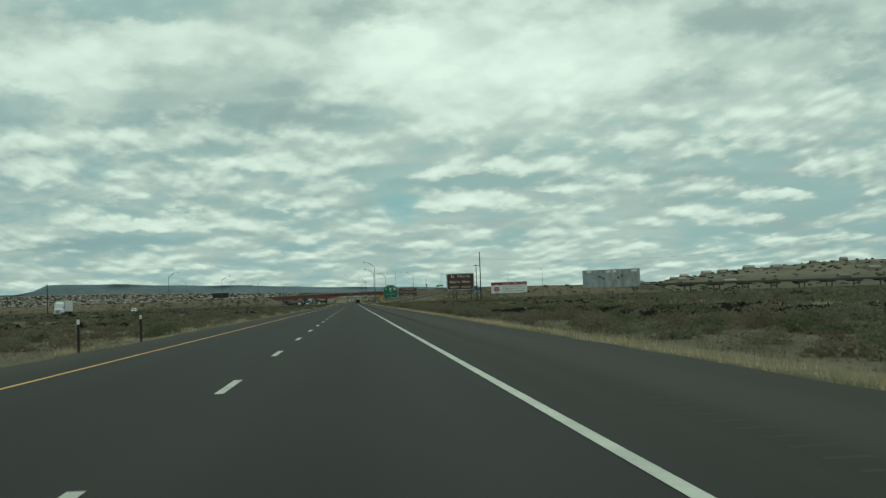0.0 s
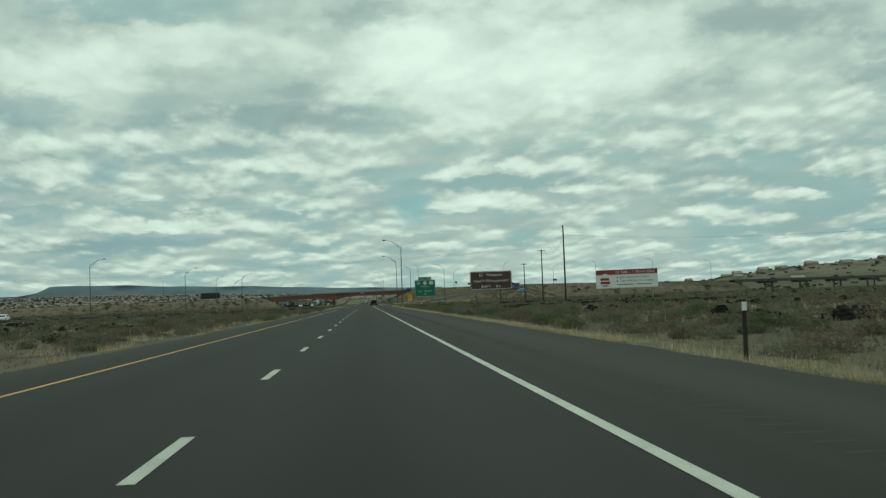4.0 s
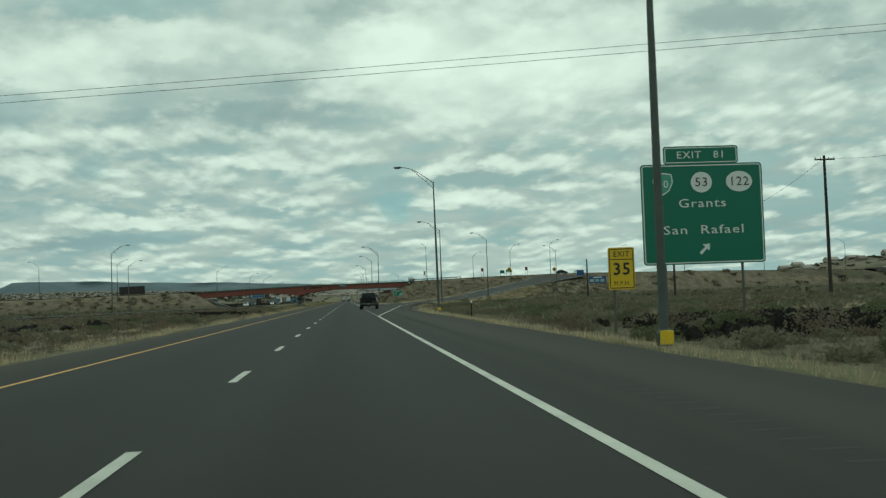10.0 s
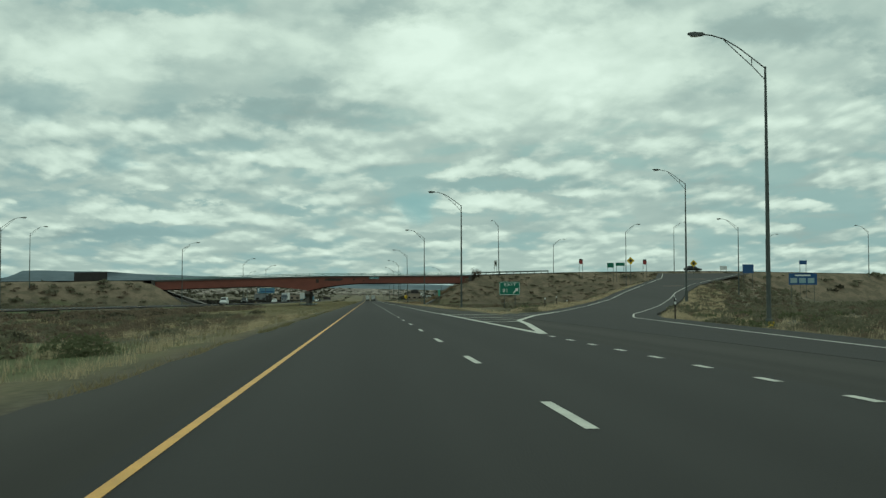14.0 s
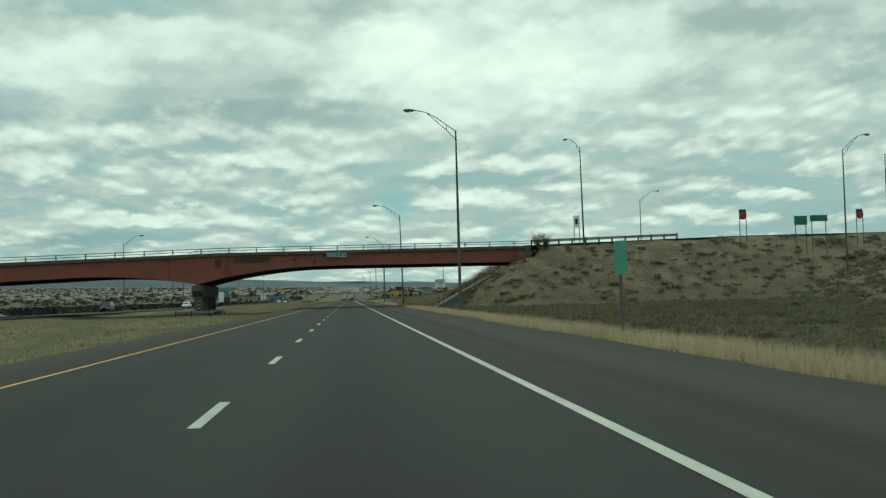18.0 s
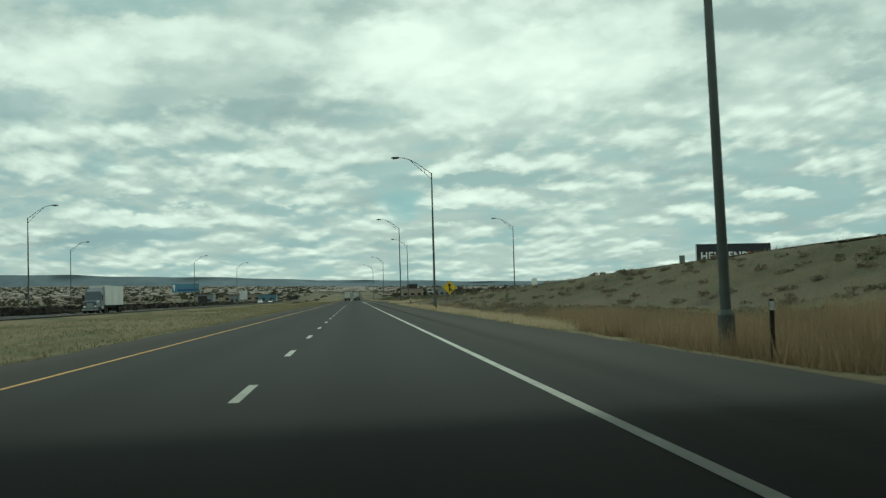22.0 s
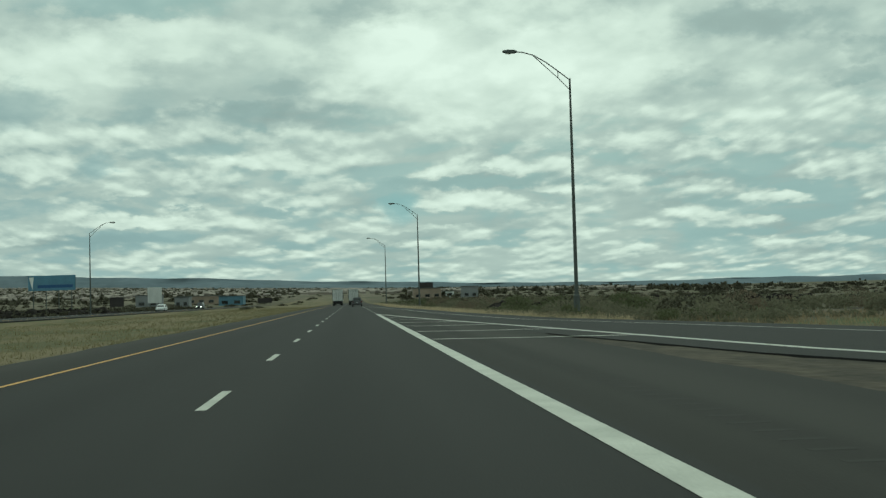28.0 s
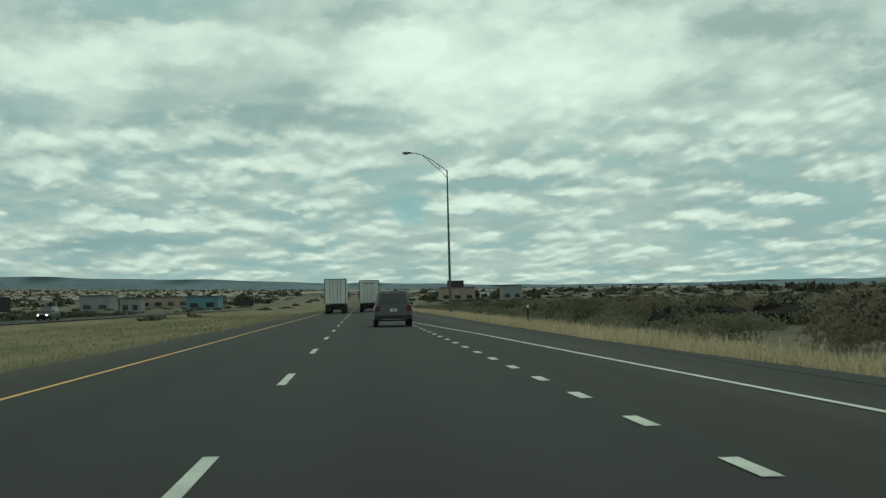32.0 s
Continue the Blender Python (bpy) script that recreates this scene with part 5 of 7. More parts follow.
# signs at the head of the ramp and on the crossing road
def small_sign(name, label, x, y, z_mid, w, h, material, shape="rect", legs=1, foot=None, text=None, face=None):
    g = ground_at(x, y) if foot is None else foot
    sg = thing(name, label, "road sign", (x, y, 0))
    if shape == "diamond":
        out = [(0, z_mid - h / 2), (w / 2, z_mid), (0, z_mid + h / 2), (-w / 2, z_mid)]
    elif shape == "octagon":
        out = [(w / 2 * math.cos(radians(22.5 + 45 * k)), z_mid + h / 2 * math.sin(radians(22.5 + 45 * k))) for k in range(8)]
    else:
        out = [(-w / 2, z_mid - h / 2), (w / 2, z_mid - h / 2), (w / 2, z_mid + h / 2), (-w / 2, z_mid + h / 2)]
    part("sheet", prism(out, 0, 0.03, "y"), material, sg)
    if face:
        k = 0.5 if shape != "rect" else 0.45
        part("symbol", prism([(a * k, z_mid + (b - z_mid) * k) for a, b in out], -0.01, -0.004, "y"), face, sg)
    for i in range(legs):
        x1 = 0 if legs == 1 else (-w * 0.4 + i * w * 0.8)
        part("post", slab(x1 - 0.05, x1 + 0.05, 0.035, 0.12, g - 0.4, z_mid + h / 2 - 0.05), POST_STEEL, sg)
    return sg


for x, y in ((57.9, 838.5), (77.1, 842.5)):
    sg = small_sign("stop_sign", "red stop sign with a dark panel behind it on two posts", x, y, 11.5, 1.2, 1.2, SIGN_RED, "octagon", 2)
    part("panel_behind", slab(-0.5, 0.5, 0.13, 0.16, 11.9, 12.4, 0.02), SIGN_BLACK, sg)
small_sign("signal_ahead_sign", "yellow diamond signal-ahead warning sign beside the ramp", 64.6, 806.8, 10.8, 2.0, 2.0, YELLOW, "diamond", 1, face=SIGN_BLACK)
small_sign("signal_ahead_sign", "yellow diamond signal-ahead warning sign beside the ramp", 85.3, 822.0, 10.6, 2.0, 2.0, YELLOW, "diamond", 1, face=SIGN_BLACK)
small_sign("turn_sign", "white turn restriction sign with a black symbol on a thin post", 33.8, 838.8, 11.2, 0.9, 1.7, SIGN_WHITE, "rect", 2, face=SIGN_BLACK)
small_sign("route_panel", "green route panel beside the crossing road", 66.2, 838.0, 10.6, 1.9, 1.3, GREEN, legs=2)
small_sign("route_panel", "green route panel beside the crossing road", 69.1, 838.5, 10.9, 2.6, 0.9, GREEN, legs=2)
small_sign("service_sign", "blue services sign on the verge of the ramp", 89.2, 790.0, 8.3, 2.7, 2.1, SIGN_BLUE, legs=2)
small_sign("service_sign", "blue services sign beside the crossing road", 118.5, 830.0, 11.1, 2.2, 1.1, SIGN_BLUE, legs=2)
sg = small_sign("service_sign", "wide blue services sign with pale panels on the slope", 86.5, 749.0, 5.1, 5.9, 2.3, SIGN_BLUE, legs=2)
for i in range(3):
    part("printed_panel", slab(-2.6 + 1.8 * i, -1.2 + 1.8 * i, -0.012, -0.004, 4.3, 5.3), PALE_BLUE, sg, "pale unreadable panel")
part("printed_word_bar", slab(-1.6, 1.6, -0.012, -0.004, 5.7, 6.0), SIGN_WHITE, sg, "white unreadable word")
small_sign("notice_sign", "white notice board on the ramp's verge", 96.0, 830.0, 9.6, 2.0, 1.2, SIGN_WHITE, legs=2)
small_sign("notice_sign", "small grey notice board on the grassy bank below a billboard", 64.7, 1050.0, 6.95, 1.1, 1.4, GALV, legs=1)
small_sign("notice_sign", "white notice board beside the entry ramp", 47.0, 1120.0, 4.0, 1.4, 1.8, SIGN_WHITE, legs=1)

# guard rail on the crossing road beyond the overpass
g = thing("guard_rail", "weathered steel guard rail on timber posts above the bank", "guard rail")
pts = [(x, CROSS_Y0 + CROSS_K * x - 0.6, float(interp(CROSS_Z, x)) + 0.62) for x in np.arange(27, 50, 2.0)]
part("rail", join(tube(pts, 0.10, 6), tube([(x, y, z - 0.19) for x, y, z in pts], 0.10, 6)), GALV, g)
for x, y, z in pts:
    part("post", slab(x - 0.1, x + 0.1, y + 0.1, y + 0.3, z - 1.2, z + 0.12), WOOD_POLE, g)
g = thing("guard_rail", "weathered steel guard rail round the overpass pier", "guard rail")
pts = [(-15.6, 822, 0.1), (-15.9, 827, 0.15), (-16.1, 832, 0.15), (-16.2, 845, 0.15)]
pts = [(-19.5, 821, 0.1), (-17.5, 820.4, 0.1), *pts]
part("rail", join(tube(pts, 0.09, 6), tube([(x, y, z - 0.18) for x, y, z in pts], 0.09, 6)), GALV, g)
for x, y, z in pts:
    part("post", slab(x - 0.25, x - 0.1, y - 0.08, y + 0.08, -0.9, z + 0.1), WOOD_POLE, g)

# ---------------------------------------------------------------- billboards


def billboard(label, x0, y0, x1, y1, z0, z1, face, legs=4, leg_mat=None, back=None, round_legs=True, leg_over=0.0):
    """A board between two upper corners, facing the driver, on upright legs."""
    dx, dy = x1 - x0, y1 - y0
    w = math.hypot(dx, dy)
    bb = thing("billboard", label, "billboard", (x0, y0, 0), math.degrees(math.atan2(dy, dx)))
    part("face", slab(0, w, -0.08, 0.0, z0, z1, 0.02), face, bb)
    part("backing", slab(0.05, w - 0.05, 0.004, 0.2, z0 + 0.05, z1 - 0.05), back or BILLBOARD_BACK, bb)
    for k in range(legs):
        x = w * (k + 0.35) / (legs - 0.3)
        c, s_ = math.cos(math.atan2(dy, dx)), math.sin(math.atan2(dy, dx))
        g0 = ground_at(x0 + c * x, y0 + s_ * x) - 0.4
        part("leg", tube([(x, 0.33, g0), (x, 0.33, z0 + 0.6 * (z1 - z0))], 0.13, 8), leg_mat or WOOD_PALE, bb)
    return bb, w


def eye_shape(bb, cx, cz, k, flip):
    almond = [(-0.8, 0.28), (-0.3, 0.42), (0.35, 0.2), (0.75, -0.35), (0.15, -0.42), (-0.45, -0.12)]
    e = part("printed_eye", prism([(cx + flip * k * a, cz + k * b) for a, b in almond], -0.1, -0.082, "y"), SIGN_BLACK, bb)
    part("printed_iris", prism([(cx + 0.36 * k * math.cos(t), cz + 0.36 * k * math.sin(t)) for t in np.linspace(0, 2 * math.pi, 13)[:-1]], -0.108, -0.101, "y"), PALE_BLUE, e)
    part("printed_pupil", prism([(cx + 0.15 * k * math.cos(t), cz + 0.15 * k * math.sin(t)) for t in np.linspace(0, 2 * math.pi, 11)[:-1]], -0.114, -0.109, "y"), SIGN_BLACK, e)


bb, w = billboard("grey billboard printed with a pair of pale animal eyes", 52.4, 229.0, 63.3, 221.5, 2.4, 6.25, FUR)
eye_shape(bb, w * 0.34, 4.55, 1.0, 1)
eye_shape(bb, w * 0.66, 4.6, 1.0, -1)
for a, b, z in ((0.08, 0.16, 5.7), (0.42, 0.50, 5.6), (0.54, 0.60, 5.6), (0.86, 0.95, 5.6)):
    part("printed_word_bar", slab(w * a, w * b, -0.1, -0.082, z, z + 0.42), SIGN_WHITE, bb, "pale unreadable word")
part("printed_patch", slab(w * 0.1, w * 0.24, -0.1, -0.082, 4.1, 4.9), PALE_BLUE, bb)

bb, w = billboard("white and red motel billboard on thin timber legs", 49.4, 369.6, 61.0, 364.2, 2.3, 6.05, SIGN_WHITE)
part("printed_band", slab(0, w, -0.1, -0.082, 5.05, 6.05), SIGN_RED, bb)
words("16 Exit - 1 Block East", 0.82, (w * 0.635, -0.106, 5.53), SIGN_WHITE, bb, width=w * 0.62)
part("logo_shape", prism([(0.5, 4.6), (1.8, 5.35), (3.3, 4.85), (3.3, 4.65), (1.8, 5.1), (0.5, 4.4)], -0.112, -0.101, "y"), SIGN_WHITE, bb)
part("logo_shape", slab(0.95, 2.75, -0.1, -0.082, 3.9, 4.4), SIGN_RED, bb)
part("logo_shape", slab(0.95, 2.95, -0.1, -0.082, 3.15, 3.7), SIGN_RED, bb)
part("logo_shape", slab(1.3, 2.5, -0.1, -0.082, 2.7, 2.9), SIGN_BLACK, bb)
words("Continental Breakfast", 0.55, (w * 0.39, -0.1, 4.45), SIGN_BLACK, bb, align="LEFT", width=w * 0.47)
words("Free High Speed Internet", 0.55, (w * 0.39, -0.1, 3.72), SIGN_BLACK, bb, align="LEFT", width=w * 0.54)
for z in (4.45, 3.72):
    part("bullet", prism([(w * 0.35 + 0.14 * math.cos(t), z + 0.14 * math.sin(t)) for t in np.linspace(0, 2 * math.pi, 11)[:-1]], -0.1, -0.082, "y"), SIGN_BLACK, bb)
part("printed_word_bar", slab(w * 0.34, w * 0.62, -0.1, -0.082, 2.9, 3.06), GALV, bb)
part("printed_word_bar", slab(w * 0.66, w * 0.9, -0.1, -0.082, 2.9, 3.06), GALV, bb)

bb, w = billboard("dark billboard with bold white and orange words on the hill", 68.5, 1053.0, 84.6, 1056.0, 5.6, 9.9, NAVY)
words("HELP END", 2.1, (w * 0.375, -0.1, 7.45), SIGN_WHITE, bb, width=w * 0.64, bold=0.05)
words("WI", 2.1, (w * 0.80, -0.1, 7.45), ORANGE, bb, width=w * 0.2, bold=0.05)
part("pale_edge", slab(-0.12, -0.01, -0.09, 0.2, 5.7, 9.9), SIGN_WHITE, bb)

billboard("dark back of a billboard beyond the median", -121, 992.8, -106.5, 987, 8.2, 12.5, BILLBOARD_BACK)
bb, w = billboard("faded blue billboard on dark legs beyond the opposite road", -84, 1377, -71, 1374, 6.0, 10.0, BOARD_BLUE, leg_mat=GALV_DARK)
part("printed_corner", prism([(0.2, 9.6), (1.6, 9.6), (1.2, 6.3)], -0.1, -0.082, "y"), SIGN_WHITE, bb)
part("printed_band", slab(w * 0.2, w * 0.95, -0.1, -0.082, 6.7, 7.5), SIGN_BLUE, bb)
bb, w = billboard("plain pale billboard on a single side post", -52.3, 1374, -48.9, 1376, 1.9, 6.1, TRAILER_WHITE, legs=2, leg_mat=GALV_DARK)
billboard("dark back of a roadside board beyond the opposite road", -89, 1503, -84, 1504, 1.2, 4.8, BILLBOARD_BACK, legs=2)
billboard("dark billboard seen from behind near the town", -45, 1640, -38, 1640.5, 1.2, 3.6, BILLBOARD_BACK, legs=3, leg_mat=GALV_DARK)
billboard("dark billboard over shops ahead", 48, 1830, 57, 1831, 7.5, 12.0, BILLBOARD_BACK, legs=2, leg_mat=GALV_DARK)

# ---------------------------------------------------------------- poles and wires
def utility_pole(x, y, top, label, arm=True, group="utility poles"):
    g0 = ground_at(x, y) - 0.5
    p = thing("utility_pole", label, "utility pole", (x, y, 0), 0, group)
    part("pole", tube([(0, 0, g0), (-0.05, 0, top)], [0.24, 0.15], 10), WOOD_POLE, p)
    if arm:
        part("crossarm", slab(-1.25, 1.25, -0.1, 0.05, top - 0.55, top - 0.38), WOOD_POLE, p)
        for dx in (-1.15, -0.5, 0.5, 1.15):
            part("insulator", tube([(dx, -0.02, top - 0.4), (dx, -0.02, top - 0.12)], [0.05, 0.035], 6), GALV, p)
    else:
        for dz in (0.3, 1.6, 2.9):
            part("insulator", tube([(-0.55, 0, top - dz), (-0.12, 0, top - dz - 0.05)], [0.05, 0.06], 6), GALV, p)


utility_pole(50.7, 413.2, 18.5, "tall dark timber utility pole standing in the scrub", False)
utility_pole(58.7, 499.5, 16.3, "dark timber utility pole with a crossarm in the scrub")
utility_pole(64.9, 584.5, 14.6, "dark timber utility pole with a crossarm in the scrub")
utility_pole(64.0, 660.0, 9.6, "short timber utility pole on the slope", False)
utility_pole(-118.0, 440.0, 12.2, "dark timber utility pole beyond the opposite road", False)
for za, zb in ((13.4, 10.0), (13.1, 9.6)):
    a, b = Vector((50.5, 413.1, za)), Vector((-118.2, 440.0, zb))
    pts = [a.lerp(b, t) - Vector((0, 0, 1.0 * 4 * t * (1 - t))) for t in np.linspace(0, 1, 33)]
    solo("overhead_wire", tube(pts, 0.011, 5), BLACK_PLASTIC, "dark overhead cable crossing the motorway", "cable", group="overhead wires")
for (x0, y0, z0), (x1, y1, z1), sag in (((50.8, 413.2, 16.0), (58.7, 499.4, 16.0), 3.0), ((58.7, 499.6, 16.0), (64.9, 584.4, 14.3), 3.0), ((50.7, 413.2, 16.0), (180, 360, 19.0), 4.0)):
    a, b = Vector((x0, y0, z0)), Vector((x1, y1, z1))
    pts = [a.lerp(b, t) - Vector((0, 0, sag * 4 * t * (1 - t))) for t in np.linspace(0, 1, 17)]
    solo("overhead_wire", tube(pts, 0.018, 5), BLACK_PLASTIC, "dark overhead cable strung between utility poles", "cable", group="overhead wires")

# ---------------------------------------------------------------- vehicles


def add_wheel(parent, x, y, r, w, rim=ALLOY, side=1):
    t = part("wheel", wheel_geo(r, w, x, y, r), RUBBER, parent, smooth=True)
    part("rim", disc(r * 0.62, w * 0.55, x + side * w * 0.12, y, r), rim, t)
    part("hub", disc(r * 0.2, 0.04, x + side * (w * 0.42), y, r, 10), BLACK_PLASTIC, t)


BUMPER_GREY = mat("scuffed_grey_bumper", (0.085, 0.087, 0.090), 0.5, 0.3, 0.35, 5, 40)
LAMP_PINK = mat("reversing_lens", (0.22, 0.09, 0.085), 0.3, 0, 0.1, 6, 40)
PLATE_ORANGE = mat("orange_plate", (0.20, 0.085, 0.04), 0.5, 0, 0.2, 8, 40)


def build_pickup():
    """A black full-size pickup, tail towards -y, its rear axle at y = 0."""
    p = thing("pickup_truck", "black full-size pickup truck leaving by the exit lane", "pickup truck", (4.15, 502.5, 0.0), -3.6)
    sill, belt = 0.52, 1.17
    tall = lambda g: ([(x * 0.97, y, z * 1.14) for x, y, z in g[0]], g[1])
    body = loft([
        (-1.02, [(0.80, 0.62), (0.95, 0.66), (0.965, 0.95), (0.93, belt)]),
        (-0.98, [(0.82, 0.56), (0.98, 0.60), (1.0, 0.95), (0.95, belt + 0.01)]),
        (0.62, [(0.84, sill), (0.99, 0.56), (1.01, 0.95), (0.95, belt + 0.02)]),
        (1.0, [(0.84, sill), (0.99, 0.56), (1.01, 0.95), (0.93, belt + 0.01)]),
        (2.9, [(0.84, sill), (0.99, 0.56), (1.0, 0.95), (0.92, 1.12)]),
        (3.9, [(0.80, sill), (0.96, 0.58), (0.95, 0.92), (0.86, 1.04)]),
        (4.15, [(0.60, 0.60), (0.85, 0.62), (0.85, 0.88), (0.75, 0.96)]),
    ])
    part("body", tall(body), BLACK_PAINT, p, "glossy black body")
    part("bed_floor", tall(slab(-0.78, 0.78, -0.9, 0.85, belt + 0.0, belt + 0.012)), BLACK_PLASTIC, p)
    tail = part("tailgate", tall(slab(-0.80, 0.80, -1.07, -1.025, 0.70, belt + 0.03, 0.02)), DUSTY_BLACK, p, "dark tailgate")
    part("tailgate_handle", tall(slab(-0.12, 0.12, -1.085, -1.07, 1.0, 1.06, 0.006)), BLACK_PLASTIC, tail)
    for x in (-0.74, 0.44):
        part("badge", tall(slab(x, x + 0.30, -1.08, -1.071, 0.775, 0.792)), CHROME, tail, "small chrome badge")
    for s in (-1, 1):
        lamp = part("tail_lamp", tall(slab(min(s * 0.862, s * 0.99), max(s * 0.862, s * 0.99), -1.055, -0.86, 0.70, belt - 0.02, 0.035)), TAIL_RED, p, "red tail lamp")
        part("reverse_lens", tall(slab(min(s * 0.885, s * 0.965), max(s * 0.885, s * 0.965), -1.066, -1.056, 0.84, 0.90)), LAMP_PINK, lamp, "pale reversing lens")
    bumper = part("rear_bumper", tall(slab(-0.98, 0.98, -1.22, -1.0, 0.46, 0.64, 0.035)), BUMPER_GREY, p, "scuffed grey step bumper")
    part("bumper_trim", tall(slab(-0.95, 0.95, -1.224, -1.215, 0.60, 0.612)), CHROME, bumper)
    plate = part("number_plate", tall(slab(-0.10, 0.20, -1.235, -1.221, 0.495, 0.60, 0.004)), PLATE_ORANGE, bumper, "orange and white plate")
    part("plate_bar", tall(slab(-0.05, 0.15, -1.239, -1.236, 0.53, 0.565)), SIGN_WHITE, plate)
    quad = [(0, 1, 2, 3), (7, 6, 5, 4), (0, 4, 5, 1), (1, 5, 6, 2), (2, 6, 7, 3), (3, 7, 4, 0)]
    cab = part("cab_roof", tall(loft([
        (0.84, [(0.72, 1.585), (0.755, 1.60), (0.73, 1.65), (0.60, 1.675)]),
        (0.95, [(0.74, 1.60), (0.775, 1.62), (0.75, 1.68), (0.62, 1.715)]),
        (1.6, [(0.75, 1.62), (0.785, 1.63), (0.76, 1.70), (0.64, 1.74)]),
        (2.15, [(0.74, 1.60), (0.775, 1.61), (0.75, 1.67), (0.62, 1.705)]),
        (2.30, [(0.72, 1.58), (0.76, 1.59), (0.73, 1.62), (0.60, 1.64)])])), BLACK_PAINT, p, "black cab roof")
    part("rear_cab_panel", tall(slab(-0.88, 0.88, 0.78, 0.86, belt, 1.30, 0.02)), BLACK_PAINT, cab)
    part("cowl", tall(loft([(2.6, [(0.8, 1.0), (0.88, 1.05), (0.88, 1.10), (0.8, 1.12)]), (3.0, [(0.8, 1.0), (0.88, 1.03), (0.86, 1.09), (0.8, 1.10)])])), BLACK_PLASTIC, cab)
    pane = [(-0.78, 0.80, 1.29), (0.78, 0.80, 1.29), (0.70, 0.83, 1.60), (-0.70, 0.83, 1.60)]
    part("rear_window", tall((pane + [(a, b + 0.02, c) for a, b, c in pane], quad)), PANE_DARK, cab, "tinted rear window")
    pane = [(-0.78, 2.92, 1.12), (0.78, 2.92, 1.12), (0.70, 2.28, 1.60), (-0.70, 2.28, 1.60)]
    part("windscreen", tall((pane + [(a, b - 0.02, c) for a, b, c in pane], quad)), PANE, cab)
    for x in (-0.42, 0.42):
        seat = part("seat_back", tall(slab(x - 0.24, x + 0.24, 1.15, 1.3, 0.9, 1.36, 0.05)), BLACK_PLASTIC, cab)
        part("headrest", tall(slab(x - 0.13, x + 0.13, 1.17, 1.27, 1.38, 1.52, 0.03)), BLACK_PLASTIC, seat)
    part("dashboard", tall(slab(-0.8, 0.8, 2.3, 2.85, 1.0, 1.17, 0.04)), BLACK_PLASTIC, cab)
    for s in (-1, 1):
        part("corner_pillar", tall(([(s * 0.89, 0.78, 1.17), (s * 0.74, 0.78, 1.17), (s * 0.66, 0.82, 1.62), (s * 0.765, 0.82, 1.62), (s * 0.90, 1.02, 1.17), (s * 0.84, 1.02, 1.17), (s * 0.74, 1.02, 1.62), (s * 0.78, 1.02, 1.62)], quad)), BLACK_PAINT, cab)
        part("door_pillar", tall(tube([(s * 0.885, 1.74, 1.15), (s * 0.775, 1.74, 1.63)], 0.035, 6)), BLACK_PLASTIC, cab)
        part("front_pillar", tall(tube([(s * 0.86, 2.92, 1.10), (s * 0.75, 2.25, 1.62)], 0.04, 6)), BLACK_PAINT, cab)
        pane = [(s * 0.893, 1.02, 1.18), (s * 0.893, 1.72, 1.18), (s * 0.785, 1.72, 1.61), (s * 0.785, 1.04, 1.61)]
        part("side_window", tall((pane + [(a - s * 0.015, b, c) for a, b, c in pane], quad)), PANE, cab)
        pane = [(s * 0.893, 1.76, 1.18), (s * 0.875, 2.86, 1.13), (s * 0.77, 2.24, 1.60), (s * 0.785, 1.76, 1.61)]
        part("side_window", tall((pane + [(a - s * 0.015, b, c) for a, b, c in pane], quad)), PANE, cab)
        m = part("door_mirror", tall(slab(min(s * 0.98, s * 1.24), max(s * 0.98, s * 1.24), 2.28, 2.4, 1.13, 1.32, 0.03)), BLACK_PLASTIC, p)
        part("mirror_glass", tall(slab(min(s * 1.01, s * 1.22), max(s * 1.01, s * 1.22), 2.272, 2.279, 1.15, 1.3)), CHROME, m)
        part("wheel_arch", tall(prism([(0.47 * math.cos(t), 0.40 + 0.47 * math.sin(t)) for t in np.linspace(-0.1, math.pi + 0.1, 14)], s * 0.60, s * 1.013)), BLACK_PLASTIC, p)
        part("wheel_arch", tall(prism([(3.05 + 0.46 * math.cos(t), 0.40 + 0.46 * math.sin(t)) for t in np.linspace(-0.1, math.pi + 0.1, 14)], s * 0.60, s * 1.008)), BLACK_PLASTIC, p)
        part("side_trim", tall(slab(min(s * 0.99, s * 1.018), max(s * 0.99, s * 1.018), 0.52, 2.5, 0.70, 0.77)), BUMPER_GREY, p)
        add_wheel(p, s * 0.90, 0.0, 0.42, 0.27, side=s)
        add_wheel(p, s * 0.90, 3.05, 0.42, 0.27, side=s)
    part("third_brake_lamp", tall(slab(-0.12, 0.12, 0.83, 0.845, 1.64, 1.66)), TAIL_RED, cab)
    for x in (-0.5, -0.16, 0.0, 0.16, 0.5):
        part("marker_lamp", tall(slab(x - 0.035, x + 0.035, 0.98, 1.06, 1.712, 1.735, 0.008)), AMBER, cab, "small amber roof lamp")
    part("rear_axle", tall(tube([(-0.8, 0, 0.40), (0.8, 0, 0.40)], 0.06, 8)), TRAILER_FRAME, p)
    part("differential", tall(tube([(-0.16, 0, 0.38), (0.0, 0, 0.38), (0.16, 0, 0.38)], [0.08, 0.17, 0.08], 10)), TRAILER_FRAME, p)
    part("exhaust", tall(tube([(0.55, -1.0, 0.42), (0.5, 0.9, 0.42)], 0.05, 8)), TRAILER_FRAME, p)
    part("hitch", tall(slab(-0.08, 0.08, -1.28, -0.9, 0.36, 0.45, 0.01)), TRAILER_FRAME, p)
    part("underbody", tall(slab(-0.7, 0.7, -0.9, 3.7, 0.42, 0.55)), TRAILER_FRAME, p)


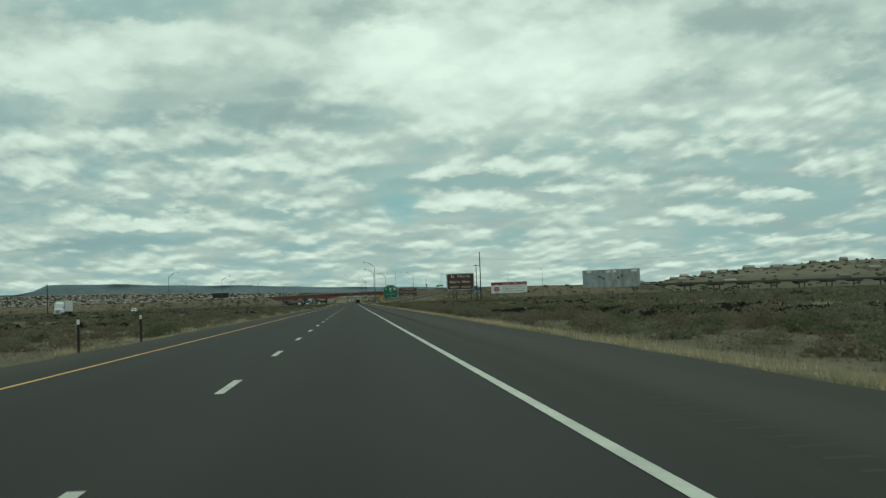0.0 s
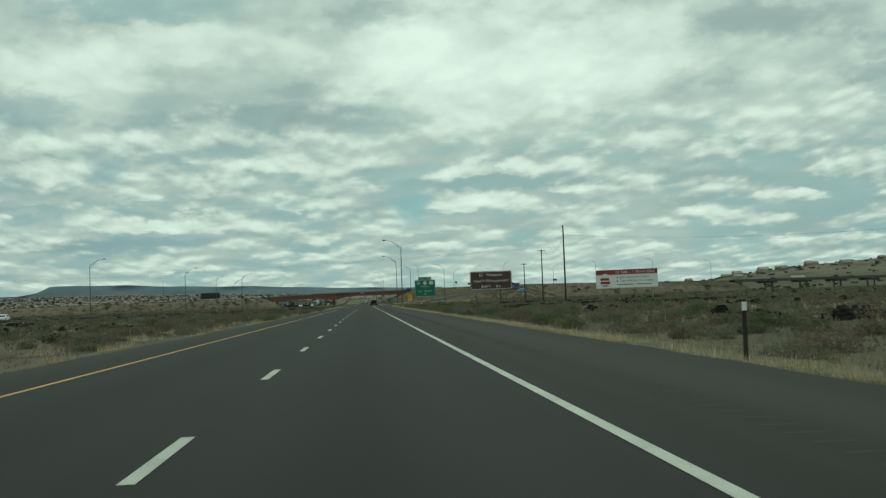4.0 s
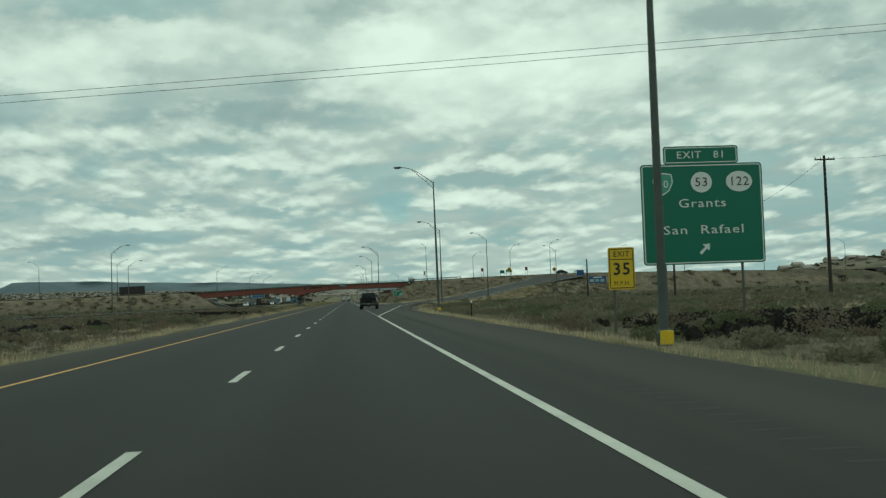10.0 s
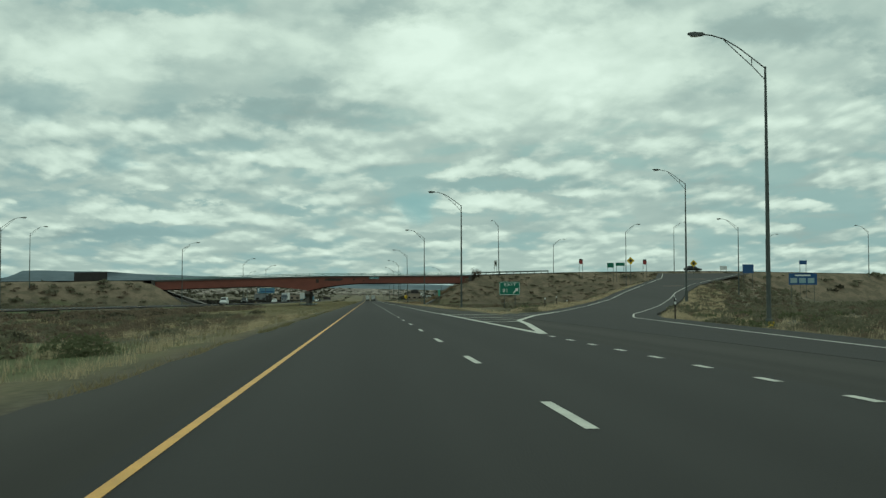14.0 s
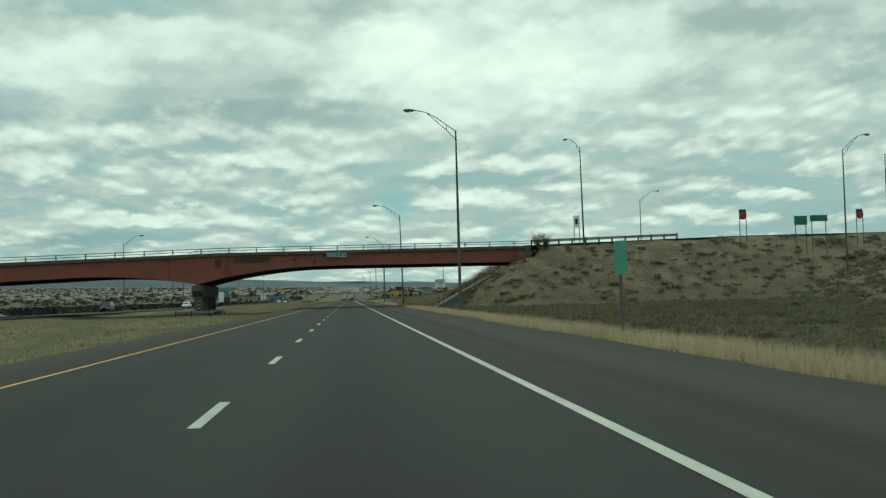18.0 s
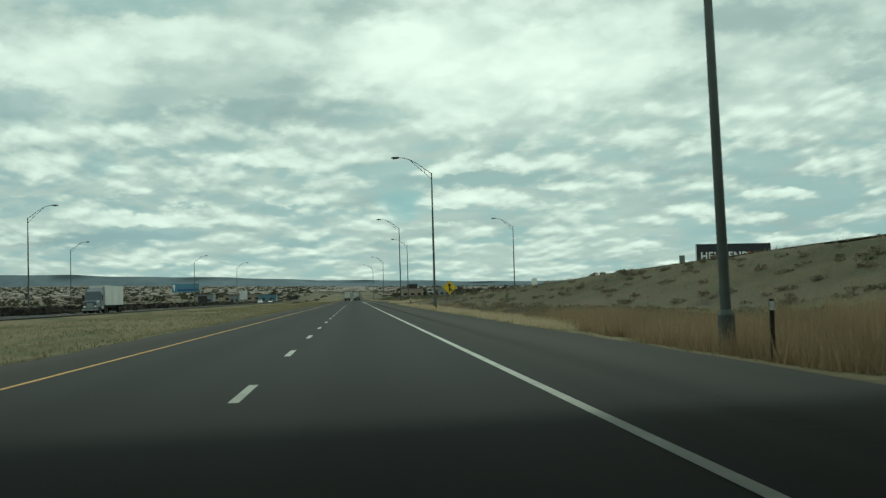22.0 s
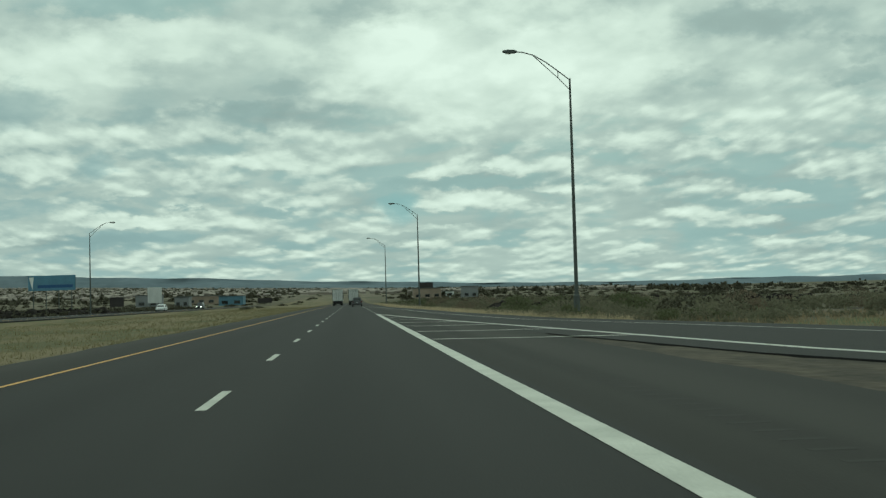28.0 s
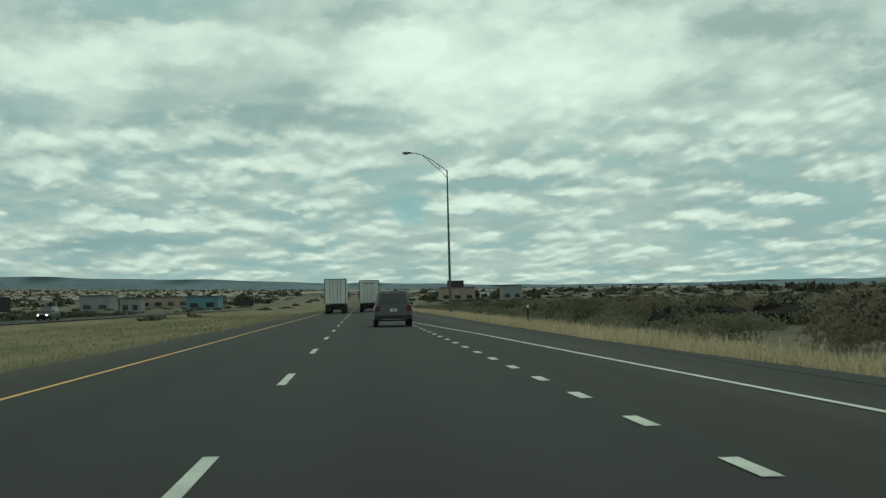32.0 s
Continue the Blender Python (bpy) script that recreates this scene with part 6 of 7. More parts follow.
def build_trailer_truck(label, x, y, turn, cab_paint, dark_band=False, group="lorries"):
    """A tractor and box trailer; the trailer's doors at y = 0, the cab at +y."""
    t = thing("semi_truck", label, "truck", (x, y, 0), turn, group)
    box = part("trailer_box", slab(-1.28, 1.28, 0, 13.2, 1.12, 4.1, 0.03), TRAILER_WHITE, t, "white box trailer")
    for s in (-1, 1):
        x0, x1 = (0.03, 1.17) if s > 0 else (-1.17, -0.03)
        d = part("rear_door", slab(x0, x1, -0.035, -0.005, 1.22, 3.98, 0.008), TRAILER_WHITE, box)
        for bx in (0.25, 0.62):
            part("lock_rod", tube([(s * bx, -0.06, 1.25), (s * bx, -0.06, 3.95)], 0.02, 6), GALV, d)
        for z in (1.6, 2.6, 3.6):
            part("hinge", slab(min(s * 1.12, s * 1.24), max(s * 1.12, s * 1.24), -0.05, -0.03, z, z + 0.08), GALV, d)
        part("corner_post", slab(min(s * 1.18, s * 1.285), max(s * 1.18, s * 1.285), -0.04, 0.02, 1.12, 4.1), GALV, box)
        part("tail_lamp", slab(min(s * 0.85, s * 1.1), max(s * 0.85, s * 1.1), -0.05, 0.0, 0.98, 1.08), TAIL_RED, t)
        part("mud_flap", slab(min(s * 0.55, s * 1.2), max(s * 0.55, s * 1.2), 0.55, 0.57, 0.25, 1.0), BLACK_PLASTIC, t)
        for yy in (1.3, 2.6, 11.6, 12.9, 16.6):
            add_wheel(t, s * 0.98, yy, 0.5, 0.5, GALV, s)
    for z, w in ((4.03, 1.2), (1.16, 1.2)):
        part("door_header", slab(-w, w, -0.045, 0.0, z - 0.04, z + 0.05), GALV, box)
    part("underride_bar", join(slab(-1.1, 1.1, -0.02, 0.08, 0.48, 0.58), slab(-0.6, -0.52, 0, 0.08, 0.5, 1.1), slab(0.52, 0.6, 0, 0.08, 0.5, 1.1)), TRAILER_FRAME, t)
    part("chassis", slab(-0.5, 0.5, 0.3, 16.5, 0.75, 1.1), TRAILER_FRAME, t)
    part("landing_gear", join(slab(-0.8, -0.68, 9.6, 9.75, 0.2, 1.1), slab(0.68, 0.8, 9.6, 9.75, 0.2, 1.1)), TRAILER_FRAME, t)
    cab = loft([(13.7, [(1.0, 0.7), (1.2, 0.9), (1.2, 3.3), (1.0, 3.7)]), (15.4, [(1.0, 0.7), (1.22, 0.9), (1.2, 2.9), (1.0, 3.2)]), (16.0, [(1.0, 0.7), (1.2, 0.9), (1.1, 1.9), (0.9, 2.0)]), (17.6, [(0.9, 0.55), (1.05, 0.7), (0.95, 1.5), (0.7, 1.7)])])
    cab = part("cab", cab, cab_paint, t, "tractor cab")
    part("windscreen", ([(-0.95, 15.72, 2.35), (0.95, 15.72, 2.35), (0.9, 15.48, 2.95), (-0.9, 15.48, 2.95), (-0.95, 15.6, 2.35), (0.95, 15.6, 2.35), (0.9, 15.36, 2.95), (-0.9, 15.36, 2.95)], [(0, 1, 2, 3), (7, 6, 5, 4), (0, 4, 5, 1), (1, 5, 6, 2), (2, 6, 7, 3), (3, 7, 4, 0)]), DARK_GLASS, cab)
    part("grille", slab(-0.5, 0.5, 17.58, 17.66, 0.75, 1.5, 0.02), CHROME, cab)
    part("front_bumper", slab(-1.15, 1.15, 17.4, 17.75, 0.35, 0.68, 0.04), CHROME, t)
    for s in (-1, 1):
        part("headlamp", slab(min(s * 0.62, s * 0.95), max(s * 0.62, s * 0.95), 17.55, 17.66, 0.85, 1.1, 0.02), SIGN_WHITE, cab)
        part("mirror", slab(min(s * 1.3, s * 1.45), max(s * 1.3, s * 1.45), 15.6, 15.7, 1.9, 2.7, 0.02), BLACK_PLASTIC, cab)
        part("exhaust_stack", tube([(s * 1.1, 13.6, 0.9), (s * 1.1, 13.6, 4.0)], 0.08, 8), CHROME, cab)
        part("fuel_tank", tube([(s * 0.95, 14.1, 0.75), (s * 0.95, 15.6, 0.75)], 0.3, 10), CHROME, cab)
    if dark_band:
        part("header_band", slab(-0.7, 0.7, -0.042, -0.036, 3.62, 3.72), SIGN_BLACK, box)
    return t


def build_car(name, label, category, x, y, z, turn, paint, height=1.5, length=4.5, van=False, lamps=False, width=0.9, group=""):
    """A car or van, tail towards -y."""
    c = thing(name, label, category, (x, y, z), turn, group)
    L, w, belt = length, width, height * 0.60
    body = loft([(0.0, [(w * 0.82, 0.40), (w * 0.95, 0.46), (w * 0.97, belt * 0.8), (w * 0.90, belt)]), (0.12, [(w * 0.85, 0.30), (w, 0.36), (w, belt * 0.8), (w * 0.93, belt + 0.02)]), (L * 0.5, [(w * 0.87, 0.24), (w, 0.32), (w * 1.01, belt * 0.8), (w * 0.94, belt)]),
                 (L * 0.78, [(w * 0.87, 0.26), (w, 0.34), (w * 0.98, belt * 0.75), (w * 0.88, belt * 0.95)]), (L * 0.95, [(w * 0.78, 0.3), (w * 0.92, 0.38), (w * 0.88, belt * 0.68), (w * 0.75, belt * 0.8)]), (L, [(w * 0.6, 0.36), (w * 0.75, 0.42), (w * 0.72, belt * 0.62), (w * 0.6, belt * 0.72)])])
    part("body", body, paint, c, smooth=False)
    y0 = 0.10 if van else L * 0.13
    rise = 0.22 if van else 0.55
    top = loft([(y0, [(w * 0.90, belt), (w * 0.90, belt + 0.03), (w * 0.86, belt + 0.06), (w * 0.78, belt + 0.08)]), (y0 + rise, [(w * 0.91, belt), (w * 0.90, belt + 0.06), (w * 0.76, height - 0.07), (w * 0.66, height)]),
                (L * 0.52, [(w * 0.91, belt), (w * 0.90, belt + 0.06), (w * 0.76, height - 0.06), (w * 0.66, height)]), (L * 0.74, [(w * 0.88, belt * 0.96), (w * 0.87, belt), (w * 0.84, belt + 0.03), (w * 0.78, belt + 0.04)])])
    roof = part("roof", top, paint, c)
    yb, yt = y0 - 0.008, y0 + rise - 0.05
    zb, zt = belt + 0.1, height - 0.12
    t0, t1 = (zb - belt - 0.08) / (height - belt - 0.08), (zt - belt - 0.08) / (height - belt - 0.08)
    ya, yc = y0 + rise * t0 - 0.02, y0 + rise * t1 - 0.02
    g = [(-w * 0.74, ya, zb), (w * 0.74, ya, zb), (w * 0.64, yc, zt), (-w * 0.64, yc, zt)]
    g += [(a, b + 0.03, d) for a, b, d in g]
    part("rear_window", (g, [(0, 1, 2, 3), (7, 6, 5, 4), (0, 4, 5, 1), (1, 5, 6, 2), (2, 6, 7, 3), (3, 7, 4, 0)]), DARK_GLASS, roof)
    for s in (-1, 1):
        for a, b in ((y0 + rise + 0.02, L * 0.36), (L * 0.38, L * 0.56)):
            v = [(s * w * 0.905, a, belt + 0.08), (s * w * 0.905, b, belt + 0.08), (s * w * 0.79, b - 0.05, height - 0.13), (s * w * 0.79, a + 0.03, height - 0.13)]
            v += [(p - s * 0.03, q, r) for p, q, r in v]
            part("side_window", (v, [(0, 1, 2, 3), (7, 6, 5, 4), (0, 4, 5, 1), (1, 5, 6, 2), (2, 6, 7, 3), (3, 7, 4, 0)]), DARK_GLASS, roof)
        part("tail_lamp", slab(min(s * w * 0.70, s * w * 0.93), max(s * w * 0.70, s * w * 0.93), -0.03, 0.1, belt * 0.72, belt * 1.0, 0.02), TAIL_RED, c)
        part("headlamp", slab(min(s * w * 0.45, s * w * 0.72), max(s * w * 0.45, s * w * 0.72), L - 0.16, L + 0.012, belt * 0.56, belt * 0.74, 0.02), HEADLAMP if lamps else SIGN_WHITE, c)
        part("door_mirror", slab(min(s * w * 0.98, s * w * 1.16), max(s * w * 0.98, s * w * 1.16), L * 0.64, L * 0.67, belt, belt + 0.14, 0.02), BLACK_PLASTIC, c)
        for yy in (L * 0.2, L * 0.8):
            add_wheel(c, s * w * 0.88, yy, 0.33, 0.22, side=s)
    v = [(-w * 0.74, L * 0.735, belt + 0.06), (w * 0.74, L * 0.735, belt + 0.06), (w * 0.64, L * 0.55, height - 0.08), (-w * 0.64, L * 0.55, height - 0.08)]
    v += [(a, b - 0.03, d) for a, b, d in v]
    part("windscreen", (v, [(0, 1, 2, 3), (7, 6, 5, 4), (0, 4, 5, 1), (1, 5, 6, 2), (2, 6, 7, 3), (3, 7, 4, 0)]), DARK_GLASS, roof)
    part("rear_bumper", slab(-w * 0.96, w * 0.96, -0.09, 0.1, 0.34, 0.56, 0.03), BLACK_PLASTIC, c)
    part("bumper_strip", slab(-w * 0.62, w * 0.62, -0.10, -0.088, 0.34, 0.37), CHROME, c)
    pl = part("number_plate", slab(-0.16, 0.16, -0.012, 0.0, belt * 0.72, belt * 0.72 + 0.13), SIGN_WHITE, c)
    part("plate_bar", slab(-0.11, 0.11, -0.016, -0.013, belt * 0.72 + 0.04, belt * 0.72 + 0.09), SIGN_BLUE, pl)
    return c


build_pickup()
build_trailer_truck("white box trailer truck in the fast lane", -1.75, 1354, 0, BLUE_GREY_PAINT)
build_trailer_truck("white box trailer truck in the slow lane", 2.3, 1366, 0, WHITE_PAINT, True)
build_car("minivan", "dusty grey minivan on the motorway", "car", 2.75, 1275.5, 0, 0, GREY_PAINT, 1.72, 4.4, van=True, width=0.93)
build_trailer_truck("white trailer pulled by a dark blue-grey cab on the opposite road", -37.2, 1023, 180, BLUE_GREY_PAINT)
build_trailer_truck("white trailer truck with a white cab on the opposite road", lerp(OPP, 305) + 2, 312, 185, WHITE_PAINT)
build_car("white_suv", "white sport utility on the opposite road", "car", -36.5, 802, 0, 180, WHITE_PAINT, 1.75, 4.6, van=True)
build_car("white_saloon", "white saloon car on the opposite road", "car", -37, 1305, 0, 180, WHITE_PAINT)
build_car("dark_pickup", "dark car with lit headlamps on the opposite road", "car", -37.2, 1366, 0, 180, BLACK_PAINT, 1.75, 5.0, van=True, lamps=True)
build_car("dark_suv", "dark sport utility on the opposite road", "car", -40.5, 884, 0, 180, BLACK_PAINT, 1.8, 4.8, van=True)
build_car("white_saloon", "white saloon car on the opposite road", "car", -37.0, 955, 0, 180, WHITE_PAINT)
build_car("white_hatchback", "small white car on the opposite road", "car", lerp(OPP, 374) + 2, 376, 0, 183, WHITE_PAINT)
build_car("dark_pickup", "dark car on the crossing road at the ramp's head", "car", 92, CROSS_Y0 + CROSS_K * 92 + 4, float(interp(CROSS_Z, 92)) + 0.01, -80, BLACK_PAINT, 1.7, 5.2)

# ---------------------------------------------------------------- distance: town, shops and mesas


def build_far():
    rng = np.random.default_rng(5)
    # mesas along the horizon
    xs = np.linspace(-3100, 3100, 240)
    prof = [(-3100, 62), (-1330, 72), (-1255, 86), (-1205, 107), (-900, 99), (-500, 82), (-300, 73), (100, 56), (700, 39), (1500, 40), (3100, 46)]
    tops = interp(prof, xs) + 1.5 * np.sin(xs / 90) + 1.0 * np.sin(xs / 37 + 1)
    verts, rows = [], [(4420, 0.42), (4500, 0.62), (4560, 0.86), (4572, 1.0), (4880, 0.99)]
    for k, (y, f) in enumerate(rows):
        for x, t in zip(xs, tops):
            base = 36 + 10 * np.clip(-x / 1500, -0.5, 1)
            wob = (12 * math.sin(x / 70 + k) + 8 * math.sin(x / 31)) * (k < 3)
            verts.append((x, y + wob, base * 0.6 + (t - base * 0.6) * f if k else -10))
    n = len(xs)
    faces = [(k * n + i, k * n + i + 1, (k + 1) * n + i + 1, (k + 1) * n + i) for k in range(len(rows) - 1) for i in range(n - 1)]
    solo("mesa", (verts, faces), HAZY_ROCK, "long flat-topped mesa on the horizon, coloured haze blue-grey", "mesa", "structure", smooth=True)
    # a nearer dark rise in front of it
    xs2 = np.linspace(-900, 500, 90)
    t2 = 50 + 16 * np.exp(-((xs2 + 360) / 190) ** 2) - 30 * np.clip(np.abs(xs2 + 250) / 700, 0, 1) ** 2
    verts = [(x, 4180, -5) for x in xs2] + [(x, 4260 + 10 * math.sin(x / 40), t * 0.75) for x, t in zip(xs2, t2)] + [(x, 4330, t) for x, t in zip(xs2, t2)] + [(x, 4410, t * 0.9) for x, t in zip(xs2, t2)]
    n = len(xs2)
    solo("far_hill", (verts, [(k * n + i, k * n + i + 1, (k + 1) * n + i + 1, (k + 1) * n + i) for k in range(3) for i in range(n - 1)]), HAZY_ROCK, "low rounded scrub-covered hill below the mesa, in the same haze colour", "hill", "structure", smooth=True)
    # the town: many small pale houses and dark trees on the rising plain
    def many(count, area, size, name, material, label, category, tall):
        v, f = [], []
        for _ in range(count):
            x, y = area(rng)
            w, d, h = rng.uniform(*size), rng.uniform(*size), rng.uniform(*tall)
            z = ground_at(x, y) - 1.0
            m = len(v)
            v += [(x + a, y + b, c) for c in (z, z + h + 1) for a, b in ((0, 0), (w, 0), (w, d), (0, d))]
            v += [(x, y + d / 2, z + h + 1 + 0.22 * d), (x + w, y + d / 2, z + h + 1 + 0.22 * d)]
            f += [tuple(m + i for i in q) for q in ((0, 1, 5, 4), (1, 2, 6, 5), (2, 3, 7, 6), (3, 0, 4, 7), (4, 5, 9, 8), (6, 7, 8, 9), (5, 6, 9), (7, 4, 8))]
        solo(name, (v, f), material, label, category, "stuff")

    def left_area(r):
        y = 2050 + 2200 * r.random() ** 0.9
        return -y * r.uniform(-0.10, 0.42) + 60, y

    many(4200, left_area, (3, 7), "town_houses", HOUSES, "scattered pale houses of a distant town", "houses", (1.3, 2.3))

    def right_area(r):
        return r.uniform(330, 1000), r.uniform(1120, 1500)

    many(50, right_area, (6, 14), "hillside_houses", HOUSES, "pale houses scattered over a hillside", "houses", (2.4, 3.8))
    # larger sheds and shops near the road
    def shop(name, label, x0, x1, y, d, h, wall, z=None):
        z = ground_at((x0 + x1) / 2, y) - 0.5 if z is None else z
        sname = thing(name, label, "building", (x0, y, z))
        w = x1 - x0
        part("building_shell", slab(0, w, 0, d, 0, h + 0.5), wall, sname)
        part("roof", slab(-0.4, w + 0.4, -0.4, d + 0.4, h + 0.51, h + 0.85, 0.05), GALV_DARK, sname)
        k = max(2, int(w / 6))
        for i in range(k):
            a = w * (i + 0.25) / k
            part("window", slab(a, a + w / k * 0.5, -0.06, -0.005, 1.4, min(h - 0.3, 3.2)), DARK_GLASS, sname)

    shop("shop", "grey flat-roofed shop beyond the opposite road", -86, -79, 1640, 10, 5, STORE_GREY)
    shop("shop", "long store with a blue front beyond the opposite road", -70, -57, 1690, 16, 5, STORE_BLUE)
    shop("shop", "grey metal shed beside the store", -120, -107, 1720, 16, 6.5, STORE_GREY)
    shop("shop", "low tan building beyond the median", -106, -76, 1780, 14, 5, DESERT_STORE)
    shop("motel", "tan two-storey motel on the far side of the scrub", 42, 60, 1800, 12, 6.5, DESERT_STORE)
    shop("shop", "low white-fronted shop ahead", 62, 72, 1840, 10, 4, TRAILER_WHITE)
    shop("shop", "dark flat-roofed shop ahead", 73, 83, 1790, 12, 7, STORE_GREY)


build_far()

# ---------------------------------------------------------------- scrub, grass and lava


def tri_mesh(name, tris, material, smooth=False):
    """A mesh from an array of triangles (n, 3, 3)."""
    tris = np.asarray(tris, np.float32).reshape(-1, 3)
    me = bpy.data.meshes.new(name)
    n = len(tris)
    me.vertices.add(n)
    me.vertices.foreach_set("co", tris.ravel())
    me.loops.add(n)
    me.loops.foreach_set("vertex_index", np.arange(n, dtype=np.int32))
    me.polygons.add(n // 3)
    me.polygons.foreach_set("loop_start", np.arange(0, n, 3, dtype=np.int32))
    me.update(calc_edges=True)
    me.materials.append(material)
    return me


def shrub_tris(rng, centres, radii, heights, leaves, leaf):
    """Crowns of small leaf sprays: for each centre, leaves scattered over several lobes of a ragged dome."""
    n = len(centres)
    lobes = rng.normal(0, 0.42, (n, 7, 2))
    lift = rng.uniform(0.25, 0.95, (n, 7))
    pick = rng.integers(0, 7, (n, leaves))
    rows = np.arange(n)[:, None]
    way = rng.normal(size=(n, leaves, 3))
    way /= np.linalg.norm(way, axis=-1, keepdims=True)
    r = rng.uniform(0.45, 1.0, (n, leaves, 1)) ** 0.5 * 0.55
    p = way * r
    p[..., :2] += lobes[rows, pick]
    top = lift[rows, pick] * np.clip(1.15 - np.hypot(lobes[rows, pick][..., 0], lobes[rows, pick][..., 1]) * 0.6, 0.3, 1)
    p[..., 2] = np.abs(p[..., 2] * 0.75 + top * 0.55)
    p = np.concatenate([p[..., :2] * radii[:, None, None], p[..., 2:] * heights[:, None, None]], -1) + centres[:, None]
    a, b = rng.normal(size=(2, n, leaves, 3))
    a /= np.linalg.norm(a, axis=-1, keepdims=True)
    b = np.cross(a, b)
    b /= np.linalg.norm(b, axis=-1, keepdims=True) + 1e-9
    size = leaf * rng.uniform(0.6, 1.4, (n, leaves, 1)) * radii[:, None, None]
    return np.stack([p + a * size, p - a * size * 0.5 + b * size * 0.7, p - a * size * 0.5 - b * size * 0.7], -2).reshape(-1, 3, 3)


def blades(rng, base, height, lean, width, per):
    """Tufts: per blades at every base point."""
    n = len(base)
    foot = base[:, None] + np.concatenate([rng.normal(0, 0.11, (n, per, 2)), np.zeros((n, per, 1))], -1)
    a = rng.uniform(0, 2 * np.pi, (n, per))
    h = height[:, None] * rng.uniform(0.55, 1.2, (n, per))
    tip = foot + np.stack([np.cos(a) * h * lean, np.sin(a) * h * lean, h], -1)
    side = np.stack([-np.sin(a), np.cos(a), np.zeros_like(a)], -1) * width
    foot[..., 2] -= 0.05
    return np.stack([foot - side, foot + side, tip], -2).reshape(-1, 3, 3)


def scatter(rng, count, x0, x1, y0, y1, keep=None):
    x, y = rng.uniform(x0, x1, count), rng.uniform(y0, y1, count)
    if keep is not None:
        ok = keep(x, y)
        x, y = x[ok], y[ok]
    return np.stack([x, y, land(x, y)], -1)


def clear_of_roads(x, y):
    """True where neither a road, a ramp nor the overpass lies."""
    right = np.where((y > 440) & (y < 612), np.maximum(MAIN_R, interp(EXIT_RIGHT, y) + 1.9), MAIN_R)
    right = np.where((y > 1080) & (y < 1300), np.maximum(MAIN_R, interp(ON_RIGHT, y) + 2.2), right)
    ok = (x > right + 0.9) | (x < MAIN_L - 0.9)
    ok &= np.abs(x - interp(OPP, y)) > 7.5
    ok &= ~((y > 600) & (y < 832) & (x > interp(EXIT_LEFT, y) - 2.2) & (x < interp(EXIT_RIGHT, y) + 2.6))
    ok &= ~((y > 868) & (y < 1095) & (x > interp(ON_LEFT, y) - 2.2) & (x < interp(ON_RIGHT, y) + 2.8))
    edge = CROSS_Y0 + CROSS_K * x
    ok &= ~((y > edge - 1.5) & (y < edge + CROSS_W + 1.5))
    return ok


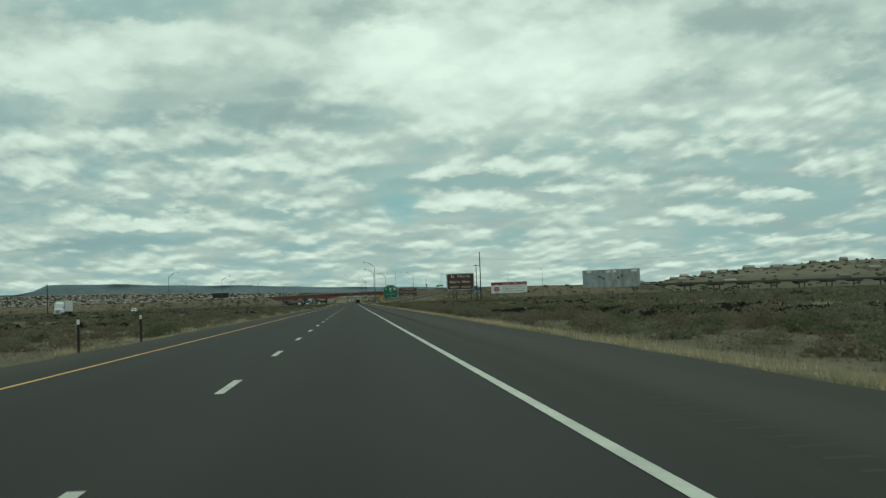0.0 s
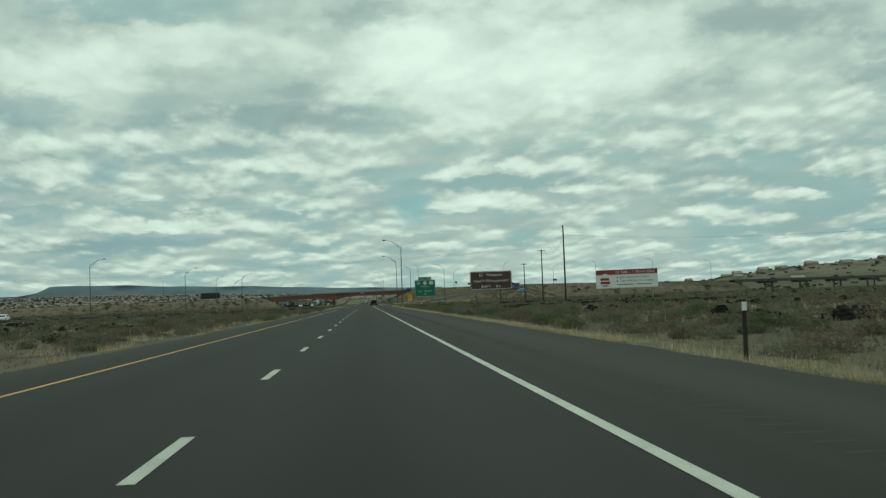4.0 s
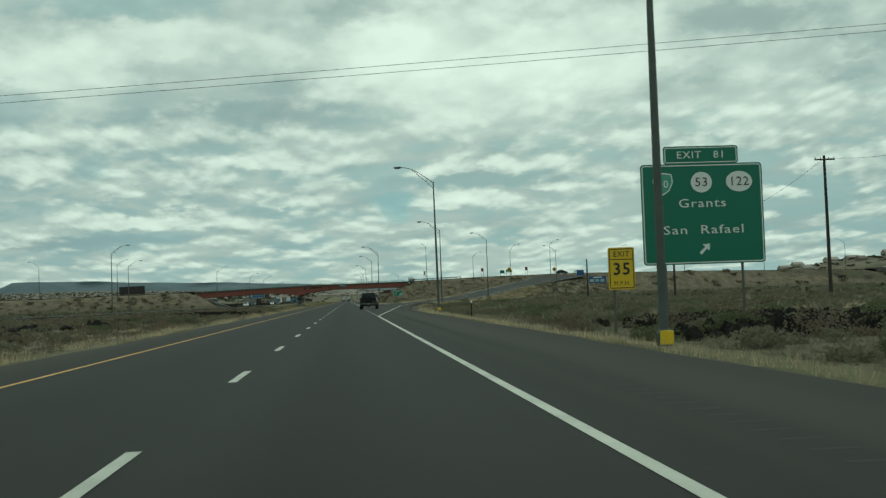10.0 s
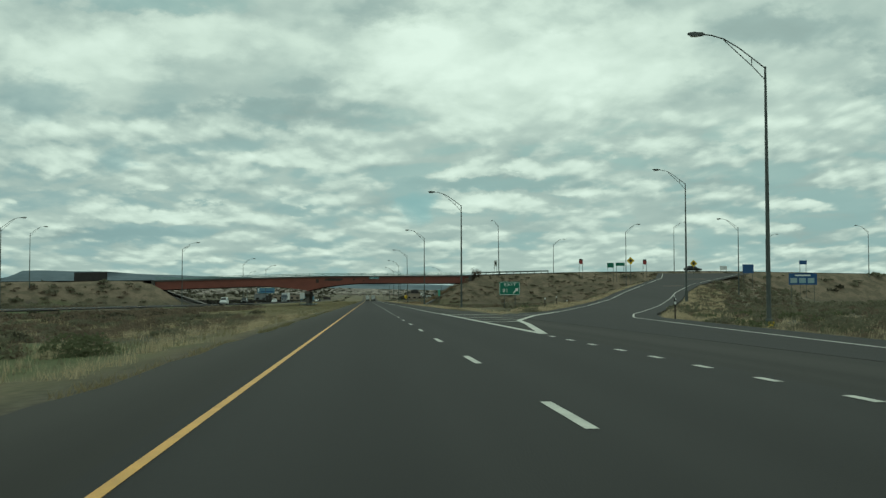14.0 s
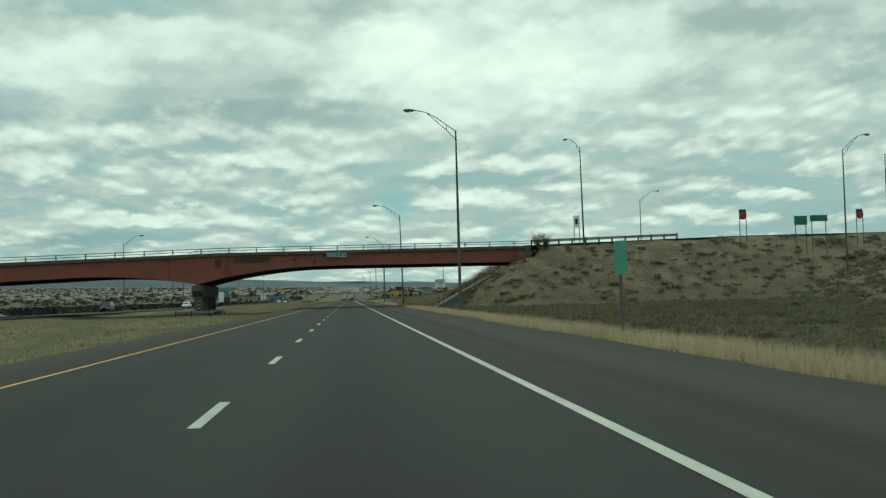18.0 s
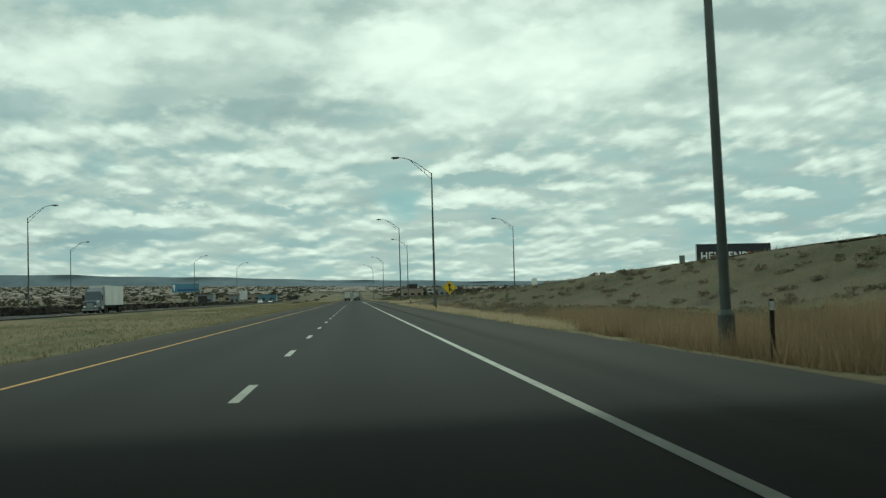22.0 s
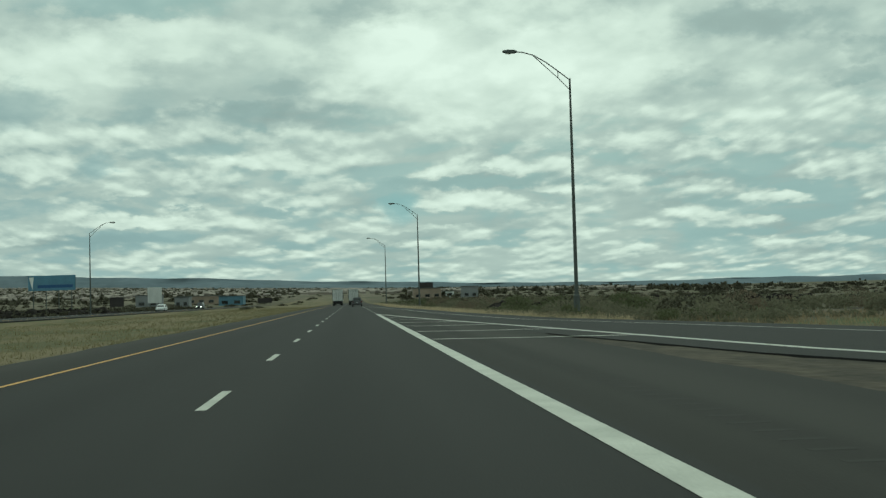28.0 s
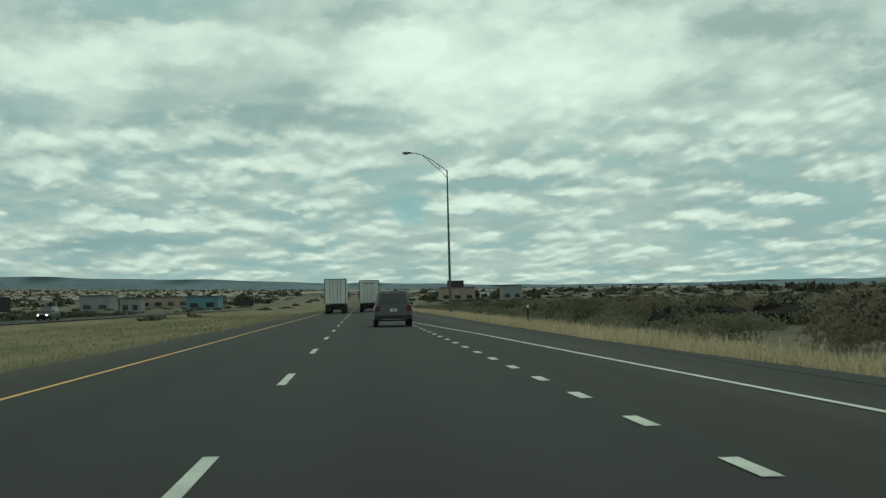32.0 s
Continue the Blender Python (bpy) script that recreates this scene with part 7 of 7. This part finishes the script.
def build_scrub():
    rng = np.random.default_rng(11)
    tag = lambda ob, label, cat: tagged(ob, label, cat, kind="stuff")
    patch = lambda x, y, s, p: np.sin(x / s + p) + np.sin(y / (s * 1.3) + 2 * p) + 0.8 * np.sin((x + y) / (s * 0.6) + 3 * p)
    # near shrubs that can be told apart: separate things, sharing a few crowns
    kinds = []
    for material, name, label, leaves, leaf in ((SAGE, "sagebrush", "grey-green sagebrush on the roadside", 950, 0.062), (GREENBRUSH, "green_shrub", "bright green rabbitbrush on the roadside", 950, 0.062), (BROWNBRUSH, "dry_shrub", "brown dry twiggy shrub on the roadside", 800, 0.053), (SAGE, "sagebrush", "low spreading grey-green sagebrush", 900, 0.06)):
        geo = shrub_tris(rng, np.zeros((1, 3)), np.ones(1), np.ones(1), leaves, leaf)
        kinds.append((tri_mesh(name, geo, material), name, label))
    spots = np.concatenate([
        scatter(rng, 210, 10.6, 27, 5, 445, clear_of_roads), scatter(rng, 110, -24, -8.8, 0, 560, clear_of_roads),
        scatter(rng, 30, 21, 40, 470, 600, clear_of_roads), scatter(rng, 34, 14, 32, 1150, 1330, clear_of_roads), scatter(rng, 36, 16, 44, 700, 826, clear_of_roads)])
    for n, (x, y, z) in enumerate(spots):
        bank = 690 < y < 840
        late = y > 1140
        me, name, label = kinds[2 if bank and n % 3 else (n * 7 + int(x)) % 4]
        ob = tagged(new(name, me), label, "shrub", "roadside shrubs")
        r = rng.uniform(0.55, 1.25) * (0.75 if bank else 1.0) + (0.7 if late else 0)
        ob.matrix_world = pose(x, y, z - 0.05, 0, 0, rng.uniform(0, 360)) @ Matrix.Diagonal((r * 1.15, r * 1.15, r * rng.uniform(0.8, 1.15) + (0.5 if late else 0), 1))
    ob = tagged(new("green_shrub", kinds[1][0]), "large rounded green bush on the roadside", "shrub", "roadside shrubs")
    ob.matrix_world = pose(17.5, 374, ground_at(17.5, 374), 0, 0, 40) @ Matrix.Diagonal((1.2, 1.2, 1.9, 1))
    # the rest of the scrub
    def field(name, label, count, x0, x1, y0, y1, material, r, h, leaves, leaf, keep=None):
        ok = (lambda x, y: clear_of_roads(x, y) & keep(x, y)) if keep else clear_of_roads
        c = scatter(rng, count, x0, x1, y0, y1, ok)
        if len(c):
            tag(new(name, tri_mesh(name, shrub_tris(rng, c, rng.uniform(*r, len(c)), rng.uniform(*h, len(c)), leaves, leaf), material)), label, "shrubs")

    for y0, y1 in ((-20, 300), (300, 640)):
        field("sage_scrub", "grey-green sage scrub beside the shoulder", 165, 12, 24, y0, y1, SAGE, (0.5, 1.2), (0.36, 0.80), 340, 0.085)
        field("brown_scrub", "brown dry scrub beside the shoulder", 90, 12, 24, y0, y1, BROWNBRUSH, (0.4, 1.0), (0.29, 0.65), 300, 0.081)
        field("green_scrub", "green rabbitbrush beside the shoulder", 60, 13, 24, y0, y1, GREENBRUSH, (0.6, 1.3), (0.43, 0.90), 340, 0.085)
        field("sage_scrub", "grey-green sage scrub between the roads", 150, -23, -10, y0, y1, SAGE, (0.5, 1.1), (0.29, 0.70), 360, 0.08)
        field("brown_scrub", "brown dry scrub between the roads", 240, -22, -10.5, y0, y1, BROWNBRUSH, (0.4, 1.0), (0.27, 0.62), 300, 0.08)
    field("sage_scrub", "grey-green sage scrub over the desert", 1200, 24, 70, -20, 640, SAGE, (0.6, 1.4), (0.36, 0.86), 110, 0.16)
    field("sage_scrub", "grey-green sage scrub beyond the left shoulder", 800, -62, -23, -20, 640, SAGE, (0.5, 1.2), (0.29, 0.72), 90, 0.17)
    field("green_scrub", "green rabbitbrush among the sage", 480, 24, 80, -20, 640, GREENBRUSH, (0.7, 1.6), (0.43, 0.94), 110, 0.16, lambda x, y: patch(x, y, 19, 1) > 0.1)
    field("brown_scrub", "brown dry scrub along the median", 700, -64, -22, -20, 600, BROWNBRUSH, (0.5, 1.2), (0.29, 0.65), 58, 0.2)
    field("brown_scrub", "brown dry scrub between the roads before the overpass", 1500, -50, -22, 380, 760, BROWNBRUSH, (0.4, 1.0), (0.25, 0.60), 60, 0.20)
    field("dark_scrub", "dark twiggy brush between the roads", 260, -55, -14, 0, 660, DARKBRUSH, (0.5, 1.1), (0.35, 0.75), 150, 0.115)
    field("brown_scrub", "brown dry scrub among the sage", 800, 24, 80, -20, 640, BROWNBRUSH, (0.5, 1.2), (0.29, 0.65), 58, 0.2)
    field("far_scrub", "distant desert scrub", 3800, 70, 420, -20, 900, SAGE, (0.9, 2.3), (0.50, 1.22), 30, 0.36)
    field("far_dark_scrub", "distant dark brush", 1500, 70, 420, -20, 900, DARKBRUSH, (0.9, 2.4), (0.43, 1.08), 30, 0.36, lambda x, y: patch(x, y, 31, 2) > 0.2)
    field("far_scrub", "distant desert scrub beyond the opposite road", 2800, -380, -62, 0, 1000, SAGE, (0.9, 2.3), (0.50, 1.15), 30, 0.36)
    field("far_dark_scrub", "distant dark brush beyond the opposite road", 1100, -380, -70, 0, 1000, DARKBRUSH, (0.9, 2.2), (0.43, 1.08), 30, 0.36)
    field("bank_scrub", "low brown scrub over the earth banks", 2600, 14, 110, 640, 850, BROWNBRUSH, (0.4, 0.9), (0.22, 0.50), 58, 0.205)
    field("bank_scrub", "grey-green scrub over the earth banks", 3000, 14, 110, 640, 850, SAGE, (0.4, 1.0), (0.22, 0.58), 58, 0.205)
    field("bank_scrub", "scrub over the banks beyond the overpass", 1200, 14, 130, 850, 1140, SAGE, (0.4, 1.0), (0.22, 0.58), 50, 0.225)
    field("bank_scrub", "scrub over the bank beyond the opposite road", 2200, -170, -56, 620, 840, BROWNBRUSH, (0.5, 1.3), (0.29, 0.65), 50, 0.225)
    field("bank_scrub", "grey-green scrub over the bank beyond the opposite road", 1200, -170, -56, 620, 840, SAGE, (0.5, 1.3), (0.29, 0.65), 50, 0.225)
    field("bank_scrub", "brown scrub over the hill beyond the overpass", 600, 14, 95, 866, 1060, BROWNBRUSH, (0.4, 0.8), (0.25, 0.6), 58, 0.2)
    field("brush_belt", "low grey-green brush beside the motorway", 330, 13.2, 24, 1120, 1520, SAGE, (0.7, 1.4), (0.5, 1.2), 420, 0.075)
    field("brush_belt", "rounded green brush beside the motorway", 120, 14, 30, 1130, 1500, GREENBRUSH, (0.9, 1.8), (0.7, 1.6), 460, 0.075, lambda x, y: patch(x, y, 9, 0.6) > -0.3)
    field("brush_belt", "grey-green brush in the scrub", 420, 22, 62, 1135, 1520, SAGE, (1.0, 2.0), (0.8, 1.8), 240, 0.105)
    field("brush_belt", "dense dark brush beside the motorway", 330, 18, 75, 1135, 1560, DARKBRUSH, (1.0, 2.6), (0.9, 2.5), 420, 0.066, lambda x, y: patch(x, y, 13, 1.5) > 0.1)
    field("brush_belt", "tall brown twiggy brush", 120, 20, 70, 1150, 1520, BROWNBRUSH, (0.8, 1.6), (1.3, 2.6), 380, 0.055, lambda x, y: patch(x, y, 8, 2.5) > 0.2)
    field("far_dark_scrub", "dark brush on the plain ahead", 2200, -400, 500, 1350, 2400, DARKBRUSH, (1.2, 3.0), (0.6, 1.5), 110, 0.15, lambda x, y: np.abs(x) > 24)
    field("town_trees", "dark trees among the distant houses", 2300, -1500, 420, 1800, 4000, DARKBRUSH, (3.0, 6.0), (2.70, 5.85), 35, 0.360, lambda x, y: np.abs(x) > 30)
    field("hill_scrub", "dark dots of juniper on the hillside", 1000, 250, 1300, 1050, 1600, DARKBRUSH, (1.5, 3.2), (1.08, 2.30), 41, 0.324)
    field("opposite_brush", "dark brush behind the opposite road", 500, -64, -47, 880, 1480, DARKBRUSH, (1.0, 2.2), (0.79, 1.73), 119, 0.161)

    # dry grass: the pale verge along both shoulders, then the median
    def grass(name, label, count, x0, x1, y0, y1, material, h, per, keep=None, width=0.012, lean=0.55):
        ok = (lambda x, y: clear_of_roads(x, y) & keep(x, y)) if keep else clear_of_roads
        c = scatter(rng, count, x0, x1, y0, y1, ok)
        tag(new(name, tri_mesh(name, blades(rng, c, rng.uniform(*h, len(c)), lean, width, per), material)), label, "grass")

    dist = lambda x, y: x - np.where((y > 446) & (y < 604), np.maximum(MAIN_R, interp(EXIT_RIGHT, y) + 1.9), np.where((y > 1080) & (y < 1300), np.maximum(MAIN_R, interp(ON_RIGHT, y) + 2.1), MAIN_R))
    clumpy = lambda x, y, p: 0.6 * np.sin(y / 2.3 + p) + 0.5 * np.sin(y / 0.9 + 2 * p) + 0.6 * np.sin(x * 2.1 + y / 5 + p)
    grass("verge_grass", "pale dry grass along the shoulder", 30000, 8.4, 20, -20, 700, STRAW, (0.10, 0.32), 9, lambda x, y: (dist(x, y) + 0.5 * clumpy(x, y, 4) < 2.3) & (dist(x, y) + 0.5 * clumpy(x, y, 1) > 0.9), 0.009)
    grass("verge_grass", "tall pale dry grass below the bank", 26000, 8.4, 15, 690, 850, STRAW, (0.2, 0.48), 8, lambda x, y: (dist(x, y) + 0.4 * clumpy(x, y, 4) < 3.4) & (dist(x, y) + 0.3 * clumpy(x, y, 1) > 0.7), 0.010)
    grass("verge_grass", "tall russet grass beside the overpass slope", 9000, 9.4, 17, 846, 905, RUSSET, (0.3, 0.9), 7, lambda x, y: x - 9.2 > 0.09 * np.maximum(y - 866, 0) + 0.5 * clumpy(x, y, 1), 0.014, 0.4)
    grass("verge_grass", "tall russet weeds along the edge of the slope paving", 5000, 15, 29, 859.5, 874, RUSSET, (0.6, 1.5), 6, None, 0.014, 0.3)
    grass("verge_grass", "dry grass along the shoulder", 20000, 8.6, 17, 880, 1140, STRAW, (0.16, 0.46), 7, lambda x, y: (dist(x, y) > 1.2) & (dist(x, y) + 0.8 * clumpy(x, y, 3) < 4.6) & (x < interp(ON_LEFT, y) - 2.5), 0.012)
    grass("verge_grass", "pale dry grass along the entry lane", 16000, 8.4, 16, 1120, 1420, STRAW, (0.25, 0.6), 6, lambda x, y: dist(x, y) < 4.2, 0.016)
    grass("median_grass", "dry straw along the left shoulder", 18000, -14, -7.4, -20, 640, STRAW, (0.16, 0.40), 10, lambda x, y: clumpy(x, y, 2) - 0.10 * np.abs(x + 10) > np.where(y < 400, 0.75, 0.15), 0.007)
    grass("median_grass", "short straw over the grassy median", 30000, -30, -7.4, 560, 1420, MEDIAN_STRAW, (0.08, 0.24), 4, None, 0.018)
    grass("bank_grass", "thin straw over the earth banks", 16000, 13, 70, 640, 850, MEDIAN_STRAW, (0.12, 0.32), 4, None, 0.016)
    grass("bank_grass", "thin russet straw over the far bank", 18000, 13, 75, 870, 1140, RUSSET, (0.15, 0.45), 5, lambda x, y: x < interp(ON_LEFT, y) + 30, 0.016)
    for label, table, y0, y1, near, wide, way in (("pale dry grass along the outer edge of the exit ramp", EXIT_RIGHT, 596, 740, 2.4, 5.5, 1), ("pale dry grass along the inner edge of the exit ramp", EXIT_LEFT, 628, 790, 1.9, 3.2, -1)):
        y = rng.uniform(y0, y1, 9000)
        x = interp(table, y) + way * (near + wide * rng.random(9000) ** 1.4)
        c = np.stack([x, y, land(x, y)], -1)[clumpy(x, y, 2) > -0.7]
        tag(new("ramp_grass", tri_mesh("ramp_grass", blades(rng, c, rng.uniform(0.16, 0.45, len(c)), 0.55, 0.014, 8), STRAW)), label, "grass")
    grass("ground_cover", "low grey-green plants between the shrubs", 13000, 11, 24, -20, 640, SAGE, (0.08, 0.26), 8, None, 0.014, 0.9)
    grass("ground_cover", "low brown plants between the shrubs", 8000, 11, 24, -20, 640, BROWNBRUSH, (0.08, 0.24), 8, None, 0.014, 0.9)
    grass("ground_cover", "low brown plants between the roads", 9000, -24, -9, -20, 640, BROWNBRUSH, (0.08, 0.26), 7, None, 0.014, 0.9)
    grass("ground_cover", "low dry plants over the bank before the overpass", 11000, 13, 42, 690, 850, BROWNBRUSH, (0.08, 0.26), 7, None, 0.016, 0.9)
    grass("ground_cover", "low green plants at the foot of the bank", 7000, 12, 34, 690, 850, SAGE, (0.08, 0.22), 7, None, 0.016, 0.9)
    grass("desert_straw", "tufts of straw between the shrubs", 20000, 12, 60, -20, 640, STRAW, (0.2, 0.5), 5, lambda x, y: patch(x, y, 9, 4) > 0.2, 0.018)
    grass("desert_straw", "tufts of straw between the shrubs of the median", 6000, -58, -10, -20, 620, STRAW, (0.2, 0.45), 5, lambda x, y: patch(x, y, 9, 4) > 0.2, 0.018)

    # low tufts and crumbs that break the edge of the paving
    for name, label, x0, x1, count in (("edge_tufts", "low dry tufts along the left edge of the paving", MAIN_L - 0.55, MAIN_L + 0.12, 15000), ("edge_tufts", "low dry tufts along the right edge of the paving", MAIN_R - 0.12, MAIN_R + 0.6, 9000)):
        c = scatter(rng, count, x0, x1, -20, 1420, lambda x, y: (clumpy(x, y, 5) > -0.1) & ((x < 0) | ((y < 446) | (y > 640)) & ((y < 1060) | (y > 1300))))
        c[:, 2] = np.maximum(c[:, 2], -0.10)
        tag(new(name, tri_mesh(name, blades(rng, c, rng.uniform(0.05, 0.15, len(c)), 1.1, 0.012, 6), MEDIAN_STRAW)), label, "grass")

    # black lava outcrops in the scrub
    def lava(label, spots_, r, h, count=(12, 24), size=(0.16, 0.5)):
        v, f = [], []
        for x, y in spots_:
            z = ground_at(x, y)
            for _ in range(rng.integers(*count)):
                cx, cy = x + rng.normal(0, r * 1.4), y + rng.normal(0, r * 1.0)
                rr, hh = rng.uniform(*size) * r * 1.35, rng.uniform(0.3, 1.0) ** 1.6 * h * 0.85
                m = len(v)
                k = 6
                for ring, (fr, fz) in enumerate(((1.0, -0.3), (0.95, 0.45), (0.6, 0.85))):
                    for i in range(k):
                        a = 2 * math.pi * (i + 0.3 * ring) / k
                        q = rng.uniform(0.55, 1.3)
                        v.append((cx + rr * fr * q * math.cos(a), cy + rr * fr * q * math.sin(a), z + hh * fz * rng.uniform(0.6, 1.3)))
                v.append((cx + rr * rng.normal(0, 0.1), cy, z + hh))
                for ring in range(2):
                    for i in range(k):
                        f.append((m + ring * k + i, m + ring * k + (i + 1) % k, m + (ring + 1) * k + (i + 1) % k, m + (ring + 1) * k + i))
                f += [(m + 2 * k + i, m + 2 * k + (i + 1) % k, m + 3 * k) for i in range(k)]
        tag(solo("lava_outcrop", (v, f), BASALT, label, "lava rock"), label, "lava rock")

    pick = lambda c: [(x, y) for x, y, _ in c]
    lava("broken black lava rock among the sage", pick(scatter(rng, 90, 22, 75, 20, 460, lambda x, y: clear_of_roads(x, y) & (patch(x, y, 24, 0.5) > 0.5))), 1.1, 0.85)
    lava("low black lava ridge near the shoulder", pick(scatter(rng, 30, 22, 36, 34, 90, clear_of_roads)), 1.3, 0.6, (45, 70), (0.06, 0.2))
    lava("low black lava ridge near the shoulder", pick(scatter(rng, 16, 16.5, 28, 90, 105, clear_of_roads)), 1.2, 0.55, (50, 80), (0.06, 0.2))
    lava("low black lava ridge behind the exit sign", pick(scatter(rng, 26, 15.5, 25, 407, 423, clear_of_roads)), 1.2, 0.7, (45, 70), (0.06, 0.2))
    lava("long black lava ridge in the scrub", pick(scatter(rng, 75, 22, 62, 292, 345, clear_of_roads)), 1.6, 0.65, (30, 45), (0.08, 0.25))
    lava("broken black lava rock beyond the shrubs", pick(scatter(rng, 150, 60, 240, 0, 640, lambda x, y: clear_of_roads(x, y) & (patch(x, y, 40, 2.5) > 0.5))), 2.2, 1.3)
    lava("broken black lava rock in the median scrub", pick(scatter(rng, 90, -58, -16, 20, 560, lambda x, y: clear_of_roads(x, y) & (patch(x, y, 26, 3.5) > 0.7))), 1.0, 0.75)
    lava("low black lava ridge beyond the left shoulder", pick(scatter(rng, 22, -24, -16, 524, 552, clear_of_roads)), 1.2, 0.75, (45, 70), (0.06, 0.2))
    lava("dark lava ridge behind the opposite road", pick(scatter(rng, 170, -64, -49, 860, 1330, clear_of_roads)), 2.2, 2.0)
    lava("tall black lava mounds beside the motorway", pick(scatter(rng, 80, 22, 70, 1170, 1420, clear_of_roads)), 2.4, 1.35)

    # bare bushes at the end of the overpass and on the hill
    def bare_bush(x, y, h, label, z=None):
        z = ground_at(x, y) if z is None else z
        b = thing("bare_bush", label, "shrub", (x, y, z - 0.1), 0, "bare bushes")
        for _ in range(44):
            a, l = rng.uniform(0, 2 * np.pi), rng.uniform(0.15, 0.55)
            d = np.array([math.cos(a) * l, math.sin(a) * l, 1.0]) * h * rng.uniform(0.6, 1.05)
            mid = d * 0.5 + np.append(rng.normal(0, 0.08, 2) * h, 0)
            part("branch", tube([(0, 0, 0), tuple(mid), tuple(d)], [0.03, 0.02, 0.006], 4), TWIG, b)
        twigs = shrub_tris(rng, np.array([[0, 0, h * 0.35]]), np.array([h * 0.5]), np.array([h * 0.75]), 900, 0.035)
        ob = new("twigs", tri_mesh("twigs", twigs, BROWNBRUSH))
        ob.parent = b

    bare_bush(27.6, 835.4, 2.7, "tangled bare bush at the end of the overpass", min(7.4, ground_at(27.6, 835.4) + 0.1))
    bare_bush(28.8, 836.0, 2.2, "tangled bare bush at the end of the overpass", min(7.4, ground_at(28.8, 836.0) + 0.1))
    bare_bush(62.0, 1062.0, 1.6, "small round bush on the hill's crest")


build_scrub()
